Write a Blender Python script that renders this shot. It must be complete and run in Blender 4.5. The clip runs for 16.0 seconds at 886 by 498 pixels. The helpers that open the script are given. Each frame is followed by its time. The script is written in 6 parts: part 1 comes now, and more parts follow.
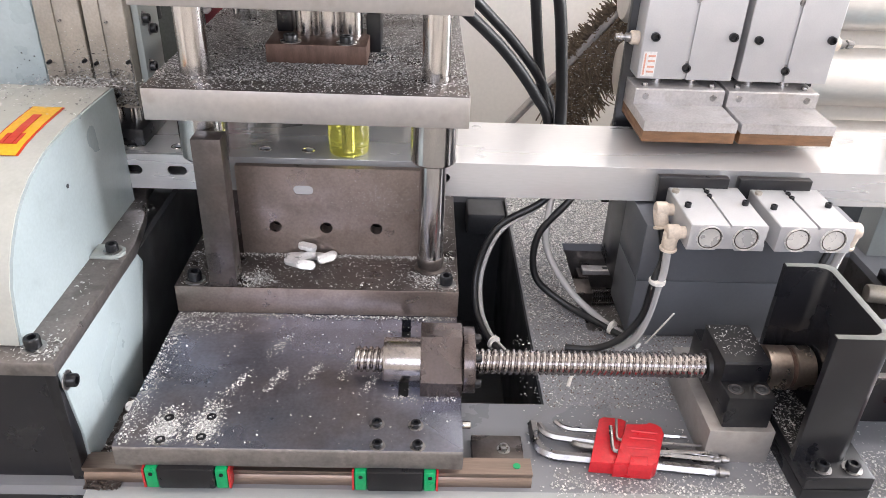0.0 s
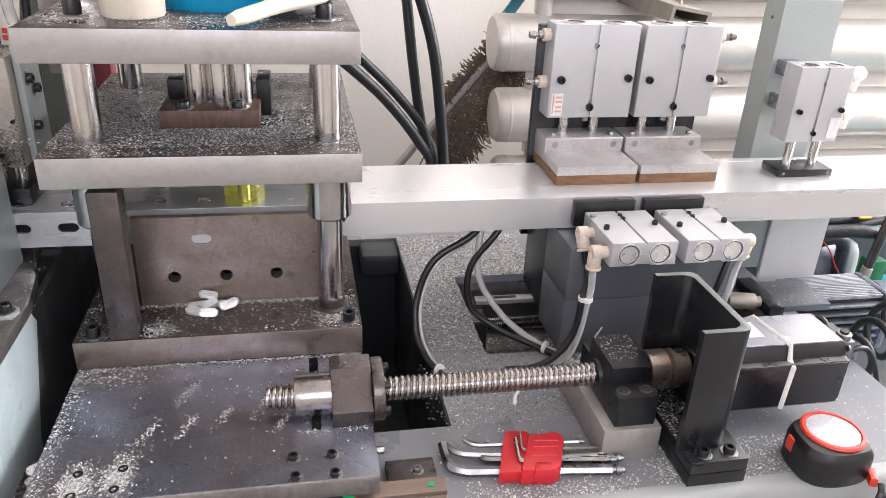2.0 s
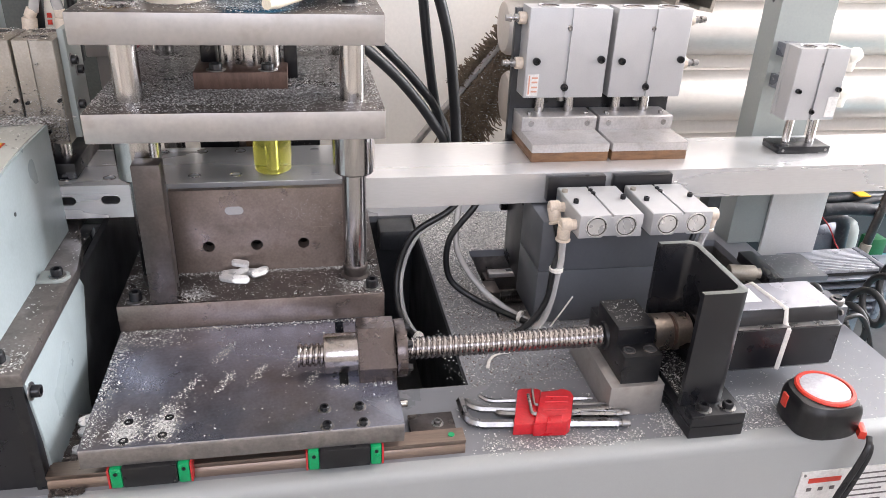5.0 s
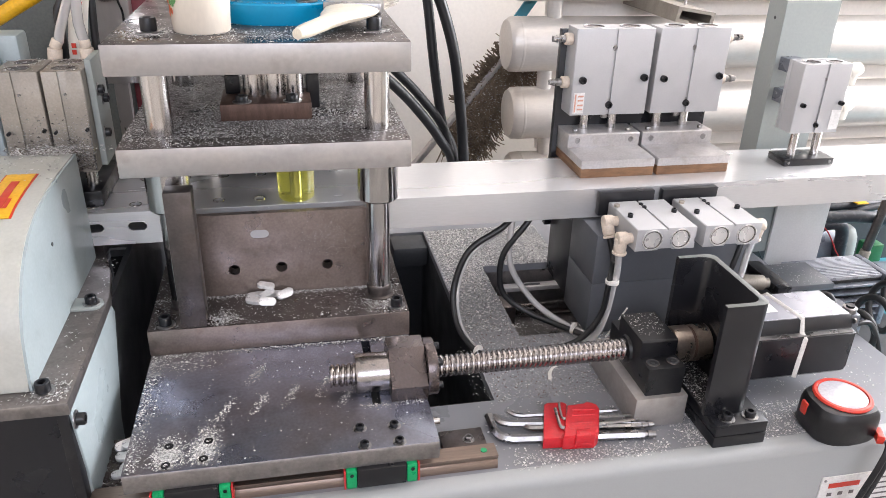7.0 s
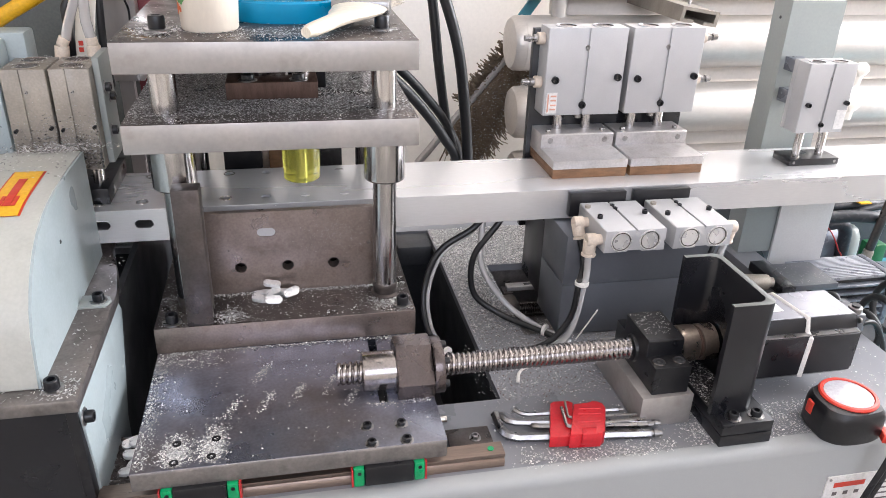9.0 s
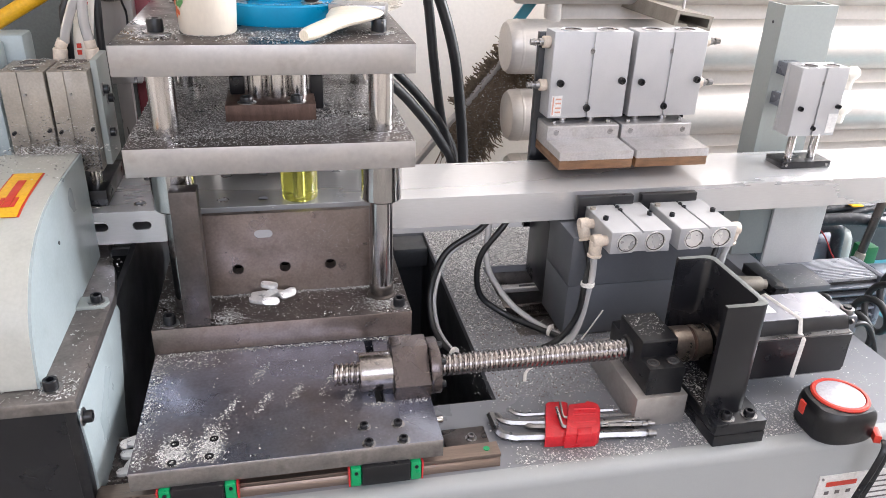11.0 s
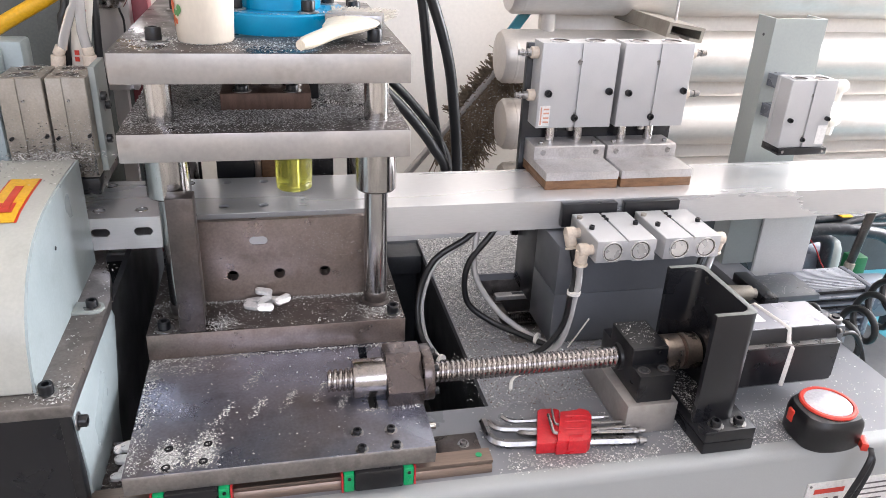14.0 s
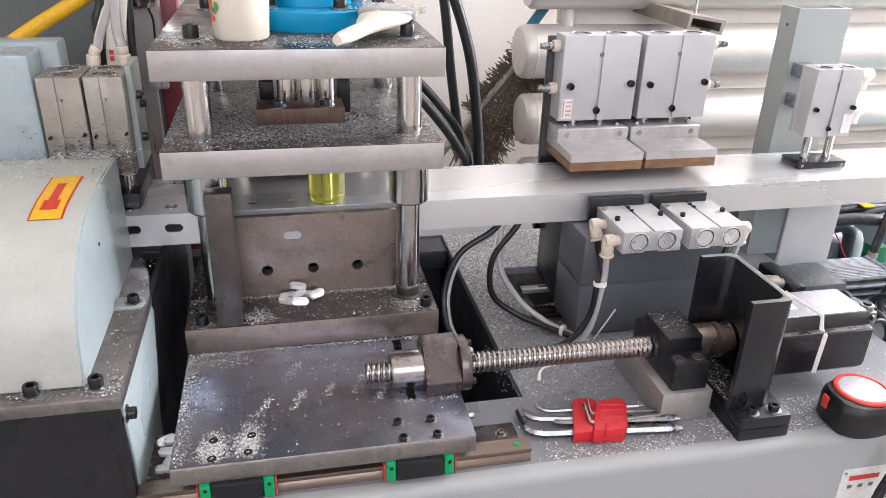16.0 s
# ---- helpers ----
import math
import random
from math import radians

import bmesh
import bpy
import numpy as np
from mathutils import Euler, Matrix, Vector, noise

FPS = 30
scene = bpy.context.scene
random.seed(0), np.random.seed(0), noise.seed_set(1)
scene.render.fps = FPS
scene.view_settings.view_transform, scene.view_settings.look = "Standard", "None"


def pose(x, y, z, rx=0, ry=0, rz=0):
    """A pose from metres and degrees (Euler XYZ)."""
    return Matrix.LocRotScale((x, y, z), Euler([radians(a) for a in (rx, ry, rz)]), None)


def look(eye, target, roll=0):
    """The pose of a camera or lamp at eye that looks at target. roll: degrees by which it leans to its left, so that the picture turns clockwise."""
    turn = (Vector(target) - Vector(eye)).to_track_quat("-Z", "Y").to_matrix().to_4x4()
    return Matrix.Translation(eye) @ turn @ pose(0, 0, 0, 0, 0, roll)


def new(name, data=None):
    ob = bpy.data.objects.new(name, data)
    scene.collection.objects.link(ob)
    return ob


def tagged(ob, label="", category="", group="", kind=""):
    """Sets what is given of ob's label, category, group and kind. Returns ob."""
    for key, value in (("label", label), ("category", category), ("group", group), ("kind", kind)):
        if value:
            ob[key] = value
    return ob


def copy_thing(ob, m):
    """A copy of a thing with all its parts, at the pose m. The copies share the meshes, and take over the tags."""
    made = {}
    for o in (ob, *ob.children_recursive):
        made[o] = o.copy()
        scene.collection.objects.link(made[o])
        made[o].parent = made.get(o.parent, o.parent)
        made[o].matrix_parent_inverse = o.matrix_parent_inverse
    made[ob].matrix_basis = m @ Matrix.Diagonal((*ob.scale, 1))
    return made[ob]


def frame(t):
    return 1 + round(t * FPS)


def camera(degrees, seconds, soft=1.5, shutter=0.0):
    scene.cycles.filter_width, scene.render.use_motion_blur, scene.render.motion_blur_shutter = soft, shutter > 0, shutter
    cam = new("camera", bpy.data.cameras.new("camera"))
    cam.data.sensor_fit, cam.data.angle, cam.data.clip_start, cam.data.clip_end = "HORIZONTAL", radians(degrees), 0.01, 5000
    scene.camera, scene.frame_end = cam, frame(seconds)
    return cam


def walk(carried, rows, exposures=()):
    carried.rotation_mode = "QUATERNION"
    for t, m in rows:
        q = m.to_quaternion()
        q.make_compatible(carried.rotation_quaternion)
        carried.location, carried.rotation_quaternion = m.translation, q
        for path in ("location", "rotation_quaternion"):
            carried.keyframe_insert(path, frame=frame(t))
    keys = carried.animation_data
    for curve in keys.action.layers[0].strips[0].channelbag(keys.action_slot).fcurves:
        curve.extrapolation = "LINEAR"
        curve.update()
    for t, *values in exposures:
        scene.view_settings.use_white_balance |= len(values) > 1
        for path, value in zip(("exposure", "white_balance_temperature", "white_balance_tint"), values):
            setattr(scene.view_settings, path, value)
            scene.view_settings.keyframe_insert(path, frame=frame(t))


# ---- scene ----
cam = camera(61.1, 16.0, soft=0.5)
PATH = [
    (0, (-0.043, -0.487, 0.492), (0.018, 1.241, -0.513), 2.4),
    (0.5, (-0.072, -0.519, 0.486), (0.157, 1.17, -0.56), 1.9),
    (1, (-0.071, -0.539, 0.484), (0.196, 1.204, -0.461), 2.4),
    (1.5, (-0.062, -0.541, 0.493), (0.283, 1.217, -0.395), 2.6),
    (2, (-0.06, -0.534, 0.493), (0.301, 1.231, -0.375), 2.7),
    (2.5, (-0.063, -0.522, 0.487), (0.351, 1.226, -0.392), 3.4),
    (3, (-0.082, -0.537, 0.494), (0.363, 1.194, -0.403), 3.3),
    (3.5, (-0.064, -0.559, 0.496), (0.299, 1.192, -0.399), 2.3),
    (4, (-0.064, -0.587, 0.492), (0.259, 1.17, -0.406), 2.6),
    (6.5, (-0.128, -0.594, 0.513), (0.253, 1.16, -0.371), 1.9),
    (7, (-0.131, -0.595, 0.515), (0.248, 1.164, -0.357), 1.7),
    (7.5, (-0.132, -0.594, 0.519), (0.24, 1.169, -0.35), 1.5),
    (8, (-0.132, -0.594, 0.515), (0.234, 1.166, -0.36), 1.3),
    (8.5, (-0.135, -0.596, 0.514), (0.236, 1.164, -0.36), 1.3),
    (9, (-0.14, -0.594, 0.515), (0.241, 1.163, -0.36), 1.9),
    (11.5, (-0.143, -0.603, 0.518), (0.255, 1.157, -0.344), 2.0),
    (12, (-0.14, -0.605, 0.52), (0.26, 1.158, -0.334), 1.6),
    (12.5, (-0.143, -0.606, 0.521), (0.262, 1.155, -0.337), 2.2),
    (13, (-0.145, -0.607, 0.521), (0.263, 1.155, -0.332), 2.7),
    (13.5, (-0.144, -0.608, 0.52), (0.265, 1.155, -0.331), 2.8),
    (14, (-0.145, -0.608, 0.521), (0.268, 1.155, -0.329), 2.7),
    (14.5, (-0.144, -0.607, 0.521), (0.267, 1.157, -0.328), 2.6),
    (15, (-0.142, -0.606, 0.521), (0.267, 1.159, -0.327), 2.2),
    (15.5, (-0.144, -0.607, 0.519), (0.263, 1.158, -0.328), 1.8),
    (16, (-0.179, -0.612, 0.515), (0.216, 1.154, -0.336), 1.7),
]
walk(cam, [(t, look(eye, target, roll)) for t, eye, target, roll in PATH], exposures=((0, 0.42, 6450, 10), (0.5, 0.54, 6480, 10), (1.0, 0.41, 6460, 10), (1.5, 0.28, 6460, 10.5), (4, 0.25, 6440, 10.5), (7, 0.26, 6400, 10.5), (9, 0.25, 6340, 10), (16, 0.22, 6340, 10)))

# ---------------- light ----------------
world = bpy.data.worlds.new("world")
scene.world = world
world.use_nodes = True
wn = world.node_tree
sky = wn.nodes.new("ShaderNodeTexSky")
sky.sky_type = "NISHITA"
sky.sun_disc = False
sky.sun_elevation = radians(38)
sky.sun_rotation = radians(104)
wn.nodes["Background"].inputs[1].default_value = 0.12
wn.links.new(sky.outputs[0], wn.nodes["Background"].inputs[0])
sun = bpy.data.lights.new("sun", "SUN")
sun.energy, sun.angle, sun.color = 1.6, radians(4), (1.0, 0.97, 0.93)
new("sun", sun).matrix_world = look((4, -0.8, 3.12), (0, 0.2, 0))


def window_light(name, eye, target, w, h, watts, color):
    lamp = bpy.data.lights.new(name, "AREA")
    lamp.shape, lamp.size, lamp.size_y, lamp.energy, lamp.color = "RECTANGLE", w, h, watts, color
    new(name, lamp).matrix_world = look(eye, target)


window_light("window_light_right", (2.76, 0.46, 1.1), (0, 0.45, 0.6), 1.5, 1.6, 140, (0.96, 0.955, 1.0))
window_light("window_light_front", (-0.2, -2.95, 1.75), (0, 0.3, 0.5), 3.2, 1.5, 62, (0.89, 0.895, 1.0))




# ---------------- materials ----------------
def material(name, base, rough=0.5, metal=0.0, dark=0.6, scale=40.0, stretch=(1, 1, 1), amount=0.5, bump=0.1, grain=400.0, tint=None, coat=0.0, rough_var=0.12, fleck=0.14, spots=0.0, spot_color=(0.05, 0.045, 0.04)):
    m = bpy.data.materials.new(name)
    m.use_nodes = True
    nt = m.node_tree
    n, ln = nt.nodes, nt.links
    p = n["Principled BSDF"]
    tc = n.new("ShaderNodeTexCoord")
    mp = n.new("ShaderNodeMapping")
    mp.inputs["Scale"].default_value = stretch
    ln.new(tc.outputs["Object"], mp.inputs[0])
    n1 = n.new("ShaderNodeTexNoise")
    n1.inputs["Scale"].default_value, n1.inputs["Detail"].default_value = scale, 6
    n2 = n.new("ShaderNodeTexNoise")
    n2.inputs["Scale"].default_value, n2.inputs["Detail"].default_value = grain, 4
    ln.new(mp.outputs[0], n1.inputs[0])
    ln.new(mp.outputs[0], n2.inputs[0])
    mix = n.new("ShaderNodeMix")
    mix.data_type = "RGBA"
    other = tint if tint else tuple(c * dark for c in base)
    mix.inputs["A"].default_value, mix.inputs["B"].default_value = (*base, 1), (*other, 1)
    ramp = n.new("ShaderNodeMapRange")
    ramp.inputs["From Min"].default_value, ramp.inputs["From Max"].default_value = 0.42, 0.72
    ramp.inputs["To Max"].default_value = amount
    ln.new(n1.outputs[0], ramp.inputs[0])
    ln.new(ramp.outputs[0], mix.inputs[0])
    mix2 = n.new("ShaderNodeMix")
    mix2.data_type = "RGBA"
    mix2.blend_type = "MULTIPLY"
    r2 = n.new("ShaderNodeMapRange")
    r2.inputs["From Min"].default_value, r2.inputs["From Max"].default_value = 0.3, 0.7
    r2.inputs["To Min"].default_value, r2.inputs["To Max"].default_value = 1.0 - fleck, 1.0 + fleck * 0.4
    ln.new(n2.outputs[0], r2.inputs[0])
    mix2.inputs[0].default_value = 1.0
    ln.new(mix.outputs["Result"], mix2.inputs["A"])
    ln.new(r2.outputs[0], mix2.inputs["B"])
    last = mix2.outputs["Result"]
    if spots:
        v = n.new("ShaderNodeTexNoise")
        v.inputs["Scale"].default_value, v.inputs["Detail"].default_value = scale * 2.3, 8
        ln.new(tc.outputs["Object"], v.inputs[0])
        r3 = n.new("ShaderNodeMapRange")
        r3.inputs["From Min"].default_value, r3.inputs["From Max"].default_value = 0.56, 0.66
        r3.inputs["To Max"].default_value = spots
        ln.new(v.outputs[0], r3.inputs[0])
        mix3 = n.new("ShaderNodeMix")
        mix3.data_type = "RGBA"
        ln.new(r3.outputs[0], mix3.inputs[0])
        ln.new(last, mix3.inputs["A"])
        mix3.inputs["B"].default_value = (*spot_color, 1)
        last = mix3.outputs["Result"]
    ln.new(last, p.inputs["Base Color"])
    rr = n.new("ShaderNodeMapRange")
    rr.inputs["From Min"].default_value, rr.inputs["From Max"].default_value = 0.3, 0.7
    rr.inputs["To Min"].default_value, rr.inputs["To Max"].default_value = max(0.03, rough - rough_var), min(1, rough + rough_var)
    ln.new(n1.outputs[0], rr.inputs[0])
    ln.new(rr.outputs[0], p.inputs["Roughness"])
    p.inputs["Metallic"].default_value = metal
    p.inputs["Coat Weight"].default_value = coat
    if bump:
        b = n.new("ShaderNodeBump")
        b.inputs["Strength"].default_value, b.inputs["Distance"].default_value = bump, 0.0006
        ln.new(n2.outputs[0], b.inputs["Height"])
        ln.new(b.outputs[0], p.inputs["Normal"])
    return m


STEEL = material("ground_steel", (0.455, 0.43, 0.41), 0.46, 0.7, 0.8, 14, (1, 1, 1), 0.7, 0.05, 160, spots=0.28, spot_color=(0.27, 0.23, 0.19), fleck=0.07)
PLATE = material("milled_steel_plate", (0.29, 0.31, 0.38), 0.30, 0.9, 0.6, 8, (1, 1, 1), 0.95, 0.12, 260, tint=(0.2, 0.165, 0.16), spots=0.35, spot_color=(0.13, 0.11, 0.105), rough_var=0.14)
SAWTOP = material("stained_saw_table_steel", (0.27, 0.25, 0.24), 0.36, 0.8, 0.6, 20, (1, 1, 1), 0.8, 0.12, 300, spots=0.4, spot_color=(0.1, 0.09, 0.085))
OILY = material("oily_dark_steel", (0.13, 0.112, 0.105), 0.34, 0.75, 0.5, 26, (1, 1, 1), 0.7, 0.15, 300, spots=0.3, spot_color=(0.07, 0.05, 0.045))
DIE = material("brown_oiled_die_steel", (0.32, 0.26, 0.23), 0.36, 0.8, 0.62, 25, (1, 1, 1), 0.6, 0.12, 350, spots=0.25, spot_color=(0.15, 0.1, 0.08))
BROWN = material("rusty_brown_punch_holder", (0.14, 0.085, 0.065), 0.5, 0.5, 0.5, 30, (4, 1, 1), 0.7, 0.2, 300)
CHROME = material("chromed_column", (0.6, 0.58, 0.57), 0.16, 1.0, 0.8, 30, (1, 1, 0.15), 0.4, 0.02, 300, rough_var=0.06)
SCREWSTEEL = material("ball_screw_steel", (0.42, 0.39, 0.38), 0.22, 1.0, 0.6, 60, (1, 1, 1), 0.5, 0.03, 400, rough_var=0.08)
NUT = material("gunmetal_nut", (0.135, 0.112, 0.108), 0.26, 0.8, 0.7, 25, (1, 1, 1), 0.5, 0.06, 400)
ALU = material("brushed_aluminium_bar", (0.76, 0.755, 0.76), 0.27, 0.65, 0.93, 8, (0.15, 1, 1), 0.5, 0.01, 500, rough_var=0.05, fleck=0.04)
ANOD = material("anodised_aluminium", (0.48, 0.475, 0.48), 0.42, 0.25, 0.9, 30, (1, 1, 1), 0.5, 0.05, 500, rough_var=0.06, fleck=0.04)
ANODD = material("dirty_anodised_aluminium", (0.35, 0.315, 0.27), 0.45, 0.4, 0.65, 25, (1, 1, 1), 0.6, 0.08, 400)
PADALU = material("worn_aluminium_pad", (0.49, 0.47, 0.465), 0.42, 0.5, 0.8, 30, (1, 1, 1), 0.6, 0.08, 350, spots=0.3, spot_color=(0.3, 0.26, 0.22))
SPUN = material("spun_aluminium_cap", (0.78, 0.76, 0.73), 0.3, 0.5, 0.85, 60, (1, 1, 1), 0.5, 0.04, 300, fleck=0.05)
SHEET = material("brushed_sheet_metal", (0.5, 0.47, 0.46), 0.32, 0.7, 0.8, 12, (1, 1, 0.2), 0.5, 0.03, 200, fleck=0.05)
BAKE = material("brown_bakelite", (0.2, 0.1, 0.045), 0.5, 0.0, 0.5, 60, (1, 1, 4), 0.7, 0.1, 400)
BLACK = material("black_oxide_steel", (0.008, 0.008, 0.010), 0.36, 0.1, 0.6, 30, (1, 1, 1), 0.5, 0.06, 600, fleck=0.04, spots=0.22, spot_color=(0.04, 0.038, 0.036))
BLACKPAINT = material("black_paint", (0.011, 0.011, 0.0135), 0.30, 0.0, 0.7, 14, (1, 1, 1), 0.5, 0.05, 500, fleck=0.04, spots=0.14, spot_color=(0.04, 0.04, 0.046), rough_var=0.07)
RUBBER = material("black_rubber_hose", (0.012, 0.012, 0.013), 0.4, 0.0, 0.7, 60, (1, 1, 1), 0.4, 0.05, 500)
GREY = material("grey_machine_paint", (0.224, 0.227, 0.244), 0.36, 0.0, 0.82, 9, (1, 1, 1), 0.6, 0.03, 900, spots=0.25, spot_color=(0.2, 0.19, 0.18), fleck=0.04)
FRONTGREY = material("pale_grey_panel_paint", (0.335, 0.345, 0.342), 0.52, 0.0, 0.94, 6, (1, 1, 1), 0.5, 0.015, 900, fleck=0.04)
BLOCKGREY = material("grey_carriage_paint", (0.108, 0.114, 0.127), 0.4, 0.1, 0.8, 10, (1, 1, 1), 0.6, 0.06, 300, fleck=0.04)
GUARD = material("cream_guard_paint", (0.45, 0.455, 0.415), 0.36, 0.0, 0.88, 8, (1, 1, 1), 0.6, 0.03, 300, fleck=0.06, spots=0.22, spot_color=(0.27, 0.265, 0.23))
PALEBLUE = material("pale_blue_grey_paint", (0.36, 0.42, 0.43), 0.34, 0.0, 0.85, 8, (1, 1, 1), 0.6, 0.03, 300, fleck=0.06, spots=0.2, spot_color=(0.2, 0.23, 0.23))
POSTGREY = material("grey_green_post_paint", (0.31, 0.335, 0.32), 0.42, 0.0, 0.9, 10, (1, 1, 1), 0.5, 0.04, 300, fleck=0.04)
# Dark grey of pit and boxes; on flat hole discs, painted inner shade.
DARKPIT = material("dark_pit_and_hole_shade", (0.05, 0.052, 0.056), 0.5, 0.2, 0.6, 15, (1, 1, 1), 0.6, 0.1, 200)
WALL = material("cream_wall_plaster", (0.86, 0.81, 0.75), 0.8, 0.0, 0.96, 5, (1, 1, 1), 0.6, 0.1, 120, fleck=0.04)
# Tan tint and spots put the tanks' warm reflections into the paint colour.
TANK = material("silver_tank_with_reflections", (0.62, 0.585, 0.55), 0.42, 0.45, 0.88, 6, (0.4, 1, 1), 0.6, 0.02, 200, tint=(0.55, 0.48, 0.41), spots=0.22, spot_color=(0.42, 0.36, 0.30), fleck=0.06)
DUSTYHOSE = material("dusty_grey_black_hose", (0.035, 0.036, 0.043), 0.42, 0.0, 0.6, 40, (1, 1, 1), 0.6, 0.1, 300, spots=0.4, spot_color=(0.12, 0.115, 0.12))
PALEPLATE = material("pale_aluminium_plate", (0.70, 0.69, 0.68), 0.45, 0.2, 0.88, 12, (1, 1, 1), 0.6, 0.03, 300, fleck=0.05, spots=0.12, spot_color=(0.5, 0.48, 0.45))
CUPPL = material("cream_cup_plastic", (0.76, 0.68, 0.57), 0.42, 0.0, 0.9, 25, (1, 1, 0.4), 0.5, 0.02, 300, fleck=0.04)
FLOOR = material("concrete_floor", (0.3, 0.29, 0.27), 0.7, 0.0, 0.75, 4, (1, 1, 1), 0.6, 0.2, 80)
TEAL = material("teal_blue_paint", (0.05, 0.25, 0.32), 0.4, 0.0, 0.75, 12, (1, 1, 1), 0.5, 0.05, 200, fleck=0.04)
BLUE = material("bright_blue_paint", (0.0, 0.26, 0.48), 0.32, 0.0, 0.85, 15, (1, 1, 1), 0.4, 0.03, 300, fleck=0.04)
WHITEPL = material("white_plastic", (0.75, 0.71, 0.63), 0.4, 0.0, 0.93, 15, (1, 1, 1), 0.5, 0.02, 300, fleck=0.04)
FITTING = material("aged_white_plastic_fitting", (0.66, 0.56, 0.46), 0.42, 0.0, 0.75, 80, (1, 1, 1), 0.5, 0.04, 400)
WOOD = material("pale_lacquered_wood", (0.74, 0.66, 0.53), 0.4, 0.0, 0.85, 20, (1, 6, 1), 0.5, 0.03, 200)
BRISTLE = material("pale_bristles", (0.55, 0.5, 0.43), 0.7, 0.0, 0.6, 200, (1, 1, 1), 0.7, 0.3, 900)
BROOM = material("dusty_brown_bristles", (0.2, 0.15, 0.105), 0.85, 0.0, 0.5, 90, (1, 1, 1), 0.8, 0.5, 600)
RED = material("red_plastic", (0.6, 0.02, 0.03), 0.35, 0.0, 0.85, 30, (1, 1, 1), 0.4, 0.03, 300)
TAPERED = material("orange_red_rubber_ring", (0.65, 0.05, 0.03), 0.4, 0.0, 0.85, 30, (1, 1, 1), 0.4, 0.03, 300)
TAPEBLACK = material("black_rubber_case", (0.010, 0.0095, 0.011), 0.4, 0.0, 0.8, 60, (1, 1, 1), 0.4, 0.15, 700, fleck=0.04)
WHITEFACE = material("white_glossy_face", (0.5, 0.49, 0.52), 0.12, 0.1, 0.85, 30, (1, 1, 1), 0.5, 0.01, 300)
GREEN = material("green_plastic_cap", (0.0, 0.3, 0.1), 0.35, 0.0, 0.85, 40, (1, 1, 1), 0.4, 0.03, 300)
REDSEAL = material("red_rubber_seal", (0.5, 0.03, 0.03), 0.45, 0.0, 0.85, 40, (1, 1, 1), 0.4, 0.03, 300)
RAIL = material("oily_rail_steel", (0.3, 0.23, 0.19), 0.32, 0.85, 0.7, 20, (0.2, 2, 2), 0.6, 0.05, 300)
KEYSTEEL = material("satin_chrome_key", (0.36, 0.35, 0.345), 0.33, 1.0, 0.8, 60, (1, 1, 1), 0.4, 0.02, 400)
CHIP = material("aluminium_chip", (0.9, 0.89, 0.87), 0.35, 0.15, 0.6, 300, (1, 1, 1), 0.5, 0.0, 600)
nt = CHIP.node_tree
island = nt.nodes.new("ShaderNodeNewGeometry")
shade = nt.nodes.new("ShaderNodeMapRange")
shade.inputs["To Min"].default_value, shade.inputs["To Max"].default_value = 0.22, 1.0
vary = nt.nodes.new("ShaderNodeMix")
vary.data_type, vary.blend_type = "RGBA", "MULTIPLY"
vary.inputs[0].default_value = 1.0
bsdf = nt.nodes["Principled BSDF"]
nt.links.new(island.outputs["Random Per Island"], shade.inputs[0])
nt.links.new(bsdf.inputs["Base Color"].links[0].from_socket, vary.inputs["A"])
nt.links.new(shade.outputs[0], vary.inputs["B"])
nt.links.new(vary.outputs["Result"], bsdf.inputs["Base Color"])
SLUGALU = material("bright_slug_aluminium", (0.82, 0.81, 0.8), 0.35, 0.4, 0.85, 60, (1, 1, 1), 0.5, 0.02, 300)
LABELY = material("yellow_label", (0.75, 0.42, 0.02), 0.4, 0.0, 0.9, 40, (1, 1, 1), 0.4, 0.0, 300)
LABELR = material("red_label_ink", (0.55, 0.04, 0.02), 0.4, 0.0, 0.9, 40, (1, 1, 1), 0.4, 0.0, 300)
FADEDINK = material("faded_red_print", (0.6, 0.3, 0.22), 0.5, 0.0, 0.9, 40, (1, 1, 1), 0.4, 0.0, 300)
LEAFINK = material("green_leaf_print", (0.12, 0.3, 0.1), 0.5, 0.0, 0.8, 60, (1, 1, 1), 0.4, 0.0, 300)
FLOWERINK = material("orange_flower_print", (0.7, 0.16, 0.06), 0.5, 0.0, 0.8, 60, (1, 1, 1), 0.4, 0.0, 300)
LABELW = material("white_label", (0.7, 0.68, 0.66), 0.4, 0.0, 0.93, 40, (1, 1, 1), 0.4, 0.0, 300)
# Pale because the reflected sheen of the motor top is in the colour.
LABELSHEEN = material("pale_label_with_sheen", (0.36, 0.36, 0.40), 0.2, 0.5, 0.9, 30, (1, 1, 1), 0.5, 0.01, 400, fleck=0.03)
INK = material("dark_print", (0.12, 0.1, 0.1), 0.5, 0.0, 0.9, 40, (1, 1, 1), 0.4, 0.0, 300)
YELLOWC = material("yellow_cable", (0.7, 0.38, 0.01), 0.4, 0.0, 0.9, 40, (1, 1, 1), 0.4, 0.0, 300)
MAROON = material("maroon_paint", (0.2, 0.03, 0.04), 0.45, 0.0, 0.85, 15, (1, 1, 1), 0.4, 0.03, 300)
ORANGEWIRE = material("copper_brown_coupling", (0.5, 0.42, 0.36), 0.3, 0.95, 0.8, 40, (1, 1, 1), 0.5, 0.03, 300)
TIE = material("white_nylon_tie", (0.75, 0.72, 0.68), 0.4, 0.0, 0.93, 40, (1, 1, 1), 0.4, 0.0, 300)
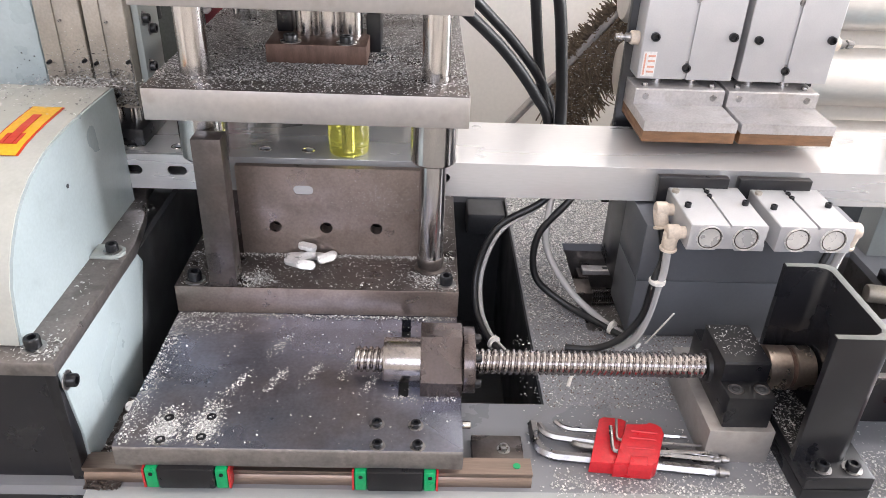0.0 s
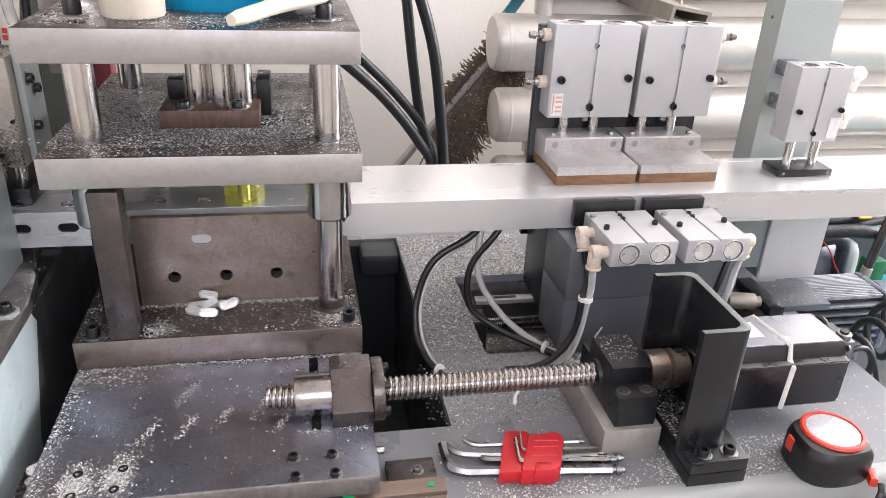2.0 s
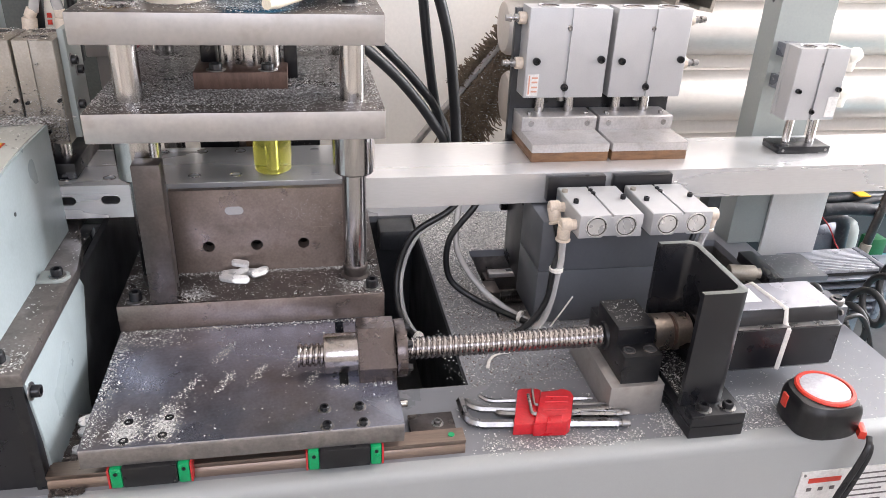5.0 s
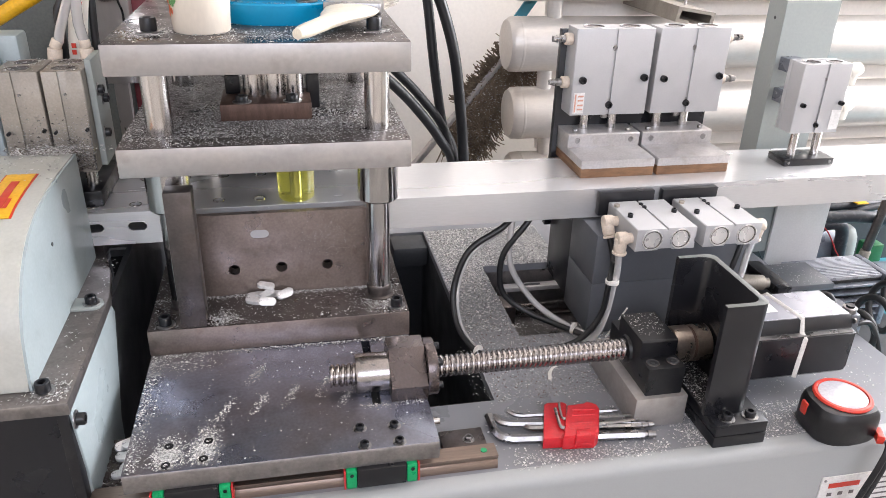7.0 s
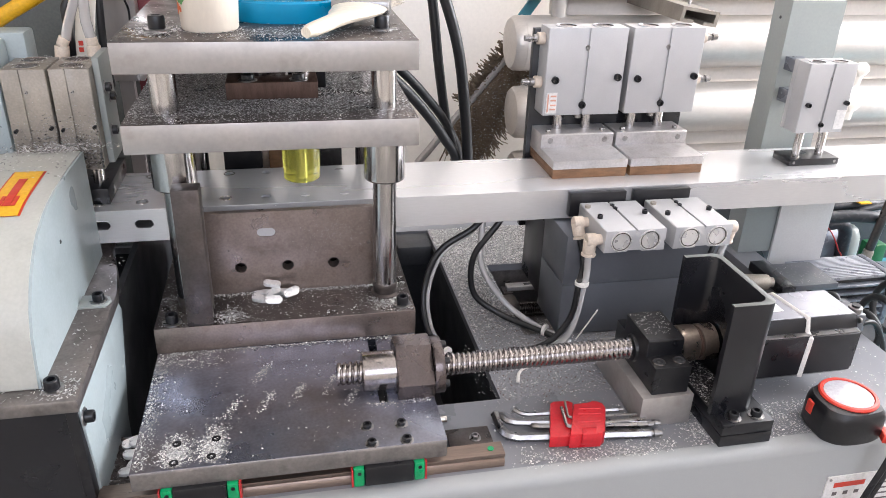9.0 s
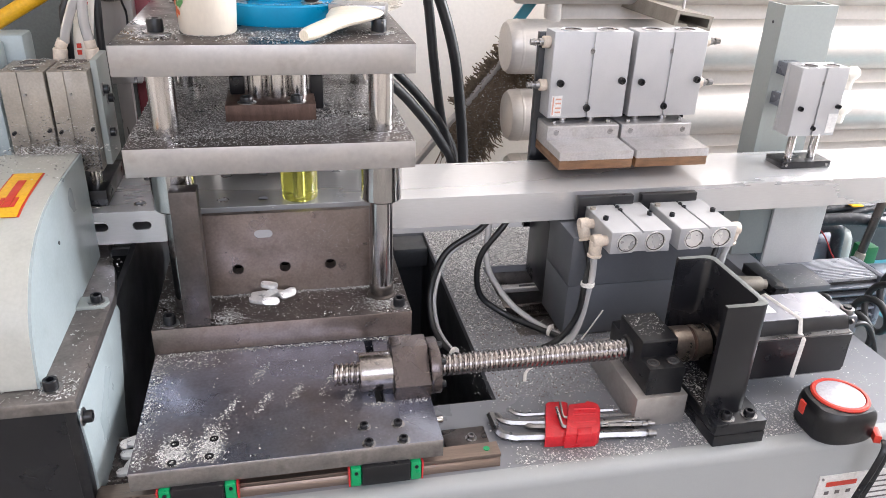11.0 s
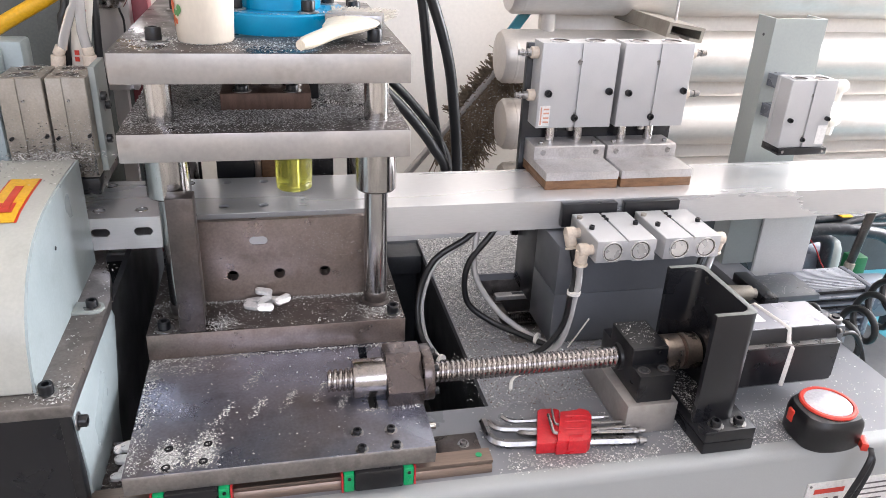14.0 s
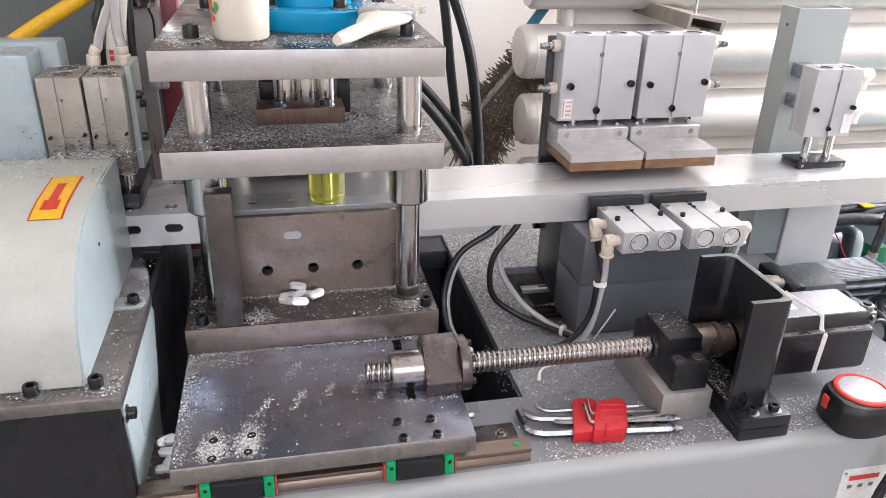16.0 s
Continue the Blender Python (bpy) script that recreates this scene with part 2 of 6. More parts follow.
MOTORGREY = material("grey_finned_motor_paint", (0.19, 0.2, 0.235), 0.32, 0.2, 0.8, 20, (1, 1, 1), 0.4, 0.05, 300)
# Motor fins made paler: the light from above is in this colour.
FINLIT = material("cast_fins_lit_from_above", (0.42, 0.43, 0.47), 0.34, 0.3, 0.7, 30, (1, 1, 1), 0.5, 0.06, 300)
MOTORBLUE = material("blue_grey_motor_paint", (0.1, 0.13, 0.17), 0.35, 0.1, 0.85, 20, (1, 1, 1), 0.4, 0.02, 500, fleck=0.04)
CABINET = material("dark_grey_green_cabinet", (0.15, 0.16, 0.15), 0.3, 0.0, 0.7, 6, (1, 1, 1), 0.6, 0.02, 300)
PCBGREEN = material("green_paint", (0.015, 0.13, 0.045), 0.4, 0.0, 0.8, 30, (1, 1, 1), 0.4, 0.03, 300)


def clear_material(name, color, rough, ior, alpha):
    m = bpy.data.materials.new(name)
    m.use_nodes = True
    p = m.node_tree.nodes["Principled BSDF"]
    p.inputs["Base Color"].default_value = (*color, 1)
    p.inputs["Roughness"].default_value = rough
    p.inputs["IOR"].default_value = ior
    p.inputs["Transmission Weight"].default_value = alpha
    return m


URETHANE = clear_material("amber_yellow_urethane", (0.8, 0.78, 0.16), 0.16, 1.35, 0.8)
CLEARTUBE = clear_material("clear_grey_tubing", (0.74, 0.72, 0.71), 0.12, 1.3, 0.6)


# ---------------- mesh helpers ----------------
def bx(bm, x0, x1, y0, y1, z0, z1, bev=0.0):
    g = bmesh.ops.create_cube(bm, size=1.0, matrix=Matrix.Translation(((x0 + x1) / 2, (y0 + y1) / 2, (z0 + z1) / 2)) @ Matrix.Diagonal((x1 - x0, y1 - y0, z1 - z0, 1)))
    if bev:
        es = list({e for v in g["verts"] for e in v.link_edges})
        bmesh.ops.bevel(bm, geom=es, offset=bev, segments=2, affect="EDGES", profile=0.5)
    return bm


def cyl(bm, p0, p1, r, seg=28, r2=None, bev=0.0):
    p0, p1 = Vector(p0), Vector(p1)
    d = p1 - p0
    m = Matrix.Translation((p0 + p1) / 2) @ d.to_track_quat("Z", "Y").to_matrix().to_4x4()
    g = bmesh.ops.create_cone(bm, cap_ends=True, segments=seg, radius1=r, radius2=r if r2 is None else r2, depth=d.length, matrix=m)
    fs = list({f for v in g["verts"] for f in v.link_faces})
    for f in fs:
        f.smooth = len(f.verts) == 4
    if bev:
        es = [e for e in {e for v in g["verts"] for e in v.link_edges} if any(len(f.verts) > 4 for f in e.link_faces)]
        bmesh.ops.bevel(bm, geom=es, offset=bev, segments=2, affect="EDGES", profile=0.5)
    return bm


def prism(bm, pts, axis, a, b, bev=0.0):
    """Extrude a closed outline along an axis from a to b."""
    def at(u, v, w):
        return {"x": (w, u, v), "y": (u, w, v), "z": (u, v, w)}[axis]
    v0 = [bm.verts.new(at(u, v, a)) for u, v in pts]
    v1 = [bm.verts.new(at(u, v, b)) for u, v in pts]
    fs = [bm.faces.new(v0), bm.faces.new(v1[::-1])]
    k = len(pts)
    for i in range(k):
        fs.append(bm.faces.new((v0[i], v1[i], v1[(i + 1) % k], v0[(i + 1) % k])))
    bmesh.ops.recalc_face_normals(bm, faces=fs)
    if bev:
        es = [e for f in fs[:2] for e in f.edges]
        bmesh.ops.bevel(bm, geom=es, offset=bev, segments=2, affect="EDGES", profile=0.5)
    return bm


def spline(pts, steps=8):
    """Catmull-Rom points through the given ones."""
    p = [Vector(q) for q in pts]
    p = [2 * p[0] - p[1], *p, 2 * p[-1] - p[-2]]
    out = []
    for i in range(1, len(p) - 2):
        for k in range(steps):
            t = k / steps
            a, b, c, d = p[i - 1:i + 3]
            out.append(0.5 * (2 * b + (c - a) * t + (2 * a - 5 * b + 4 * c - d) * t * t + (3 * b - a - 3 * c + d) * t ** 3))
    out.append(p[-2])
    return out


def tube(bm, pts, r, seg=10, steps=8, smooth=True, flat=1.0):
    path = spline(pts, steps) if smooth else [Vector(q) for q in pts]
    rings, up = [], Vector((0.13, 0.21, 1)).normalized()
    for i, q in enumerate(path):
        d = (path[min(i + 1, len(path) - 1)] - path[max(i - 1, 0)]).normalized()
        side = d.cross(up)
        side = side.normalized() if side.length > 1e-4 else Vector((1, 0, 0))
        up2 = side.cross(d)
        up = up2
        rings.append([bm.verts.new(q + side * (r * math.cos(2 * math.pi * k / seg)) + up2 * (r * flat * math.sin(2 * math.pi * k / seg))) for k in range(seg)])
    for a, b in zip(rings, rings[1:]):
        for k in range(seg):
            f = bm.faces.new((a[k], a[(k + 1) % seg], b[(k + 1) % seg], b[k]))
            f.smooth = True
    bm.faces.new(rings[0][::-1])
    bm.faces.new(rings[-1])
    return bm


def lathe(bm, centre, profile, axis="z", seg=40):
    """Turn (radius, height) pairs round an axis through the centre."""
    c = Vector(centre)
    rings = []
    for r, h in profile:
        ring = []
        for k in range(seg):
            a = 2 * math.pi * k / seg
            u, v = r * math.cos(a), r * math.sin(a)
            ring.append(bm.verts.new(c + Vector({"x": (h, u, v), "y": (u, h, v), "z": (u, v, h)}[axis])))
        rings.append(ring)
    fs = []
    for a, b in zip(rings, rings[1:]):
        for k in range(seg):
            f = bm.faces.new((a[k], a[(k + 1) % seg], b[(k + 1) % seg], b[k]))
            f.smooth = True
            fs.append(f)
    fs += [bm.faces.new(rings[0]), bm.faces.new(rings[-1])]
    bmesh.ops.recalc_face_normals(bm, faces=fs)
    return bm


def hoop(bm, centre, axis, big, small, seg=36):
    """A closed round wire ring."""
    c = Vector(centre)
    rows = []
    for k in range(seg):
        a = 2 * math.pi * k / seg
        row = []
        for i in range(6):
            b = 2 * math.pi * i / 6
            rr, h = big + small * math.cos(b), small * math.sin(b)
            u, v = rr * math.cos(a), rr * math.sin(a)
            row.append(bm.verts.new(c + Vector({"x": (h, u, v), "y": (u, h, v), "z": (u, v, h)}[axis])))
        rows.append(row)
    for k in range(seg):
        a, b = rows[k], rows[(k + 1) % seg]
        for i in range(6):
            bm.faces.new((a[i], a[(i + 1) % 6], b[(i + 1) % 6], b[i])).smooth = True
    bmesh.ops.recalc_face_normals(bm, faces=bm.faces)
    return bm


def sheet_with_holes(bm, u_cuts, v_cuts, holes, place, depth, n=24):
    """A flat wall of given thickness with round or slotted holes, one hole at most in each cell.
    holes: {(i, j): (cu, cv, half_length, radius)}; place(u, v, w) gives the point, w from 0 to depth."""
    fs = []
    for i in range(len(u_cuts) - 1):
        for j in range(len(v_cuts) - 1):
            u0, u1, v0, v1 = u_cuts[i], u_cuts[i + 1], v_cuts[j], v_cuts[j + 1]
            if (i, j) not in holes:
                for w in (0, depth):
                    fs.append(bm.faces.new([bm.verts.new(place(u, v, w)) for u, v in ((u0, v0), (u1, v0), (u1, v1), (u0, v1))]))
                continue
            cu, cv, half, r = holes[i, j]
            inner, outer = [], []
            for k in range(n):
                a = 2 * math.pi * (k + 0.5) / n
                c, s = math.cos(a), math.sin(a)
                inner.append((cu + math.copysign(half, c) + r * c, cv + r * s))
                t = min(((u1 - cu) if c > 0 else (cu - u0)) / max(abs(c), 1e-6), ((v1 - cv) if s > 0 else (cv - v0)) / max(abs(s), 1e-6))
                outer.append((cu + t * c, cv + t * s))
            corners = [(u1, v1), (u0, v1), (u0, v0), (u1, v0)]
            for w in (0, depth):
                a = [bm.verts.new(place(*q, w)) for q in inner]
                b = [bm.verts.new(place(*q, w)) for q in outer]
                for k in range(n):
                    q0, q1 = outer[k], outer[(k + 1) % n]
                    mid = [bm.verts.new(place(*q, w)) for q in corners if (abs(q0[0] - q1[0]) > 1e-9 and abs(q0[1] - q1[1]) > 1e-9) and (q[0] in (q0[0], q1[0]) or min(abs(q[0] - q0[0]), abs(q[0] - q1[0])) < 1e-9) and min(abs(q[1] - q0[1]), abs(q[1] - q1[1])) < 1e-9]
                    fs.append(bm.faces.new([a[k], b[k], *mid, b[(k + 1) % n], a[(k + 1) % n]]))
            a = [bm.verts.new(place(*q, 0)) for q in inner]
            b = [bm.verts.new(place(*q, depth)) for q in inner]
            for k in range(n):
                fs.append(bm.faces.new((a[k], a[(k + 1) % n], b[(k + 1) % n], b[k])))
    bmesh.ops.remove_doubles(bm, verts=bm.verts, dist=1e-5)
    ua, ub, va, vb = u_cuts[0], u_cuts[-1], v_cuts[0], v_cuts[-1]
    for q0, q1 in (((ua, va), (ub, va)), ((ub, va), (ub, vb)), ((ub, vb), (ua, vb)), ((ua, vb), (ua, va))):
        bm.faces.new([bm.verts.new(place(*q, w)) for q, w in ((q0, 0), (q1, 0), (q1, depth), (q0, depth))])
    bmesh.ops.remove_doubles(bm, verts=bm.verts, dist=1e-5)
    bmesh.ops.recalc_face_normals(bm, faces=bm.faces)
    return bm


# ---------------- objects ----------------
def offset_of(ob):
    o = Vector()
    while ob is not None:
        o += ob.location
        ob = ob.parent
    return o


def mesh_of(name, bm, mat):
    me = bpy.data.meshes.new(name)
    bm.to_mesh(me)
    bm.free()
    me.materials.append(mat)
    me.set_sharp_from_angle(angle=radians(38))
    return me


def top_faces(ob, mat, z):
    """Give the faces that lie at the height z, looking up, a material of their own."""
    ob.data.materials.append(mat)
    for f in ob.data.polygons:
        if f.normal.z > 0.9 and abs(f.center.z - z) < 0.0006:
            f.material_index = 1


def thing(name, loc, label, category, group=""):
    ob = new(name)
    ob.empty_display_size = 0.02
    ob.location = loc
    return tagged(ob, label, category, group)


def part(name, bm, mat, parent, label=""):
    """One mesh, given in world places, under a thing or a part."""
    ob = new(name, mesh_of(name, bm, mat))
    ob.parent = parent
    ob.location = -offset_of(parent)
    return tagged(ob, label)


def solo(name, bm, mat, label, category, group="", kind=""):
    """A thing of one mesh, given in world places."""
    return tagged(new(name, mesh_of(name, bm, mat)), label, category, group, kind)


def B():
    return bmesh.new()


SCREW_MESHES = {}


def screw(parent, place, axis, r, h, mat=None, washer=True):
    """A socket cap screw whose head stands h proud of its seat, along an axis."""
    key = (r, h, washer, mat.name if mat else "")
    if key not in SCREW_MESHES:
        bm = B()
        lathe(bm, (0, 0, 0), [(r * 0.98, 0), (r, h * 0.15), (r, h * 0.88), (r * 0.9, h), (r * 0.56, h), (r * 0.5, h * 0.45), (r * 0.05, h * 0.4)], "z", 18)
        if washer:
            first = len(bm.faces)
            lathe(bm, (0, 0, 0), [(r * 1.5, 0), (r * 1.5, h * 0.12), (r * 1.4, h * 0.14), (r * 0.9, h * 0.14)], "z", 18)
            bm.faces.ensure_lookup_table()
            for f in bm.faces[first:]:
                f.material_index = 1
        SCREW_MESHES[key] = mesh_of("screw", bm, mat or BLACK)
        SCREW_MESHES[key].materials.append(KEYSTEEL)
    ob = new("screw", SCREW_MESHES[key])
    ob.parent = parent
    turn = Vector(axis).to_track_quat("Z", "Y")
    ob.matrix_basis = Matrix.Translation(Vector(place) - offset_of(parent)) @ turn.to_matrix().to_4x4()
    return ob


def scatter(name, n, where, size, parent=None, label="", mat=None, seed=1, wide=(0.25, 0.6)):
    """Loose chips: small curled flakes at the places that where(random) gives."""
    rnd = random.Random(seed)
    vs, fs = [], []
    for _ in range(n):
        q = where(rnd)
        if q is None:
            continue
        x, y, z = q
        a, s = rnd.uniform(0, 6.283), size * rnd.choice((0.45, 0.6, 0.8, 1.0, 1.4))
        w = s * rnd.uniform(*wide)
        ca, sa = math.cos(a), math.sin(a)
        k = len(vs)
        lift = [rnd.uniform(0.0001, 0.45) * s for _ in range(3)]
        for i, u in enumerate((-s / 2, 0, s / 2)):
            for v in (-w / 2, w / 2):
                vs.append((x + u * ca - v * sa, y + u * sa + v * ca, z + 0.0003 + lift[i] + (0.3 * w if v > 0 else 0) * rnd.random()))
        fs += [(k, k + 2, k + 3, k + 1), (k + 2, k + 4, k + 5, k + 3)]
    me = bpy.data.meshes.new(name)
    me.from_pydata(vs, [], fs)
    me.materials.append(mat or CHIP)
    ob = new(name, me)
    if parent is not None:
        ob.parent = parent
        ob.location = -offset_of(parent)
        return tagged(ob, label, "", "", "stuff")
    return tagged(ob, label, "metal chips", "", "stuff")


# ---------------- the room ----------------
TABLE_Z = -0.05


def wall(name, bm, mat, label):
    return solo(name, bm, mat, label, "wall", kind="structure")


def build_room():
    bm = B()
    bx(bm, -2.9, 2.9, -3.1, 1.4, -1.0, -0.9)
    solo("floor", bm, FLOOR, "stained grey concrete workshop floor", "floor", kind="structure")
    bm = B()
    bx(bm, -2.9, 2.9, 1.25, 1.4, -0.9, 2.6)
    wall("wall_north", bm, WALL, "cream plastered workshop wall")
    bm = B()
    bx(bm, -2.9, -2.75, -3.1, 1.25, -0.9, 2.6)
    wall("wall_west", bm, WALL, "cream plastered workshop side wall")
    bm = B()
    bx(bm, 2.8, 2.95, -3.1, -0.32, -0.9, 2.6)
    bx(bm, 2.8, 2.95, -0.32, 1.25, -0.9, 0.2)
    bx(bm, 2.8, 2.95, -0.32, 1.25, 2.05, 2.6)
    wall("wall_east", bm, WALL, "cream plastered wall with a wide window opening")
    bm = B()
    bx(bm, -2.75, -2.0, -3.2, -3.05, -0.9, 2.6)
    bx(bm, 1.6, 2.8, -3.2, -3.05, -0.9, 2.6)
    bx(bm, -2.0, 1.6, -3.2, -3.05, -0.9, 0.9)
    wall("wall_south", bm, WALL, "cream plastered wall with a wide window opening")
    bm = B()
    bx(bm, -2.9, 2.95, -3.2, 1.4, 2.6, 2.7)
    solo("ceiling", bm, WALL, "plain white workshop ceiling", "ceiling", kind="structure")


build_room()


# ---------------- machine base ----------------
def build_base():
    base = thing("machine_base", (0.1, 0.3, -0.9), "grey painted steel machine base with recessed pits", "machine base")
    top = TABLE_Z
    bm = B()
    # the top, round the two pits
    for x0, x1, y0, y1 in ((-0.95, 0.65, 0.0, 0.12), (-0.95, -0.44, 0.12, 0.85), (-0.44, 0.65, 0.62, 0.85), (0.093, 0.165, 0.12, 0.62), (0.165, 0.65, 0.12, 0.255), (0.165, 0.65, 0.47, 0.62), (0.60, 0.65, 0.255, 0.47)):
        bx(bm, x0, x1, y0, y1, top - 0.012, top)
    bmesh.ops.remove_doubles(bm, verts=bm.verts, dist=1e-5)
    part("table_top", bm, GREY, base)
    bm = B()
    prism(bm, [(0.0, top), (-0.011, top - 0.0005), (-0.016, top - 0.0025), (-0.019, top - 0.006), (-0.0205, top - 0.013), (-0.0205, -0.9), (0.0, -0.9)], "x", -0.34, 0.65)
    part("front_panel", bm, FRONTGREY, base, "pale grey painted front panel")
    bm = B()
    bx(bm, 0.638, 0.65, 0.0, 0.85, -0.9, top - 0.012)
    bx(bm, -0.95, 0.65, 0.838, 0.85, -0.9, top - 0.0125)
    part("side_panel", bm, FRONTGREY, base)
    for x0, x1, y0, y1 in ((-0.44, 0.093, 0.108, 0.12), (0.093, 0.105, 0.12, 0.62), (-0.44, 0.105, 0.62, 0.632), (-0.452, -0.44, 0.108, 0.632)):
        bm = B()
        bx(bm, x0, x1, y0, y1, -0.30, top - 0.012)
        part("press_pit_wall", bm, DARKPIT, base, "dark wall of the press pit")
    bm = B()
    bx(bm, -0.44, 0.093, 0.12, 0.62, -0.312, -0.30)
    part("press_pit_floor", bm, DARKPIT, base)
    bm = B()
    bx(bm, 0.155, 0.165, 0.245, 0.48, -0.13, top - 0.0122)
    bx(bm, 0.165, 0.60, 0.245, 0.255, -0.13, top - 0.0122)
    bx(bm, 0.165, 0.60, 0.47, 0.48, -0.13, top - 0.0122)
    bx(bm, 0.60, 0.61, 0.245, 0.48, -0.13, top - 0.0122)
    bx(bm, 0.155, 0.61, 0.245, 0.48, -0.14, -0.13)
    part("feed_pit", bm, SAWTOP, base, "shallow pit with the feed screw")
    bm = B()
    bx(bm, 0.03, 0.092, 0.56, 0.618, -0.09, -0.052, 0.006)
    part("pit_bracket", bm, DARKPIT, base)
    # name plate with unreadable print
    lab = B()
    bx(lab, 0.459, 0.600, -0.0222, -0.0207, -0.190, -0.1025)
    plate = part("label_plate", lab, LABELW, base, "white printed machine label")
    bm = B()
    bx(bm, 0.470, 0.512, -0.0228, -0.0223, -0.1195, -0.1125)
    part("print_bar", bm, LABELR, plate, "red print bar")
    for x0, x1, z in ((0.471, 0.477, -0.127), (0.486, 0.492, -0.127), (0.501, 0.507, -0.127)):
        bm = B()
        bx(bm, x0, x1, -0.0228, -0.0223, z - 0.005, z)
        part("print_bar", bm, INK, plate)
    for k, w in enumerate((0.062, 0.055, 0.060, 0.048, 0.058, 0.052, 0.061)):
        bm = B()
        bx(bm, 0.524, 0.524 + w, -0.0228, -0.0223, -0.1135 - 0.0085 * k, -0.1115 - 0.0085 * k)
        part("print_bar", bm, INK, plate)
    for x, z in ((0.4635, -0.107), (0.5955, -0.107)):
        bm = B()
        cyl(bm, (x, -0.0222, z), (x, -0.0232, z), 0.0018, 12)
        part("rivet", bm, KEYSTEEL, plate)
    # feed screw and rails in the shallow pit
    for y in (0.29, 0.43):
        bm = B()
        bx(bm, 0.17, 0.595, y, y + 0.02, -0.13, -0.112, 0.002)
        part("feed_rail", bm, OILY, base)
    bm = B()
    bx(bm, 0.196, 0.42, 0.444, 0.460, -0.088, -0.080, 0.001)
    guide = part("guide_strip", bm, PADALU, base, "pale slotted guide strip")
    # Flat bar on the strip; the slot's inner shade is its dark colour.
    bm = B()
    bx(bm, 0.226, 0.262, 0.449, 0.455, -0.0799, -0.0795)
    part("strip_slot", bm, DARKPIT, guide)
    bm = B()
    bx(bm, 0.19, 0.205, 0.44, 0.466, -0.13, -0.0885, 0.001)
    part("strip_foot", bm, OILY, base)
    bm = B()
    pts = []
    for k in range(140):
        x = 0.168 + 0.003 * k
        pts += [(0.0085, x), (0.010, x + 0.001), (0.010, x + 0.002)]
    lathe(bm, (0, 0.400, -0.095), pts, "x", 14)
    part("feed_screw", bm, SCREWSTEEL, base)
    bm = B()
    bx(bm, 0.172, 0.20, 0.380, 0.420, -0.13, -0.078, 0.003)
    part("feed_bearing", bm, OILY, base)


build_base()


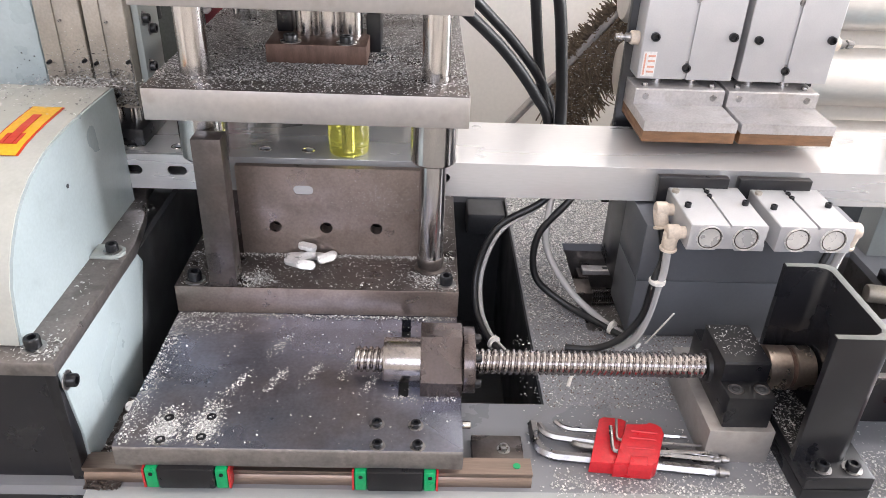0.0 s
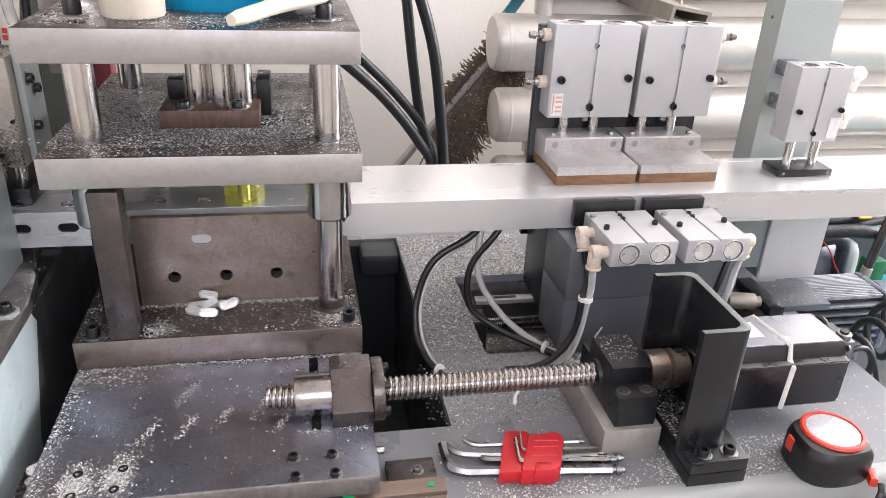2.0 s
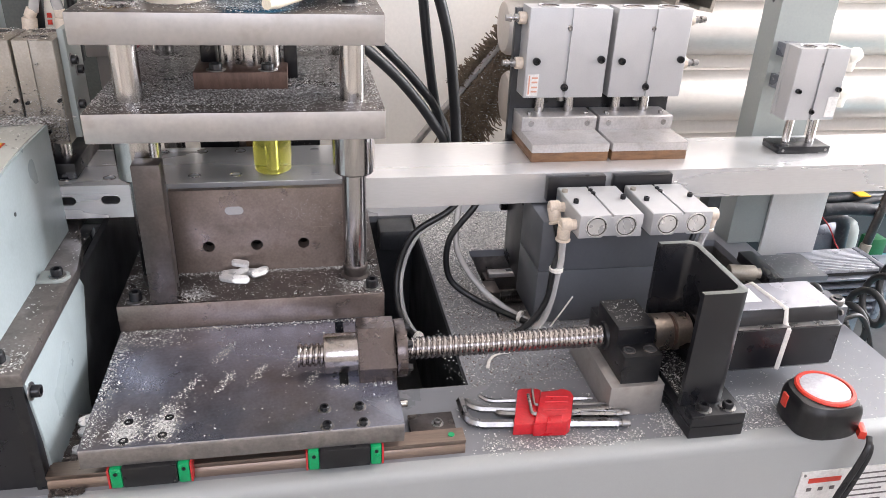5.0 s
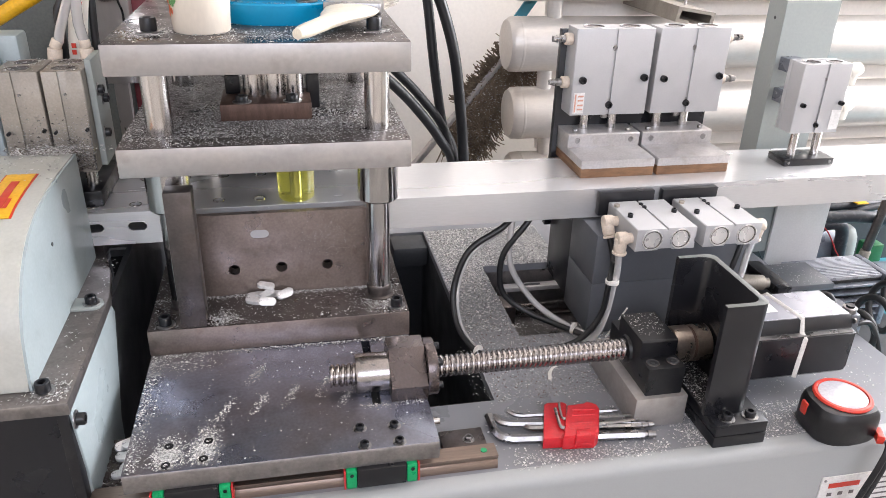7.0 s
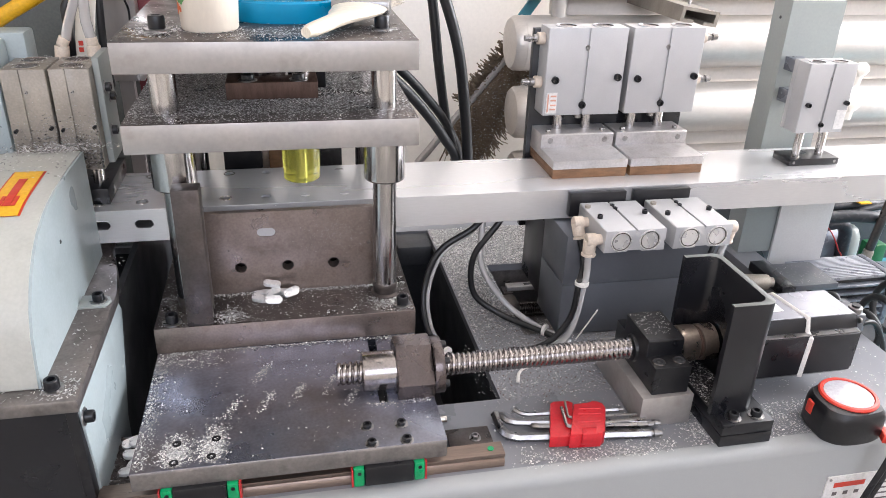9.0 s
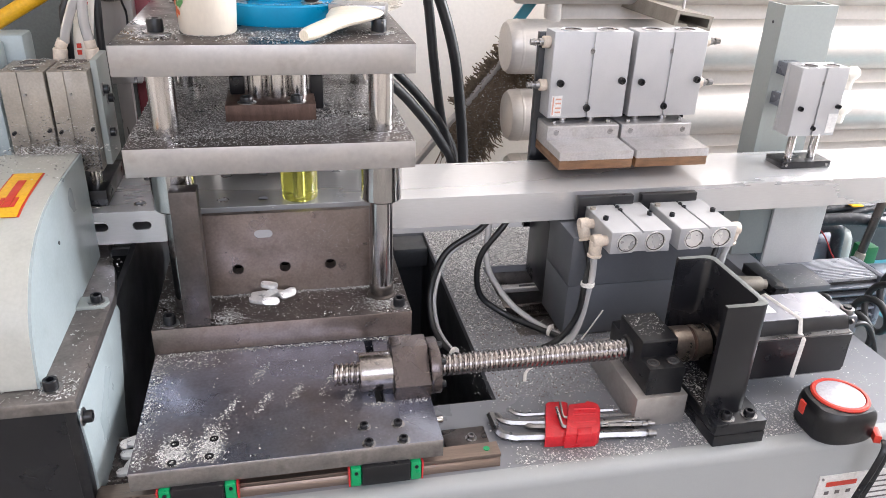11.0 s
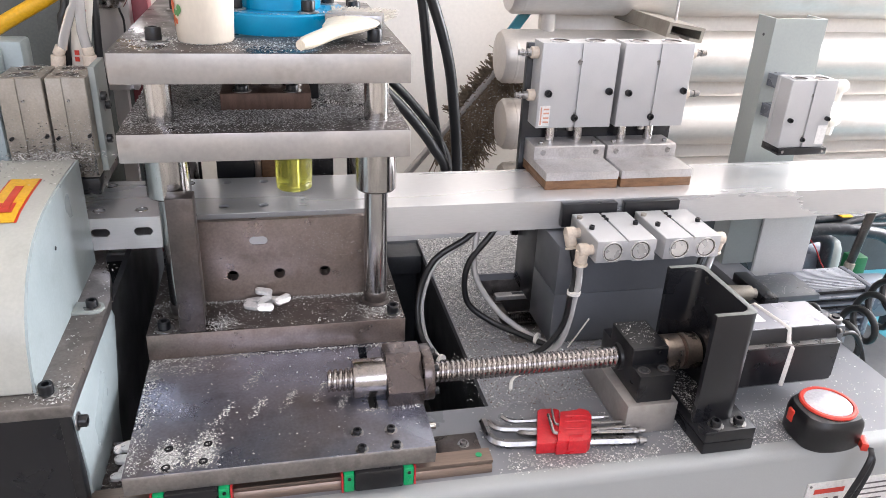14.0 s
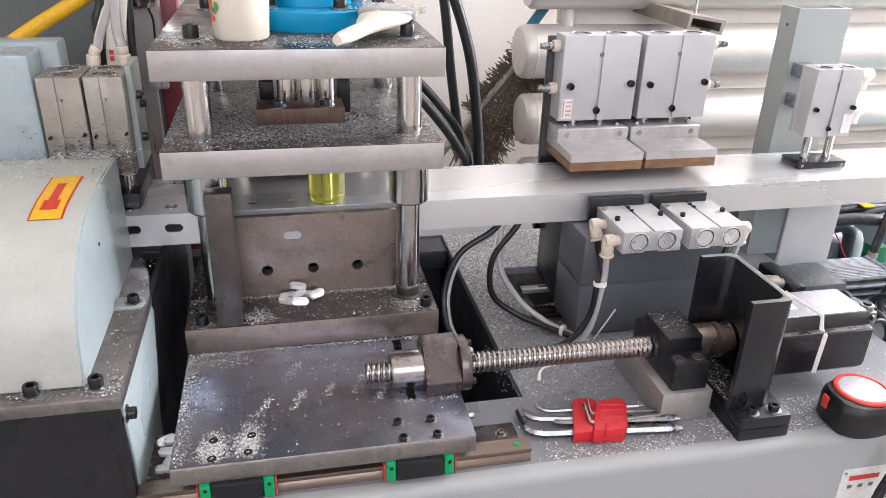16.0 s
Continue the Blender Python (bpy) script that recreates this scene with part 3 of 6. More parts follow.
# ---------------- linear rail, slide plate ----------------
def build_slide():
    rail = thing("linear_rail", (-0.13, 0.015, TABLE_Z), "oily steel profile guide rail with two green-capped blocks", "linear rail")
    bm = B()
    prof = [(0.005, -0.05), (0.025, -0.05), (0.025, -0.043), (0.0225, -0.040), (0.025, -0.036), (0.025, -0.0325), (0.005, -0.0325), (0.005, -0.036), (0.0075, -0.040), (0.005, -0.043)]
    prism(bm, prof, "x", -0.345, 0.066, 0.0004)
    part("rail", bm, RAIL, rail)
    bm = B()
    cyl(bm, (0.052, 0.015, -0.0326), (0.052, 0.015, -0.0318), 0.0035, 20)
    part("hole_plug", bm, GREEN, rail, "green plastic hole plug")
    for x0 in (-0.286, -0.099):
        bm = B()
        bx(bm, x0 + 0.013, x0 + 0.064, -0.007, 0.037, -0.0445, -0.0203, 0.002)
        block = part("slide_block", bm, BLACK, rail, "black steel slide block")
        for a in (x0 + 0.0015, x0 + 0.064):
            bm = B()
            bx(bm, a, a + 0.0115, -0.006, 0.036, -0.045, -0.0215, 0.0022)
            cap = part("end_cap", bm, GREEN, block, "green plastic end cap")
            bm = B()
            xr = x0 - 0.0005 if a < x0 + 0.03 else a + 0.0117
            bx(bm, xr, xr + 0.0018, -0.0055, 0.0355, -0.0445, -0.022)
            part("seal", bm, REDSEAL, block, "red rubber end seal")
            screw(block, (a + 0.006, -0.0062, -0.027), (0, -1, 0), 0.002, 0.0008, BLACK, False)
    plate = thing("slide_plate", (-0.155, 0.3, -0.02), "thick milled steel slide plate strewn with chips", "steel plate")
    bm = B()
    # one plate with a through slot for the nut
    sheet = [(-0.31, -0.061, 0.0, 0.55), (-0.061, -0.051, 0.0, 0.071), (-0.051, 0.0, 0.0, 0.55), (-0.061, -0.051, 0.204, 0.55)]
    for x0, x1, y0, y1 in sheet:
        bx(bm, x0, x1, y0, y1, -0.02, 0.0)
    bmesh.ops.remove_doubles(bm, verts=bm.verts, dist=1e-6)
    part("plate", bm, PLATE, plate)
    bm = B()
    prism(bm, [(0.0, -0.0215), (-0.0012, -0.0208), (-0.0012, -0.0025), (0.0, -0.0004)], "x", -0.3095, -0.0005)
    part("edge_chamfer", bm, SAWTOP, plate)
    for x, y in ((-0.043, 0.032), (-0.079, 0.033), (-0.041, -0.002 + 0.008), (-0.077, 0.006)):
        screw(plate, (x, y, 0.0), (0, 0, 1), 0.0048, 0.0045)
    for x, y in ((-0.27, 0.036), (-0.232, 0.038), (-0.27, 0.008), (-0.235, 0.012)):
        screw(plate, (x, y, 0.0), (0, 0, 1), 0.0045, 0.002)
    bm = B()
    cyl(bm, (0.0, 0.045, -0.010), (0.009, 0.045, -0.010), 0.0038, 16, bev=0.0008)
    part("stop_pin", bm, CHROME, plate)
    lug = thing("rail_clamp_plate", (0.04, 0.05, TABLE_Z), "oily dark clamp plate bolted beside the rail", "clamp plate")
    bm = B()
    bx(bm, 0.012, 0.062, 0.028, 0.066, -0.05, -0.043, 0.001)
    part("plate", bm, OILY, lug)
    screw(lug, (0.043, 0.047, -0.043), (0, 0, 1), 0.0045, 0.005, KEYSTEEL)

    def on_plate(r):
        k = r.random()
        if k < 0.44:
            # two heaps round the screws, swept back to the right
            u = abs(r.gauss(0, 1))
            q = r.choice((-0.272, -0.236))
            return (q + r.gauss(0, 0.0062) + 0.0015 * u, 0.016 + r.gauss(0, 0.008) + (0.018 * u if q > -0.25 else 0.010 * u), 0.0)
        if k < 0.50:
            return (r.uniform(-0.282, -0.228), abs(r.gauss(0.018, 0.008)), 0.0)
        if k < 0.57:
            return (r.gauss(-0.275, 0.025), r.gauss(0.186, 0.011), 0.0)
        if k < 0.71:
            return (-0.31 + abs(r.gauss(0, 0.009)), r.uniform(0.0, 0.2), 0.0)
        if k < 0.83:
            x = r.uniform(-0.30, 0.0)
            return (x, 0.204 - abs(r.gauss(0, 0.0035)), 0.0)
        if k < 0.93:
            v = r.uniform(0, 1)
            q, s = r.choice(((-0.19, 0.075), (-0.155, 0.085), (-0.225, 0.07), (-0.12, 0.095), (-0.195, 0.130), (-0.095, 0.075)))
            return (q + 0.016 * v + r.gauss(0, 0.003), s + 0.035 * v + r.gauss(0, 0.003), 0.0)
        if k < 0.955:
            return (r.uniform(-0.075, -0.003), r.gauss(0.0695, 0.0028), 0.0)
        return (r.uniform(-0.305, -0.005), r.uniform(0.005, 0.2), 0.0)

    def clip(r):
        q = on_plate(r)
        return q if -0.309 < q[0] < -0.002 and 0.002 < q[1] < 0.205 else None
    scatter("swarf", 7600, clip, 0.00155, plate, "bright aluminium chips", seed=3, wide=(0.35, 0.85))


build_slide()


# ---------------- punch press ----------------
COLS = [(-0.272, 0.256), (-0.031, 0.256), (-0.272, 0.49), (-0.031, 0.49)]
PRESS_BACK = 0.55


def build_press():
    press = thing("punch_press", (-0.155, 0.38, 0.0), "steel die set press with four chromed guide columns", "press")
    bm = B()
    bx(bm, -0.311, 0.001, 0.206, PRESS_BACK, 0.0, 0.034, 0.0012)
    base = part("die_base", bm, DIE, press, "oily brown steel die base")
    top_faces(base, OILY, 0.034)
    bm = B()
    bx(bm, -0.311, 0.001, 0.206, 0.62, 0.333, 0.365, 0.0012)
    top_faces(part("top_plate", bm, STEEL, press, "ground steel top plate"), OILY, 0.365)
    for x, y in COLS:
        bm = B()
        cyl(bm, (x, y, 0.034), (x, y, 0.333), 0.0145, 40)
        col = part("guide_column", bm, CHROME, press, "polished guide column")
        # Darker collar over the lowest 18 mm of the column.
        bm = B()
        lathe(bm, (x, y, 0.034), [(0.0185, 0.0), (0.0185, 0.002), (0.0150, 0.004), (0.0150, 0.009), (0.0156, 0.010), (0.0156, 0.0165), (0.0146, 0.018)], "z", 40)
        part("column_root", bm, OILY, col, "dark root of the column")
        screw(press, (x, y + 0.016, 0.365), (0, 0, 1), 0.0088, 0.016)
    screw(press, (-0.275, 0.57, 0.365), (0, 0, 1), 0.0085, 0.013)
    screw(press, (-0.028, 0.57, 0.365), (0, 0, 1), 0.0085, 0.013)
    # stop post
    bm = B()
    bx(bm, -0.272, -0.242, 0.207, 0.232, 0.034, 0.206, 0.0012)
    part("stop_post", bm, OILY, press, "dark square steel stop post")
    for x, y in ((-0.291, 0.219), (-0.013, 0.222)):
        screw(press, (x, y, 0.034), (0, 0, 1), 0.0075, 0.012)
    # die face plate with three round holes and a slot
    bm = B()
    holes = {(k, 0): (x, 0.070, 0, 0.0072) for k, x in enumerate((-0.211, -0.1525, -0.0945))}
    sheet_with_holes(bm, [-0.251, -0.1815, -0.123, -0.043], [0.034, 0.092], holes, lambda u, v, w: (u, 0.281 + w, v), 0.018)
    part("die_face", bm, DIE, press, "brown oiled die face with three holes")
    bm = B()
    sheet_with_holes(bm, [-0.251, -0.200, -0.155, -0.043], [0.0921, 0.1455], {(1, 0): (-0.1765, 0.1175, 0.0055, 0.0058)}, lambda u, v, w: (u, 0.281 + w, v), 0.0085)
    # Added bright insert filling the slot, where the bar shows through.
    ins = B()
    oval = [(-0.1765 + math.copysign(0.0055, math.cos(a)) + 0.0056 * math.cos(a), 0.1175 + 0.0056 * math.sin(a)) for a in [2 * math.pi * (i + 0.5) / 24 for i in range(24)]]
    prism(ins, oval, "y", 0.2822, 0.2890)
    part("slot_insert", ins, ANOD, press, "bright aluminium insert in the slot")
    part("upper_die_face", bm, DIE, press, "brown oiled die face with a slot")
    bm = B()
    bx(bm, -0.25, -0.044, 0.345, 0.432, 0.034, 0.105, 0.001)
    part("die_block", bm, OILY, press)
    bm = B()
    bx(bm, -0.25, -0.044, 0.434, 0.47, 0.034, 0.128, 0.001)
    part("rear_guide", bm, OILY, press)

    for x0, x1, z1, mt, lb in ((-0.236, -0.182, 0.200, BLACK, "black rear stop block"), (-0.172, -0.152, 0.190, BAKE, "rusty brown rear block"), (-0.1815, -0.1725, 0.195, DIE, ""), (-0.1515, -0.066, 0.203, BLACK, "black rear stop block")):
        bm = B()
        bx(bm, x0, x1, 0.482, 0.535, 0.034, z1, 0.0015)
        part("rear_block", bm, mt, press, lb)
    scatter("swarf", 500, lambda r: (r.uniform(-0.150, -0.068), 0.4815, r.uniform(0.12, 0.202)), 0.0016, press, "chips sticking to the rear blocks", seed=41)
    scatter("swarf", 420, lambda r: (r.gauss(-0.088, 0.022), 0.2806, r.gauss(0.112, 0.014)), 0.0011, press, "fine chips sticking to the die face", seed=42)

    def on_base(r):
        k = r.random()
        x, y = r.uniform(-0.309, -0.002), r.uniform(0.208, 0.28)
        if k < 0.25:
            y = 0.28 - abs(r.gauss(0, 0.005))
        elif k < 0.36:
            x, y = r.gauss(-0.225, 0.010), r.gauss(0.222, 0.010)
        elif k < 0.45:
            x, y = r.uniform(-0.25, -0.04), 0.272 + abs(r.gauss(0, 0.003)) * -1 + 0.007
        elif k < 0.6:
            x, y = r.gauss(-0.03, 0.015), r.gauss(0.235, 0.012)
        elif k < 0.7:
            x, y = r.uniform(-0.309, -0.28), r.uniform(0.21, 0.4)
        elif k < 0.8:
            x, y = r.uniform(-0.04, -0.002), r.uniform(0.21, 0.5)
        return (x, y, 0.034) if -0.310 < x < 0 and 0.207 < y < 0.54 and not (-0.253 < x < -0.041 and y > 0.2805) else None
    scatter("swarf", 4200, on_base, 0.0019, press, "bright aluminium chips", seed=5)

    def on_top(r):
        x, y = r.uniform(-0.309, -0.002), r.uniform(0.208, 0.5)
        k = r.random()
        if k < 0.25:
            x, y = r.gauss(-0.275, 0.012), r.gauss(0.27, 0.02)
        elif k < 0.35:
            a, d = r.uniform(0, 6.283), 0.014 + abs(r.gauss(0, 0.005))
            q = r.choice(COLS[:2])
            x, y = q[0] + d * math.cos(a), q[1] + 0.016 + d * math.sin(a)
        elif k < 0.62:
            x, y = r.gauss(-0.14, 0.04), r.gauss(0.25, 0.02)
        elif k < 0.70:
            a = r.uniform(0, 6.283)
            x, y = -0.218 + 0.033 * math.cos(a), 0.282 + 0.033 * math.sin(a)
        return (x, y, 0.365) if -0.31 < x < 0 and 0.207 < y else None
    scatter("swarf", 4600, on_top, 0.0016, press, "bright aluminium chips", seed=6, wide=(0.4, 0.9))
    # blue ram cylinder on top
    ram = thing("ram_cylinder", (-0.135, 0.385, 0.365), "bright blue painted hydraulic ram cylinder", "hydraulic cylinder")
    bm = B()
    lathe(bm, (-0.135, 0.385, 0.365), [(0.079, 0.0), (0.08, 0.002), (0.08, 0.022), (0.078, 0.024), (0.03, 0.0245)], "z", 64)
    part("flange", bm, BLUE, ram)
    bm = B()
    lathe(bm, (-0.135, 0.385, 0.365), [(0.05, 0.0246), (0.05, 0.30), (0.048, 0.305), (0.01, 0.306)], "z", 48)
    part("barrel", bm, BLUE, ram)
    for a in (-60, 20, 130, 215):
        screw(ram, (-0.135 + 0.064 * math.cos(radians(a)), 0.385 + 0.064 * math.sin(radians(a)), 0.3895), (0, 0, 1), 0.0085, 0.014)
    scatter("swarf", 260, lambda r: (-0.135 + 0.075 * math.cos(a), 0.385 + 0.075 * math.sin(a), 0.389) if (a := r.uniform(3.2, 6.2)) else None, 0.0024, ram, "bright aluminium chips", seed=8)


def build_upper_die():
    up = thing("upper_die_plate", (-0.155, 0.38, 0.225), "sliding ground steel upper die plate covered in chips", "die plate")
    bm = B()
    bx(bm, -0.312, 0.002, 0.206, 0.57, 0.225, 0.257, 0.0012)
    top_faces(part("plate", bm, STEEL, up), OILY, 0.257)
    for x, y in COLS:
        bm = B()
        lathe(bm, (x, y, 0), [(0.0152, 0.2252), (0.0152, 0.1715), (0.0232, 0.1695), (0.0248, 0.1715), (0.0250, 0.2248)], "z", 40)
        part("guide_bush", bm, CHROME, up, "polished guide bush")
        bm = B()
        lathe(bm, (x, y, 0), [(0.0152, 0.2572), (0.0165, 0.2576), (0.0185, 0.2572)], "z", 32)
        part("bush_ring", bm, OILY, up)
    bm = B()
    lathe(bm, (-0.128, 0.325, 0), [(0.0225, 0.2249), (0.0232, 0.20), (0.0235, 0.17), (0.0225, 0.1502), (0.0205, 0.1484), (0.006, 0.1484)], "z", 40)
    part("stripper", bm, URETHANE, up, "translucent yellow urethane stripper")
    bm = B()
    lathe(bm, (-0.128, 0.325, 0), [(0.0058, 0.2249), (0.0058, 0.150)], "z", 24)
    lathe(bm, (-0.128, 0.415, 0), [(0.0058, 0.2249), (0.0058, 0.150)], "z", 24)
    part("punch", bm, CHROME, up)
    bm = B()
    bx(bm, -0.15, -0.106, 0.395, 0.437, 0.165, 0.2249, 0.002)
    bx(bm, -0.235, -0.17, 0.45, 0.50, 0.17, 0.2249, 0.002)
    bx(bm, -0.075, -0.05, 0.44, 0.50, 0.18, 0.2249, 0.002)
    part("punch_holder", bm, OILY, up)
    bm = B()
    bx(bm, -0.210, -0.104, 0.300, 0.375, 0.257, 0.277, 0.001)
    blk = part("ram_block", bm, BROWN, up, "rusty brown ram block")
    for x in (-0.185, -0.126):
        screw(blk, (x, 0.312, 0.277), (0, 0, 1), 0.0075, 0.008)
    for x, r in ((-0.172, 0.012), (-0.148, 0.014), (-0.124, 0.0125)):
        bm = B()
        cyl(bm, (x, 0.345, 0.277), (x, 0.345, 0.345), r, 32)
        part("ram_rod", bm, CHROME, up, "polished ram rod")
    bm = B()
    bx(bm, -0.206, -0.188, 0.35, 0.372, 0.277, 0.300, 0.002)
    part("clamp_block", bm, BLACK, up)
    bm = B()
    bx(bm, -0.108, -0.092, 0.35, 0.40, 0.257, 0.300, 0.002)
    part("clamp_block", bm, BLACK, up)
    for x, y in ((-0.088, 0.315), (-0.09, 0.345), (-0.088, 0.37), (-0.245, 0.35)):
        # Thin disc, no opening; dark colour gives the shade inside the hole.
        bm = B()
        lathe(bm, (x, y, 0.2574), [(0.0065, 0), (0.0055, 0.0004), (0.001, 0.0004)], "z", 20)
        part("tapped_hole", bm, DARKPIT, up)

    def on_mid(r):
        x, y = r.uniform(-0.311, 0.001), r.uniform(0.207, 0.56)
        if y < 0.235 and r.random() < 0.65:
            return None
        if x > -0.08 and r.random() < 0.35:
            return None
        if -0.211 < x < -0.103 and 0.299 < y < 0.376:
            return None
        return (x, y, 0.257)
    scatter("swarf", 46000, on_mid, 0.00145, up, "dense bright aluminium chips", seed=7, wide=(0.45, 0.95))

    scatter("swarf", 5000, on_mid, 0.0022, up, "dark oily chips", OILY, seed=17)
    return up


build_press()
upper_die = build_upper_die()


# ---------------- workpiece bar ----------------
PITCH = 0.05
BAR_Z0, BAR_Z1, BAR_Y0, BAR_Y1 = 0.106, 0.148, 0.300, 0.432
HOLE_X = [-0.125 + PITCH * k for k in range(-14, 4)]


def build_bar():
    bar = thing("aluminium_bar", (0.4, 0.366, BAR_Z0), "bright extruded aluminium bar with rows of punched holes", "metal bar")
    us = [-0.95] + [x - PITCH / 2 for x in HOLE_X] + [HOLE_X[-1] + PITCH / 2, 2.2]
    bm = B()
    holes = {}
    for i in range(len(HOLE_X)):
        holes[i + 1, 0] = (HOLE_X[i], 0.325, 0, 0.0062)
        holes[i + 1, 1] = (HOLE_X[i], 0.415, 0, 0.0062)
    sheet_with_holes(bm, us, [BAR_Y0 + 0.0002, 0.366, BAR_Y1], holes, lambda u, v, w: (u, v, BAR_Z1 - w), 0.003, 20)
    part("top_wall", bm, ALU, bar)
    bm = B()
    for x in HOLE_X:
        for y in (0.325, 0.415):
            if x < -0.11:
                hoop(bm, (x, y, BAR_Z1 + 0.0002), "z", 0.0070, 0.0007, 18)
    tagged(part("hole_burr", bm, CHROME, bar, "bright burrs round the punched holes"), kind="stuff")
    # front wall: slots lie a quarter pitch off the holes
    fx = [-0.1715 + PITCH * k - 0.0 for k in range(-13, 5)]
    us2 = [-0.95] + [x - PITCH / 2 for x in fx] + [fx[-1] + PITCH / 2, 2.2]
    bm = B()
    sheet_with_holes(bm, us2, [BAR_Z0, BAR_Z1 - 0.0002], {(i + 1, 0): (fx[i], 0.129, 0.0055, 0.0055) for i in range(len(fx)) if fx[i] < -0.01}, lambda u, v, w: (u, BAR_Y0 + w, v), 0.003, 20)
    part("front_wall", bm, ALU, bar)
    bm = B()
    bx(bm, -0.95, 2.2, BAR_Y0 + 0.0002, BAR_Y1, BAR_Z0, BAR_Z0 + 0.003)
    part("bottom_wall", bm, ALU, bar)
    bm = B()
    bx(bm, -0.95, 2.2, BAR_Y1 - 0.003, BAR_Y1 + 0.0002, BAR_Z0 + 0.003, BAR_Z1 - 0.003)
    part("rear_wall", bm, ALU, bar)
    return bar


bar = build_bar()


def build_slugs():
    """The discs still to be punched out of the bar, one pair for each stroke."""
    made = []
    for k in range(1, 4):
        pair = []
        for y in (0.325, 0.415):
            bm = B()
            cyl(bm, (0, 0, -0.003), (0, 0, 0), 0.00615, 20)
            s = tagged(new("punch_slug", mesh_of("punch_slug", bm, ALU)), "small round aluminium disc still in the bar", "metal slug", "discs in the bar")
            s.location = (HOLE_X[14 + k], y, BAR_Z1)
            pair.append(s)
        made.append(pair)
    return made


slugs = build_slugs()


def oval_slug(m, group):
    bm = B()
    pts = [(0.0055 * (1 if math.cos(a) > 0 else -1) + 0.0054 * math.cos(a), 0.0054 * math.sin(a)) for a in [2 * math.pi * (i + 0.5) / 20 for i in range(20)]]
    prism(bm, pts, "z", 0.0, 0.0052, 0.0005)
    ob = tagged(new("oval_slug", mesh_of("oval_slug", bm, SLUGALU)), "bright oval aluminium punching slug", "metal slug", group)
    ob.matrix_basis = m
    return ob


first_slug = oval_slug(pose(-0.187, 0.271, 0.0344, 0, 0, 12), "oval slugs on the die base")
for m in (pose(-0.189, 0.257, 0.0350, 10, 0, -25), pose(-0.173, 0.262, 0.0400, 14, -8, 35), pose(-0.150, 0.271, 0.0350, 8, 0, 40), pose(-0.172, 0.246, 0.0400, 52, 0, -8),
          pose(-0.152, 0.258, 0.0420, 48, 0, 32), pose(-0.174, 0.271, 0.0475, 4, 6, -12), pose(-0.164, 0.2715, 0.0344, 0, 0, -5)):
    copy_thing(first_slug, m)
side_slug = oval_slug(pose(-0.325, 0.058, TABLE_Z + 0.0010, 0, 0, 4), "oval slugs beside the slide plate")
for m in (pose(-0.324, 0.080, TABLE_Z + 0.0055, 8, 0, -6), pose(-0.319, 0.094, TABLE_Z + 0.0110, 12, 0, 12), pose(-0.329, 0.100, TABLE_Z + 0.0065, 35, 0, 30), pose(-0.322, 0.070, TABLE_Z + 0.0010, 0, 0, 70)):
    copy_thing(side_slug, m)


# ---------------- ball screw drive ----------------
AX_Y, AX_Z = 0.106, 0.018


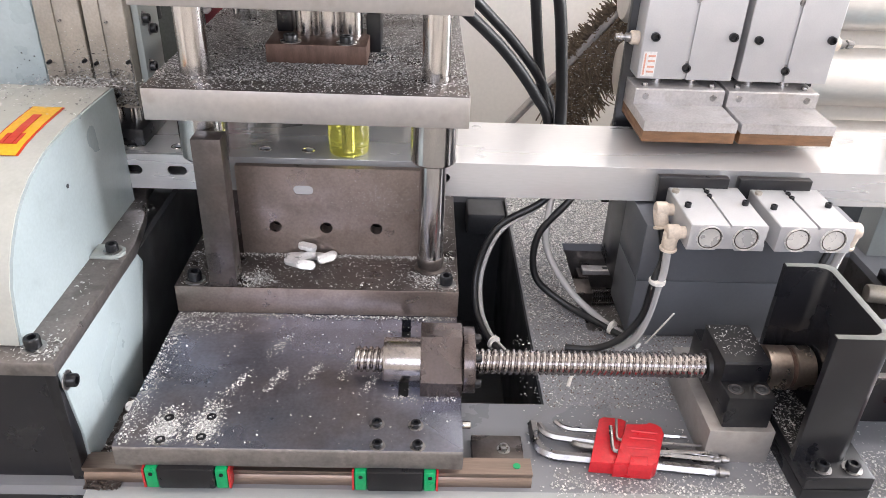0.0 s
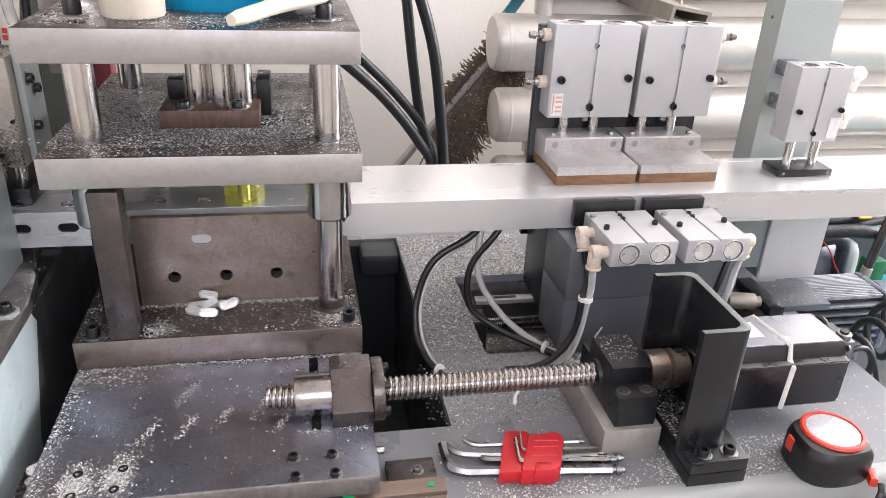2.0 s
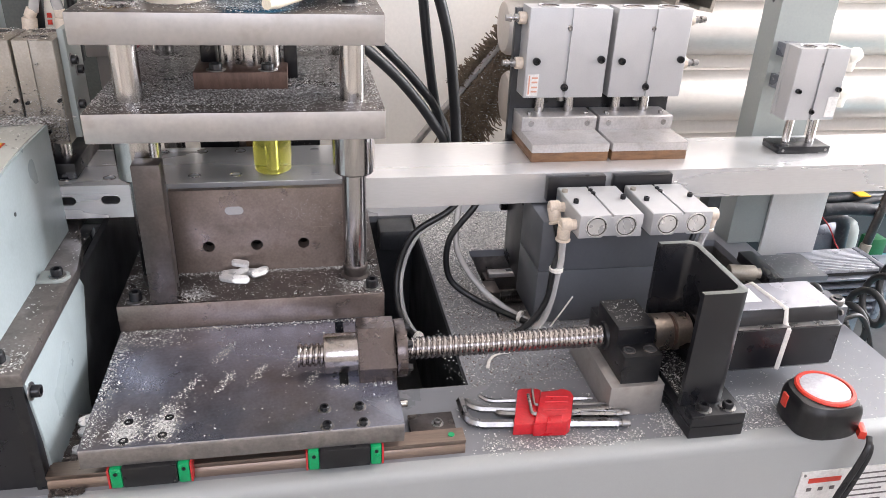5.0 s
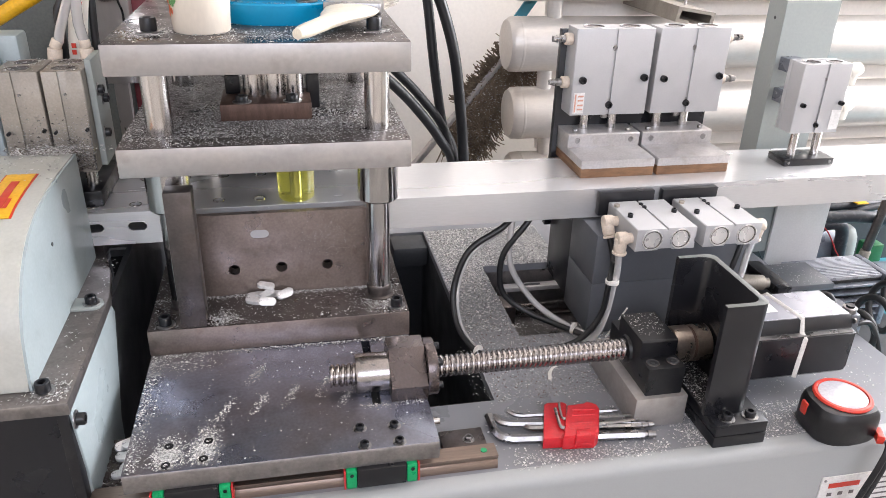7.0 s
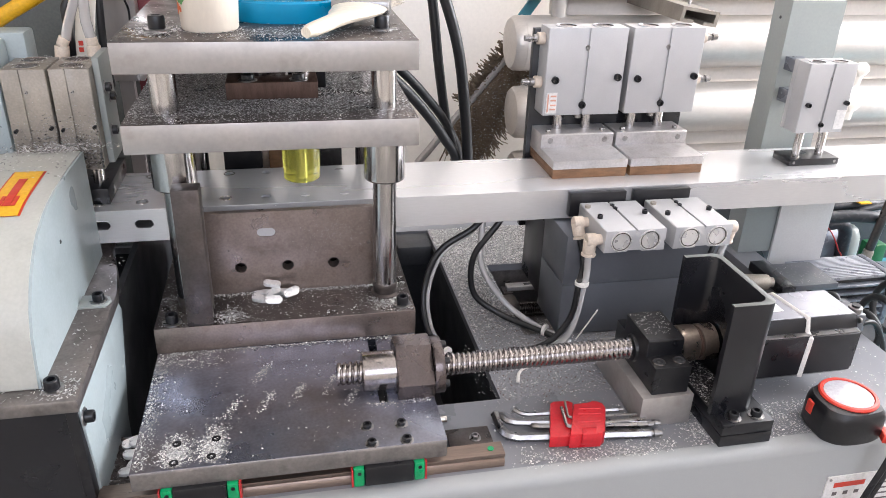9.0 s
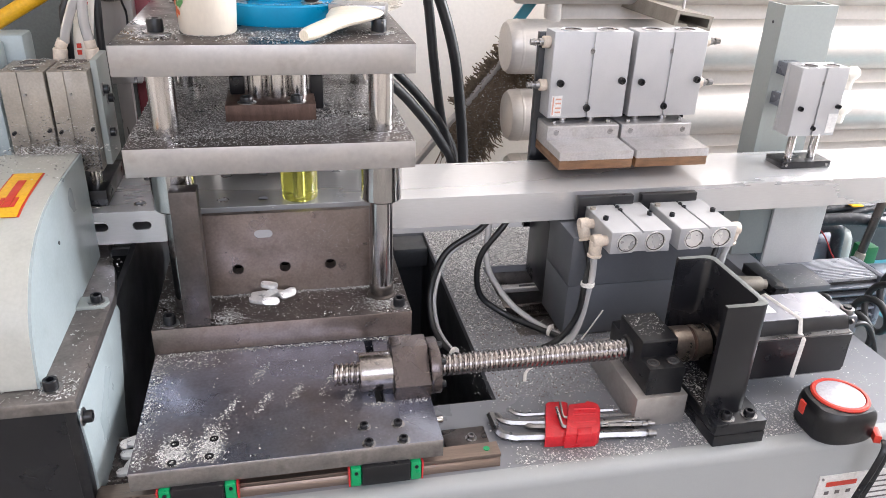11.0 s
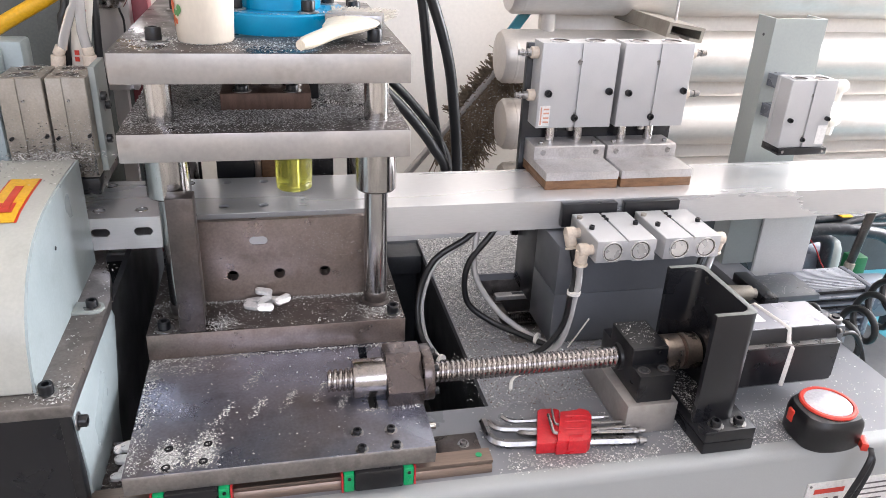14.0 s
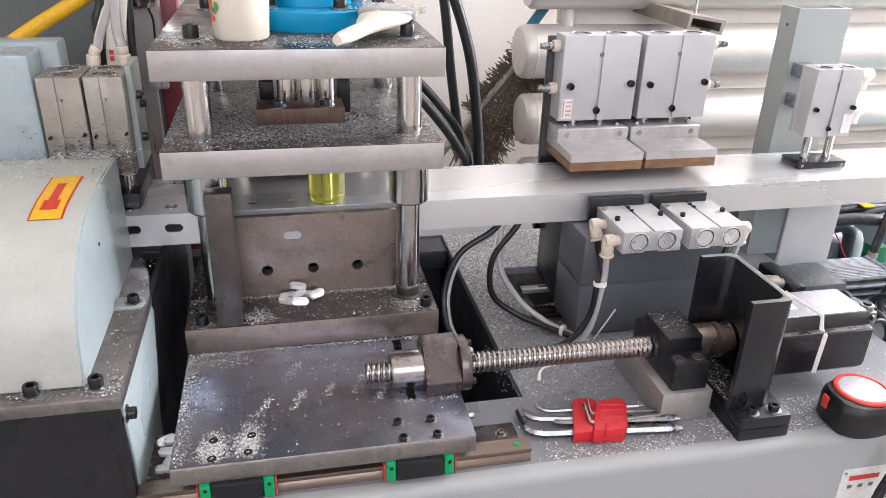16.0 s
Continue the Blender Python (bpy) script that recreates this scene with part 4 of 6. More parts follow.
def build_drive():
    nut = thing("ball_nut", (-0.02, AX_Y, 0.0), "gunmetal ball nut in a faceted housing on the slide plate", "ball nut")
    bm = B()
    lathe(bm, (0, AX_Y, AX_Z), [(0.0135, -0.077), (0.0215, -0.0765), (0.0225, -0.0745), (0.0225, -0.039)], "x", 40)
    part("nut_barrel", bm, SCREWSTEEL, nut, "oily ground steel nut barrel")
    bm = B()
    octo = [(AX_Y - 0.004, 0.0500), (AX_Y + 0.020, 0.0500), (AX_Y + 0.034, 0.034), (AX_Y + 0.034, -0.018), (AX_Y - 0.031, -0.018), (AX_Y - 0.0365, 0.0190)]
    prism(bm, octo, "x", -0.040, 0.001, 0.0012)
    part("nut_housing", bm, NUT, nut)
    bm = B()
    ring = [(AX_Y + 0.0345 * math.cos(radians(15 * k + 7)), max(0.0002, min(0.0485, AX_Z + 0.0345 * math.sin(radians(15 * k + 7))))) for k in range(24)]
    prism(bm, ring, "x", 0.0016, 0.0135, 0.0010)
    part("flange", bm, NUT, nut)
    for a in (20, 75, 135, 200, 255, 320):
        screw(nut, (0.0135, AX_Y + 0.025 * math.cos(radians(a)), AX_Z + 0.025 * math.sin(radians(a))), (1, 0, 0), 0.0042, 0.006, None, False)
    sc = thing("ball_screw", (0.08, AX_Y, AX_Z), "polished steel ball screw with rounded threads", "ball screw")
    bm = B()
    # helical thread: one profile swept round the axis
    lead, x0, x1, seg = 0.0062, -0.105, 0.252, 24
    rows = int((x1 - x0) / lead * 8)
    ring = []
    for i in range(rows + 1):
        row = []
        for k in range(seg):
            x = x0 + (x1 - x0) * i / rows
            ph = (x / lead + k / seg) % 1.0
            r = 0.0128 - 0.0022 * max(0.0, math.sin(2 * math.pi * ph)) ** 0.6
            a = 2 * math.pi * k / seg
            row.append(bm.verts.new((x, AX_Y + r * math.cos(a), AX_Z + r * math.sin(a))))
        ring.append(row)
    for a, b in zip(ring, ring[1:]):
        for k in range(seg):
            f = bm.faces.new((a[k], a[(k + 1) % seg], b[(k + 1) % seg], b[k]))
            f.smooth = True
    bm.faces.new(ring[0])
    bm.faces.new(ring[-1])
    bmesh.ops.recalc_face_normals(bm, faces=bm.faces)
    part("threaded_shaft", bm, SCREWSTEEL, sc)
    bm = B()
    cyl(bm, (0.297, AX_Y, AX_Z), (0.312, AX_Y, AX_Z), 0.0075, 24)
    cyl(bm, (0.2965, AX_Y, AX_Z), (0.301, AX_Y, AX_Z), 0.0125, 24)
    part("end_journal", bm, BLACK, sc)
    rise = thing("riser_block", (0.27, 0.1, TABLE_Z), "pale milled riser block under the screw bearing", "riser block")
    bm = B()
    bx(bm, 0.238, 0.302, 0.041, 0.172, TABLE_Z, -0.009, 0.001)
    part("block", bm, STEEL, rise)
    brg = thing("screw_bearing_block", (0.273, AX_Y, -0.009), "black oxide bearing block strewn with chips", "bearing block")
    bm = B()
    prof = [(0.047, -0.009), (0.156, -0.009), (0.156, 0.027), (0.134, 0.027), (0.134, 0.049), (0.074, 0.049), (0.072, 0.047), (0.072, 0.027), (0.047, 0.027)]
    prism(bm, prof, "x", 0.2505, 0.296, 0.0014)
    body = part("body", bm, BLACK, brg)
    for x in (0.261, 0.286):
        # Shallow disc whose dark colour paints the shade down the counterbore.
        bm = B()
        lathe(bm, (x, 0.0600, 0.0271), [(0.0066, 0.0003), (0.0056, 0.0005), (0.005, 0.0002), (0.0005, 0.0002)], "z", 20)
        part("counterbore", bm, DARKPIT, body)
        # Ring lighter than the black block, painting the lit edge of the counterbore.
        bm = B()
        hoop(bm, (x, 0.0600, 0.0272), "z", 0.0071, 0.0005, 24)
        part("counterbore_lit_rim", bm, OILY, body)
        screw(body, (x, 0.0600, 0.0265), (0, 0, 1), 0.0042, 0.001, BLACK, False)
    bm = B()
    lathe(bm, (0, AX_Y, AX_Z), [(0.0135, 0.2465), (0.016, 0.2468), (0.017, 0.2505)], "x", 28)
    part("seal_ring", bm, BLACK, body)
    scatter("swarf", 150, lambda r: (r.uniform(0.252, 0.295), r.uniform(0.082, 0.132), 0.0491), 0.0018, brg, "bright aluminium chips", seed=11)
    cp = thing("shaft_coupling", (0.335, AX_Y, AX_Z), "clamped bronze-grey shaft coupling", "coupling")
    bm = B()
    lathe(bm, (0, AX_Y, AX_Z), [(0.008, 0.304), (0.020, 0.3045), (0.0225, 0.306), (0.0225, 0.328), (0.021, 0.329)], "x", 36)
    part("hub", bm, ORANGEWIRE, cp)
    bm = B()
    lathe(bm, (0, AX_Y, AX_Z), [(0.0205, 0.3288), (0.0205, 0.333)], "x", 36)
    part("spider", bm, BROWN, cp, "brown flexible spider")
    bm = B()
    lathe(bm, (0, AX_Y, AX_Z), [(0.021, 0.3332), (0.0225, 0.334), (0.0225, 0.352), (0.01, 0.3525)], "x", 36)
    part("hub", bm, ORANGEWIRE, cp)
    # motor bracket: a cut piece of steel channel on two base plates
    br = thing("motor_bracket", (0.34, 0.075, TABLE_Z), "black painted steel channel bracket on stacked base plates", "motor bracket")
    for z0, z1, dx in ((TABLE_Z, -0.0355, 0.0), (-0.0352, -0.020, 0.0008)):
        bm = B()
        bx(bm, 0.314 + dx, 0.3785, -0.006 + dx, 0.150, z0, z1, 0.001)
        part("base_plate", bm, BLACKPAINT, br)
    bm = B()
    o = [(0.309, 0.014), (0.352, 0.014), (0.358, 0.016), (0.362, 0.021), (0.362, 0.131), (0.358, 0.136), (0.352, 0.138), (0.314, 0.138), (0.314, 0.131), (0.345, 0.131), (0.352, 0.127), (0.3545, 0.122), (0.3545, 0.030), (0.352, 0.025), (0.345, 0.021), (0.309, 0.021)]
    prism(bm, o, "z", -0.020, 0.1225, 0.0006)
    top_faces(part("channel", bm, BLACKPAINT, br), CABINET, 0.1225)
    for x in (0.333, 0.362):
        screw(br, (x, 0.0065, -0.020), (0, 0, 1), 0.0062, 0.0075)
    scatter("swarf", 700, lambda r: (r.uniform(0.316, 0.353), r.uniform(0.022, 0.13), -0.02), 0.0022, br, "bright aluminium chips", seed=12)
    mo = thing("servo_motor", (0.435, AX_Y, -0.022), "black square servo motor with a white cable tie", "motor")
    y0, y1, z0, z1 = 0.065, 0.148, -0.022, 0.056
    prof = [(0.072, z0), (0.141, z0), (y1, -0.015), (y1, 0.048), (0.140, z1), (0.080, z1), (0.0785, 0.0545), (0.0745, 0.0435), (0.0740, 0.0405), (0.0662, 0.0388), (y0, 0.0375), (y0, -0.015)]
    bm = B()
    bx(bm, 0.3625, 0.3755, y0 - 0.001, y1 + 0.001, z0 - 0.001, 0.0575, 0.004)
    part("front_flange", bm, BLACK, mo)
    bm = B()
    prism(bm, prof, "x", 0.3765, 0.527, 0.0012)
    body = part("body", bm, BLACKPAINT, mo)
    # Sheet over the whole top; its pale colour paints the sheen there.
    bm = B()
    bx(bm, 0.378, 0.5262, 0.0805, 0.1395, z1 - 0.0002, z1 + 0.0007)
    top = part("top_label_sheen", bm, LABELSHEEN, body, "pale top label with the motor's sheen painted in")
    bm = B()
    bx(bm, 0.395, 0.44, 0.098, 0.128, z1 + 0.0008, z1 + 0.0010)
    part("print_field", bm, LABELW, top, "worn white print field")
    bm = B()
    bx(bm, 0.378, 0.5265, 0.0655, 0.0735, 0.0392, 0.0402)
    part("side_seam", bm, KEYSTEEL, body, "worn bright metal seam")
    bm = B()
    prism(bm, [(y * 0.94 + AX_Y * 0.06, z * 0.94 + 0.017 * 0.06) for y, z in prof], "x", 0.5271, 0.531, 0.001)
    part("rear_cover", bm, BLACK, mo)
    for y, z in ((0.0765, 0.048), (0.0765, -0.012), (0.138, 0.046)):
        screw(mo, (0.531, y, z), (1, 0, 0), 0.0035, 0.003, KEYSTEEL, False)
        screw(mo, (0.3765, y - 0.0015, z), (1, 0, 0), 0.0042, 0.004, KEYSTEEL, False)
    bm = B()
    w = 0.0012
    loop = [(0.4565, y0 - w, z0 + 0.004), (0.459, y0 - w, 0.037), (0.4585, 0.0735 - w, 0.0415), (0.459, 0.0785 - w, z1 + w), (0.45, 0.141, z1 + w), (0.447, y1 + w, 0.048), (0.445, y1 + w, z0 + 0.004)]
    tube(bm, loop, 0.0028, 6, 1, False, 0.35)
    part("cable_tie", bm, TIE, mo, "white nylon cable tie")
    bm = B()
    bx(bm, 0.5275, 0.552, 0.088, 0.132, 0.020, 0.048, 0.003)
    block = part("connector_block", bm, BLOCKGREY, mo, "grey cast connector block")
    bm = B()
    cyl(bm, (0.541, 0.098, 0.048), (0.541, 0.098, 0.055), 0.0085, 24, bev=0.001)
    part("gland", bm, KEYSTEEL, block, "bright cable gland")
    bm = B()
    cyl(bm, (0.541, 0.098, 0.055), (0.541, 0.098, 0.0575), 0.0052, 20)
    part("gland_cap", bm, BLACK, block)
    bm = B()
    tube(bm, [(0.541, 0.124, 0.040), (0.5405, 0.131, 0.049), (0.536, 0.138, 0.051), (0.530, 0.146, 0.041), (0.527, 0.152, 0.010), (0.525, 0.156, -0.0455)], 0.0036, 10)
    part("motor_lead", bm, RUBBER, mo, "black motor lead")


build_drive()


# ---------------- feed carriage ----------------
def elbow(parent, p, side, down, mat=FITTING):
    """A push-in elbow fitting: a stub out of the port, a body, a collar downwards."""
    p, s, d = Vector(p), Vector(side), Vector(down)
    bm = B()
    cyl(bm, p, p + s * 0.010, 0.0068, 18)
    cyl(bm, p + s * 0.006, p + s * 0.020, 0.0088, 18, bev=0.002)
    c = p + s * 0.014
    cyl(bm, c, c + d * 0.018, 0.0082, 18, bev=0.0015)
    cyl(bm, c + d * 0.018, c + d * 0.0215, 0.0095, 18, bev=0.001)
    part("elbow_fitting", bm, mat, parent, "yellowed white plastic elbow fitting")
    return c + d * 0.021


def silencer(parent, p, s):
    """A short threaded brass and plastic port fitting."""
    p, s = Vector(p), Vector(s)
    bm = B()
    cyl(bm, p, p + s * 0.011, 0.0085, 18, bev=0.0012)
    body = part("port_fitting", bm, FITTING, parent, "yellowed plastic port fitting")
    bm = B()
    cyl(bm, p + s * 0.011, p + s * 0.017, 0.0055, 16)
    cyl(bm, p + s * 0.017, p + s * 0.021, 0.003, 16)
    cyl(bm, p + s * 0.021, p + s * 0.024, 0.0052, 16)
    cyl(bm, p + s * 0.024, p + s * 0.029, 0.0042, 16)
    part("screw_tip", bm, KEYSTEEL, body)


def upright_cylinder(parent, x0, x1, y0, y1, z0, z1, mat, g=0.0022, cap=None, deep=False):
    """Twin-rod air cylinder standing upright: grooved body, two bore caps on top."""
    w = x1 - x0
    xc = (x0 + x1) / 2
    bm = B()
    prism(bm, [(x0 + 0.001, y0), (xc - g, y0), (xc - g, y0 + 0.003), (xc + g, y0 + 0.003), (xc + g, y0), (x1 - 0.001, y0), (x1, y0 + 0.001), (x1, y1), (x0, y1), (x0, y0 + 0.001)], "z", z0, z1, 0.0005)
    body = part("cylinder_body", bm, mat, parent)
    for k in (-1, 1):
        x = xc if deep else xc + k * w * 0.235
        bm = B()
        yc = (y0 + y1) / 2 + (k * (y1 - y0) * 0.25 if deep else 0)
        r = min(w * 0.39, (y1 - y0) * 0.2) if deep else min(w * 0.19, (y1 - y0) * 0.40)
        lathe(bm, (x, yc, z1), [(r * 1.06, -0.0005), (r * 1.04, 0.0006), (r * 0.93, 0.0007), (r * 0.9, -0.0), (r * 0.1, 0.0001)], "z", 32)
        part("bore_cap", bm, cap or NUT, body)
        bm = B()
        hoop(bm, (x, yc, z1 + 0.0004), "z", r * 1.02, r * 0.07)
        part("bore_rim", bm, mat, body)
    h = z1 - z0
    for x, z in ((x0 + w * 0.12, z0 + h * 0.42), (x1 - w * 0.08, z0 + h * 0.44)):
        screw(body, (x, y0, z), (0, -1, 0), w * 0.045, 0.006, None, False)
    screw(body, (xc, y0 + 0.003, z0 + h * 0.12), (0, -1, 0), w * 0.045, 0.007)
    screw(body, (xc, y0 + 0.003, z0 + h * 0.78), (0, -1, 0), w * 0.035, 0.003, KEYSTEEL, False)
    return body


CAR = (0.385, 0.34, TABLE_Z + 0.002)


def build_carriage():
    car = thing("feed_carriage", CAR, "grey steel feed carriage with twin-rod air clamps", "carriage")
    bm = B()
    bx(bm, 0.259, 0.485, 0.245, 0.336, TABLE_Z + 0.002, 0.030, 0.001)
    part("lower_block", bm, BLOCKGREY, car)
    bm = B()
    bx(bm, 0.259, 0.485, 0.245, 0.336, 0.0306, 0.1035, 0.001)
    part("upper_block", bm, BLOCKGREY, car)
    bm = B()
    bx(bm, 0.268, 0.48, 0.3365, 0.4465, TABLE_Z + 0.002, 0.10, 0.001)
    bx(bm, 0.258, 0.505, 0.447, 0.458, 0.03, 0.335, 0.001)
    part("back_plate", bm, BLACKPAINT, car, "black back plate")
    for x0, x1, lab in ((0.2670, 0.3840, True), (0.3925, 0.5025, False)):
        body = upright_cylinder(car, x0, x1, 0.410, 0.4465, 0.2190, 0.3415, ANOD)
        if lab:
            bm = B()
            bx(bm, x0 + 0.004, x0 + 0.020, 0.4094, 0.4099, 0.222, 0.252)
            s = part("sticker", bm, LABELW, body, "small worn white sticker")
            bm = B()
            bx(bm, x0 + 0.0055, x0 + 0.0075, 0.4090, 0.4093, 0.224, 0.250)
            part("print_bar", bm, FADEDINK, s)
            for z in (0.228, 0.234, 0.241, 0.247):
                bm = B()
                bx(bm, x0 + 0.010, x0 + 0.0185, 0.4090, 0.4093, z - 0.0012, z + 0.0012)
                part("print_bar", bm, FADEDINK, s)
            silencer(body, (x0, 0.428, 0.325), (-1, 0, 0))
            silencer(body, (x0, 0.428, 0.264), (-1, 0, 0))
        else:
            silencer(body, (x1, 0.428, 0.325), (1, 0, 0))
            silencer(body, (x1, 0.428, 0.264), (1, 0, 0))
    # lower cylinders lie on the block and push to the back
    for x0, x1 in ((0.2865, 0.368), (0.3805, 0.460)):
        xc, g, z0, z1, y0, y1 = (x0 + x1) / 2, 0.0016, 0.104, 0.134, 0.191, 0.284
        bm = B()
        prism(bm, [(x0, z0), (x0 + 0.030, z0), (x0 + 0.032, z0 + 0.002), (x1 - 0.032, z0 + 0.002), (x1 - 0.030, z0), (x1, z0), (x1, z0 + 0.008), (x1 - 0.001, z0 + 0.010), (x1 - 0.001, z0 + 0.014), (x1, z0 + 0.016), (x1, z1 - 0.001), (x1 - 0.001, z1), (xc + g, z1), (xc + g, z1 - 0.003), (xc - g, z1 - 0.003), (xc - g, z1), (x0 + 0.001, z1), (x0, z1 - 0.001)], "y", y0, y1, 0.0005)
        body = part("cylinder_body", bm, ANOD, car)
        for k in (-1, 1):
            bm = B()
            lathe(bm, (xc + k * 0.0192, y0, (z0 + z1) / 2), [(0.0138, 0.0004), (0.0138, -0.0018), (0.0128, -0.0019), (0.0121, -0.0003), (0.001, -0.0002)], "y", 36)
            cap = part("bore_cap", bm, SPUN, body, "spun aluminium bore cap")
            # Snap ring; its dark colour also stands for shade in the missing recess.
            bm = B()
            hoop(bm, (xc + k * 0.0192, y0 - 0.0008, (z0 + z1) / 2), "y", 0.0117, 0.0006)
            part("snap_ring_shade", bm, OILY, cap, "dark snap ring with the recess shade painted in")
        for x, y in ((x0 + 0.008, 0.232), (x1 - 0.008, 0.240)):
            screw(body, (x, y, z1), (0, 0, 1), 0.0036, 0.005, None, False)
        for y in (0.270, 0.260):
            screw(body, (xc, y, z1 - 0.003), (0, 0, 1), 0.003, 0.005, None, False)
        bm = B()
        cyl(bm, (x0 + 0.005, 0.268, z1), (x0 + 0.005, 0.268, z1 + 0.003), 0.004, 16)
        part("boss", bm, ANODD, body)
    # fittings and tubes
    a = elbow(car, (0.2865, 0.252, 0.120), (-1, 0, 0), (0.15, -0.35, -0.92))
    b = elbow(car, (0.2865, 0.205, 0.117), (-1, 0, 0), (0.0, 0.0, -1))
    c = elbow(car, (0.460, 0.215, 0.119), (1, 0, 0), (-0.15, 0.1, -1))
    bm = B()
    tube(bm, [a, a + Vector((0.004, -0.012, -0.03)), (0.264, 0.204, 0.055), (0.260, 0.205, 0.01), (0.240, 0.205, -0.024), (0.212, 0.21, -0.043), (0.18, 0.215, -0.046)], 0.0042)
    part("air_tube", bm, RUBBER, car, "black air tube")
    bm = B()
    tube(bm, [b, b + Vector((0.001, 0.0, -0.03)), (0.270, 0.203, 0.05), (0.266, 0.204, 0.01), (0.257, 0.205, -0.022), (0.240, 0.21, -0.044)], 0.0045)
    part("air_tube", bm, CLEARTUBE, car, "clear air tube")
    bm = B()
    tube(bm, [c, c + Vector((-0.003, 0.002, -0.025)), (0.462, 0.215, 0.045), (0.452, 0.215, 0.015), (0.44, 0.22, -0.02), (0.43, 0.22, -0.046)], 0.0045)
    part("air_tube", bm, CLEARTUBE, car, "clear air tube")
    bm = B()
    tube(bm, [(0.470, 0.235, 0.10), (0.455, 0.225, 0.06), (0.445, 0.225, 0.01), (0.44, 0.225, -0.046)], 0.0040)
    part("air_tube", bm, RUBBER, car, "black air tube")
    bm = B()
    cyl(bm, (0.268, 0.204, 0.054), (0.268, 0.204, 0.058), 0.0092, 14)
    part("tube_tie", bm, TIE, car, "white nylon tie")
    # long loops across the table
    loops = (
        ([(0.185, 0.34, 0.125), (0.151, 0.312, 0.096), (0.100, 0.305, 0.064), (0.078, 0.295, 0.013), (0.076, 0.268, -0.026), (0.086, 0.235, -0.041), (0.100, 0.210, -0.045), (0.112, 0.190, -0.0455)], 0.0044, RUBBER),
        ([(0.178, 0.335, 0.120), (0.150, 0.315, 0.090), (0.104, 0.307, 0.058), (0.084, 0.297, 0.008), (0.083, 0.270, -0.029), (0.092, 0.237, -0.0425), (0.106, 0.210, -0.046), (0.118, 0.190, -0.0465)], 0.0032, CLEARTUBE),
        ([(0.205, 0.33, 0.125), (0.183, 0.312, 0.098), (0.150, 0.310, 0.050), (0.152, 0.308, -0.006), (0.185, 0.295, -0.034), (0.222, 0.268, -0.043), (0.255, 0.235, -0.045)], 0.0044, RUBBER),
        ([(0.172, 0.335, 0.120), (0.161, 0.315, 0.086), (0.163, 0.311, 0.033), (0.192, 0.298, -0.015), (0.222, 0.275, -0.037), (0.250, 0.245, -0.044), (0.268, 0.22, -0.045)], 0.0044, CLEARTUBE))
    for pts, r, mt in loops:
        bm = B()
        tube(bm, pts, r)
        part("air_tube", bm, mt, car, "looped air tube")
    for p, d in (((0.096, 0.218, -0.043), (0.3, -0.4, 0)), ((0.242, 0.250, -0.041), (0.4, -0.4, 0.0))):
        p, d = Vector(p), Vector(d).normalized()
        bm = B()
        cyl(bm, p - d * 0.002, p + d * 0.002, 0.0085, 12)
        part("tube_tie", bm, TIE, car, "white nylon tie")
    bm = B()
    tube(bm, [(0.270, 0.205, -0.030), (0.281, 0.202, -0.008), (0.293, 0.200, 0.016)], 0.002, 6, 4, True, 0.5)
    part("tie_tail", bm, TIE, car, "white nylon tie tail")
    bm = B()
    tube(bm, [(0.235, 0.188, -0.0478), (0.212, 0.178, -0.0475), (0.192, 0.175, -0.0475), (0.180, 0.165, -0.0475), (0.173, 0.147, -0.0478)], 0.0022, 6, 4, True, 0.4)
    part("tie_tail", bm, TIE, car, "white nylon tie tail")
    # moving jaws
    jaws = []
    for x0, x1 in ((0.2655, 0.3755), (0.381, 0.4925)):
        bm = B()
        bx(bm, x0, x1, 0.341, 0.447, 0.148, 0.1615, 0.0008)
        pad = part("clamp_jaw", bm, BAKE, car, "brown bakelite clamp pad")
        bm = B()
        prism(bm, [(0.3405, 0.1617), (0.446, 0.1617), (0.446, 0.194), (0.400, 0.194), (0.3985, 0.1925), (0.3985, 0.1745), (0.3405, 0.1735)], "x", x0 - 0.0005, x1 + 0.0005, 0.0008)
        pl = part("jaw_plate", bm, PADALU, pad, "worn aluminium jaw plate")
        w = x1 - x0
        for k in (0.12, 0.88):
            screw(pl, (x0 + w * k, 0.3985, 0.1845), (0, -1, 0), 0.0042, 0.0006, KEYSTEEL, False)
            screw(pl, (x0 + w * k, 0.412, 0.194), (0, 0, 1), 0.0038, 0.004, KEYSTEEL, False)
        for k in (0.30, 0.70):
            bm = B()
            cyl(bm, (x0 + w * k, 0.431, 0.194), (x0 + w * k, 0.431, 0.245), 0.0072, 24)
            part("piston_rod", bm, CHROME, pad)
        bm = B()
        cyl(bm, (x0 + w * 0.58, 0.431, 0.209), (x0 + w * 0.58, 0.431, 0.2325), 0.005, 18)
        part("stop_bolt", bm, KEYSTEEL, pad)
        jaws.append(pad)
    side_jaws = []
    for x0, x1 in ((0.275, 0.355), (0.367, 0.450)):
        bm = B()
        bx(bm, x0, x1, 0.2885, 0.2992, 0.1125, 0.1462, 0.0008)
        j = part("side_jaw", bm, BLACKPAINT, car, "black side clamp pad")
        bm = B()
        for k in (0.3, 0.7):
            cyl(bm, (x0 + 0.008 + 0.08 * k, 0.27, 0.119), (x0 + 0.008 + 0.08 * k, 0.2885, 0.119), 0.005, 18)
        part("piston_rod", bm, CHROME, j)
        side_jaws.append(j)
    return car, jaws, side_jaws


carriage, jaws, side_jaws = build_carriage()


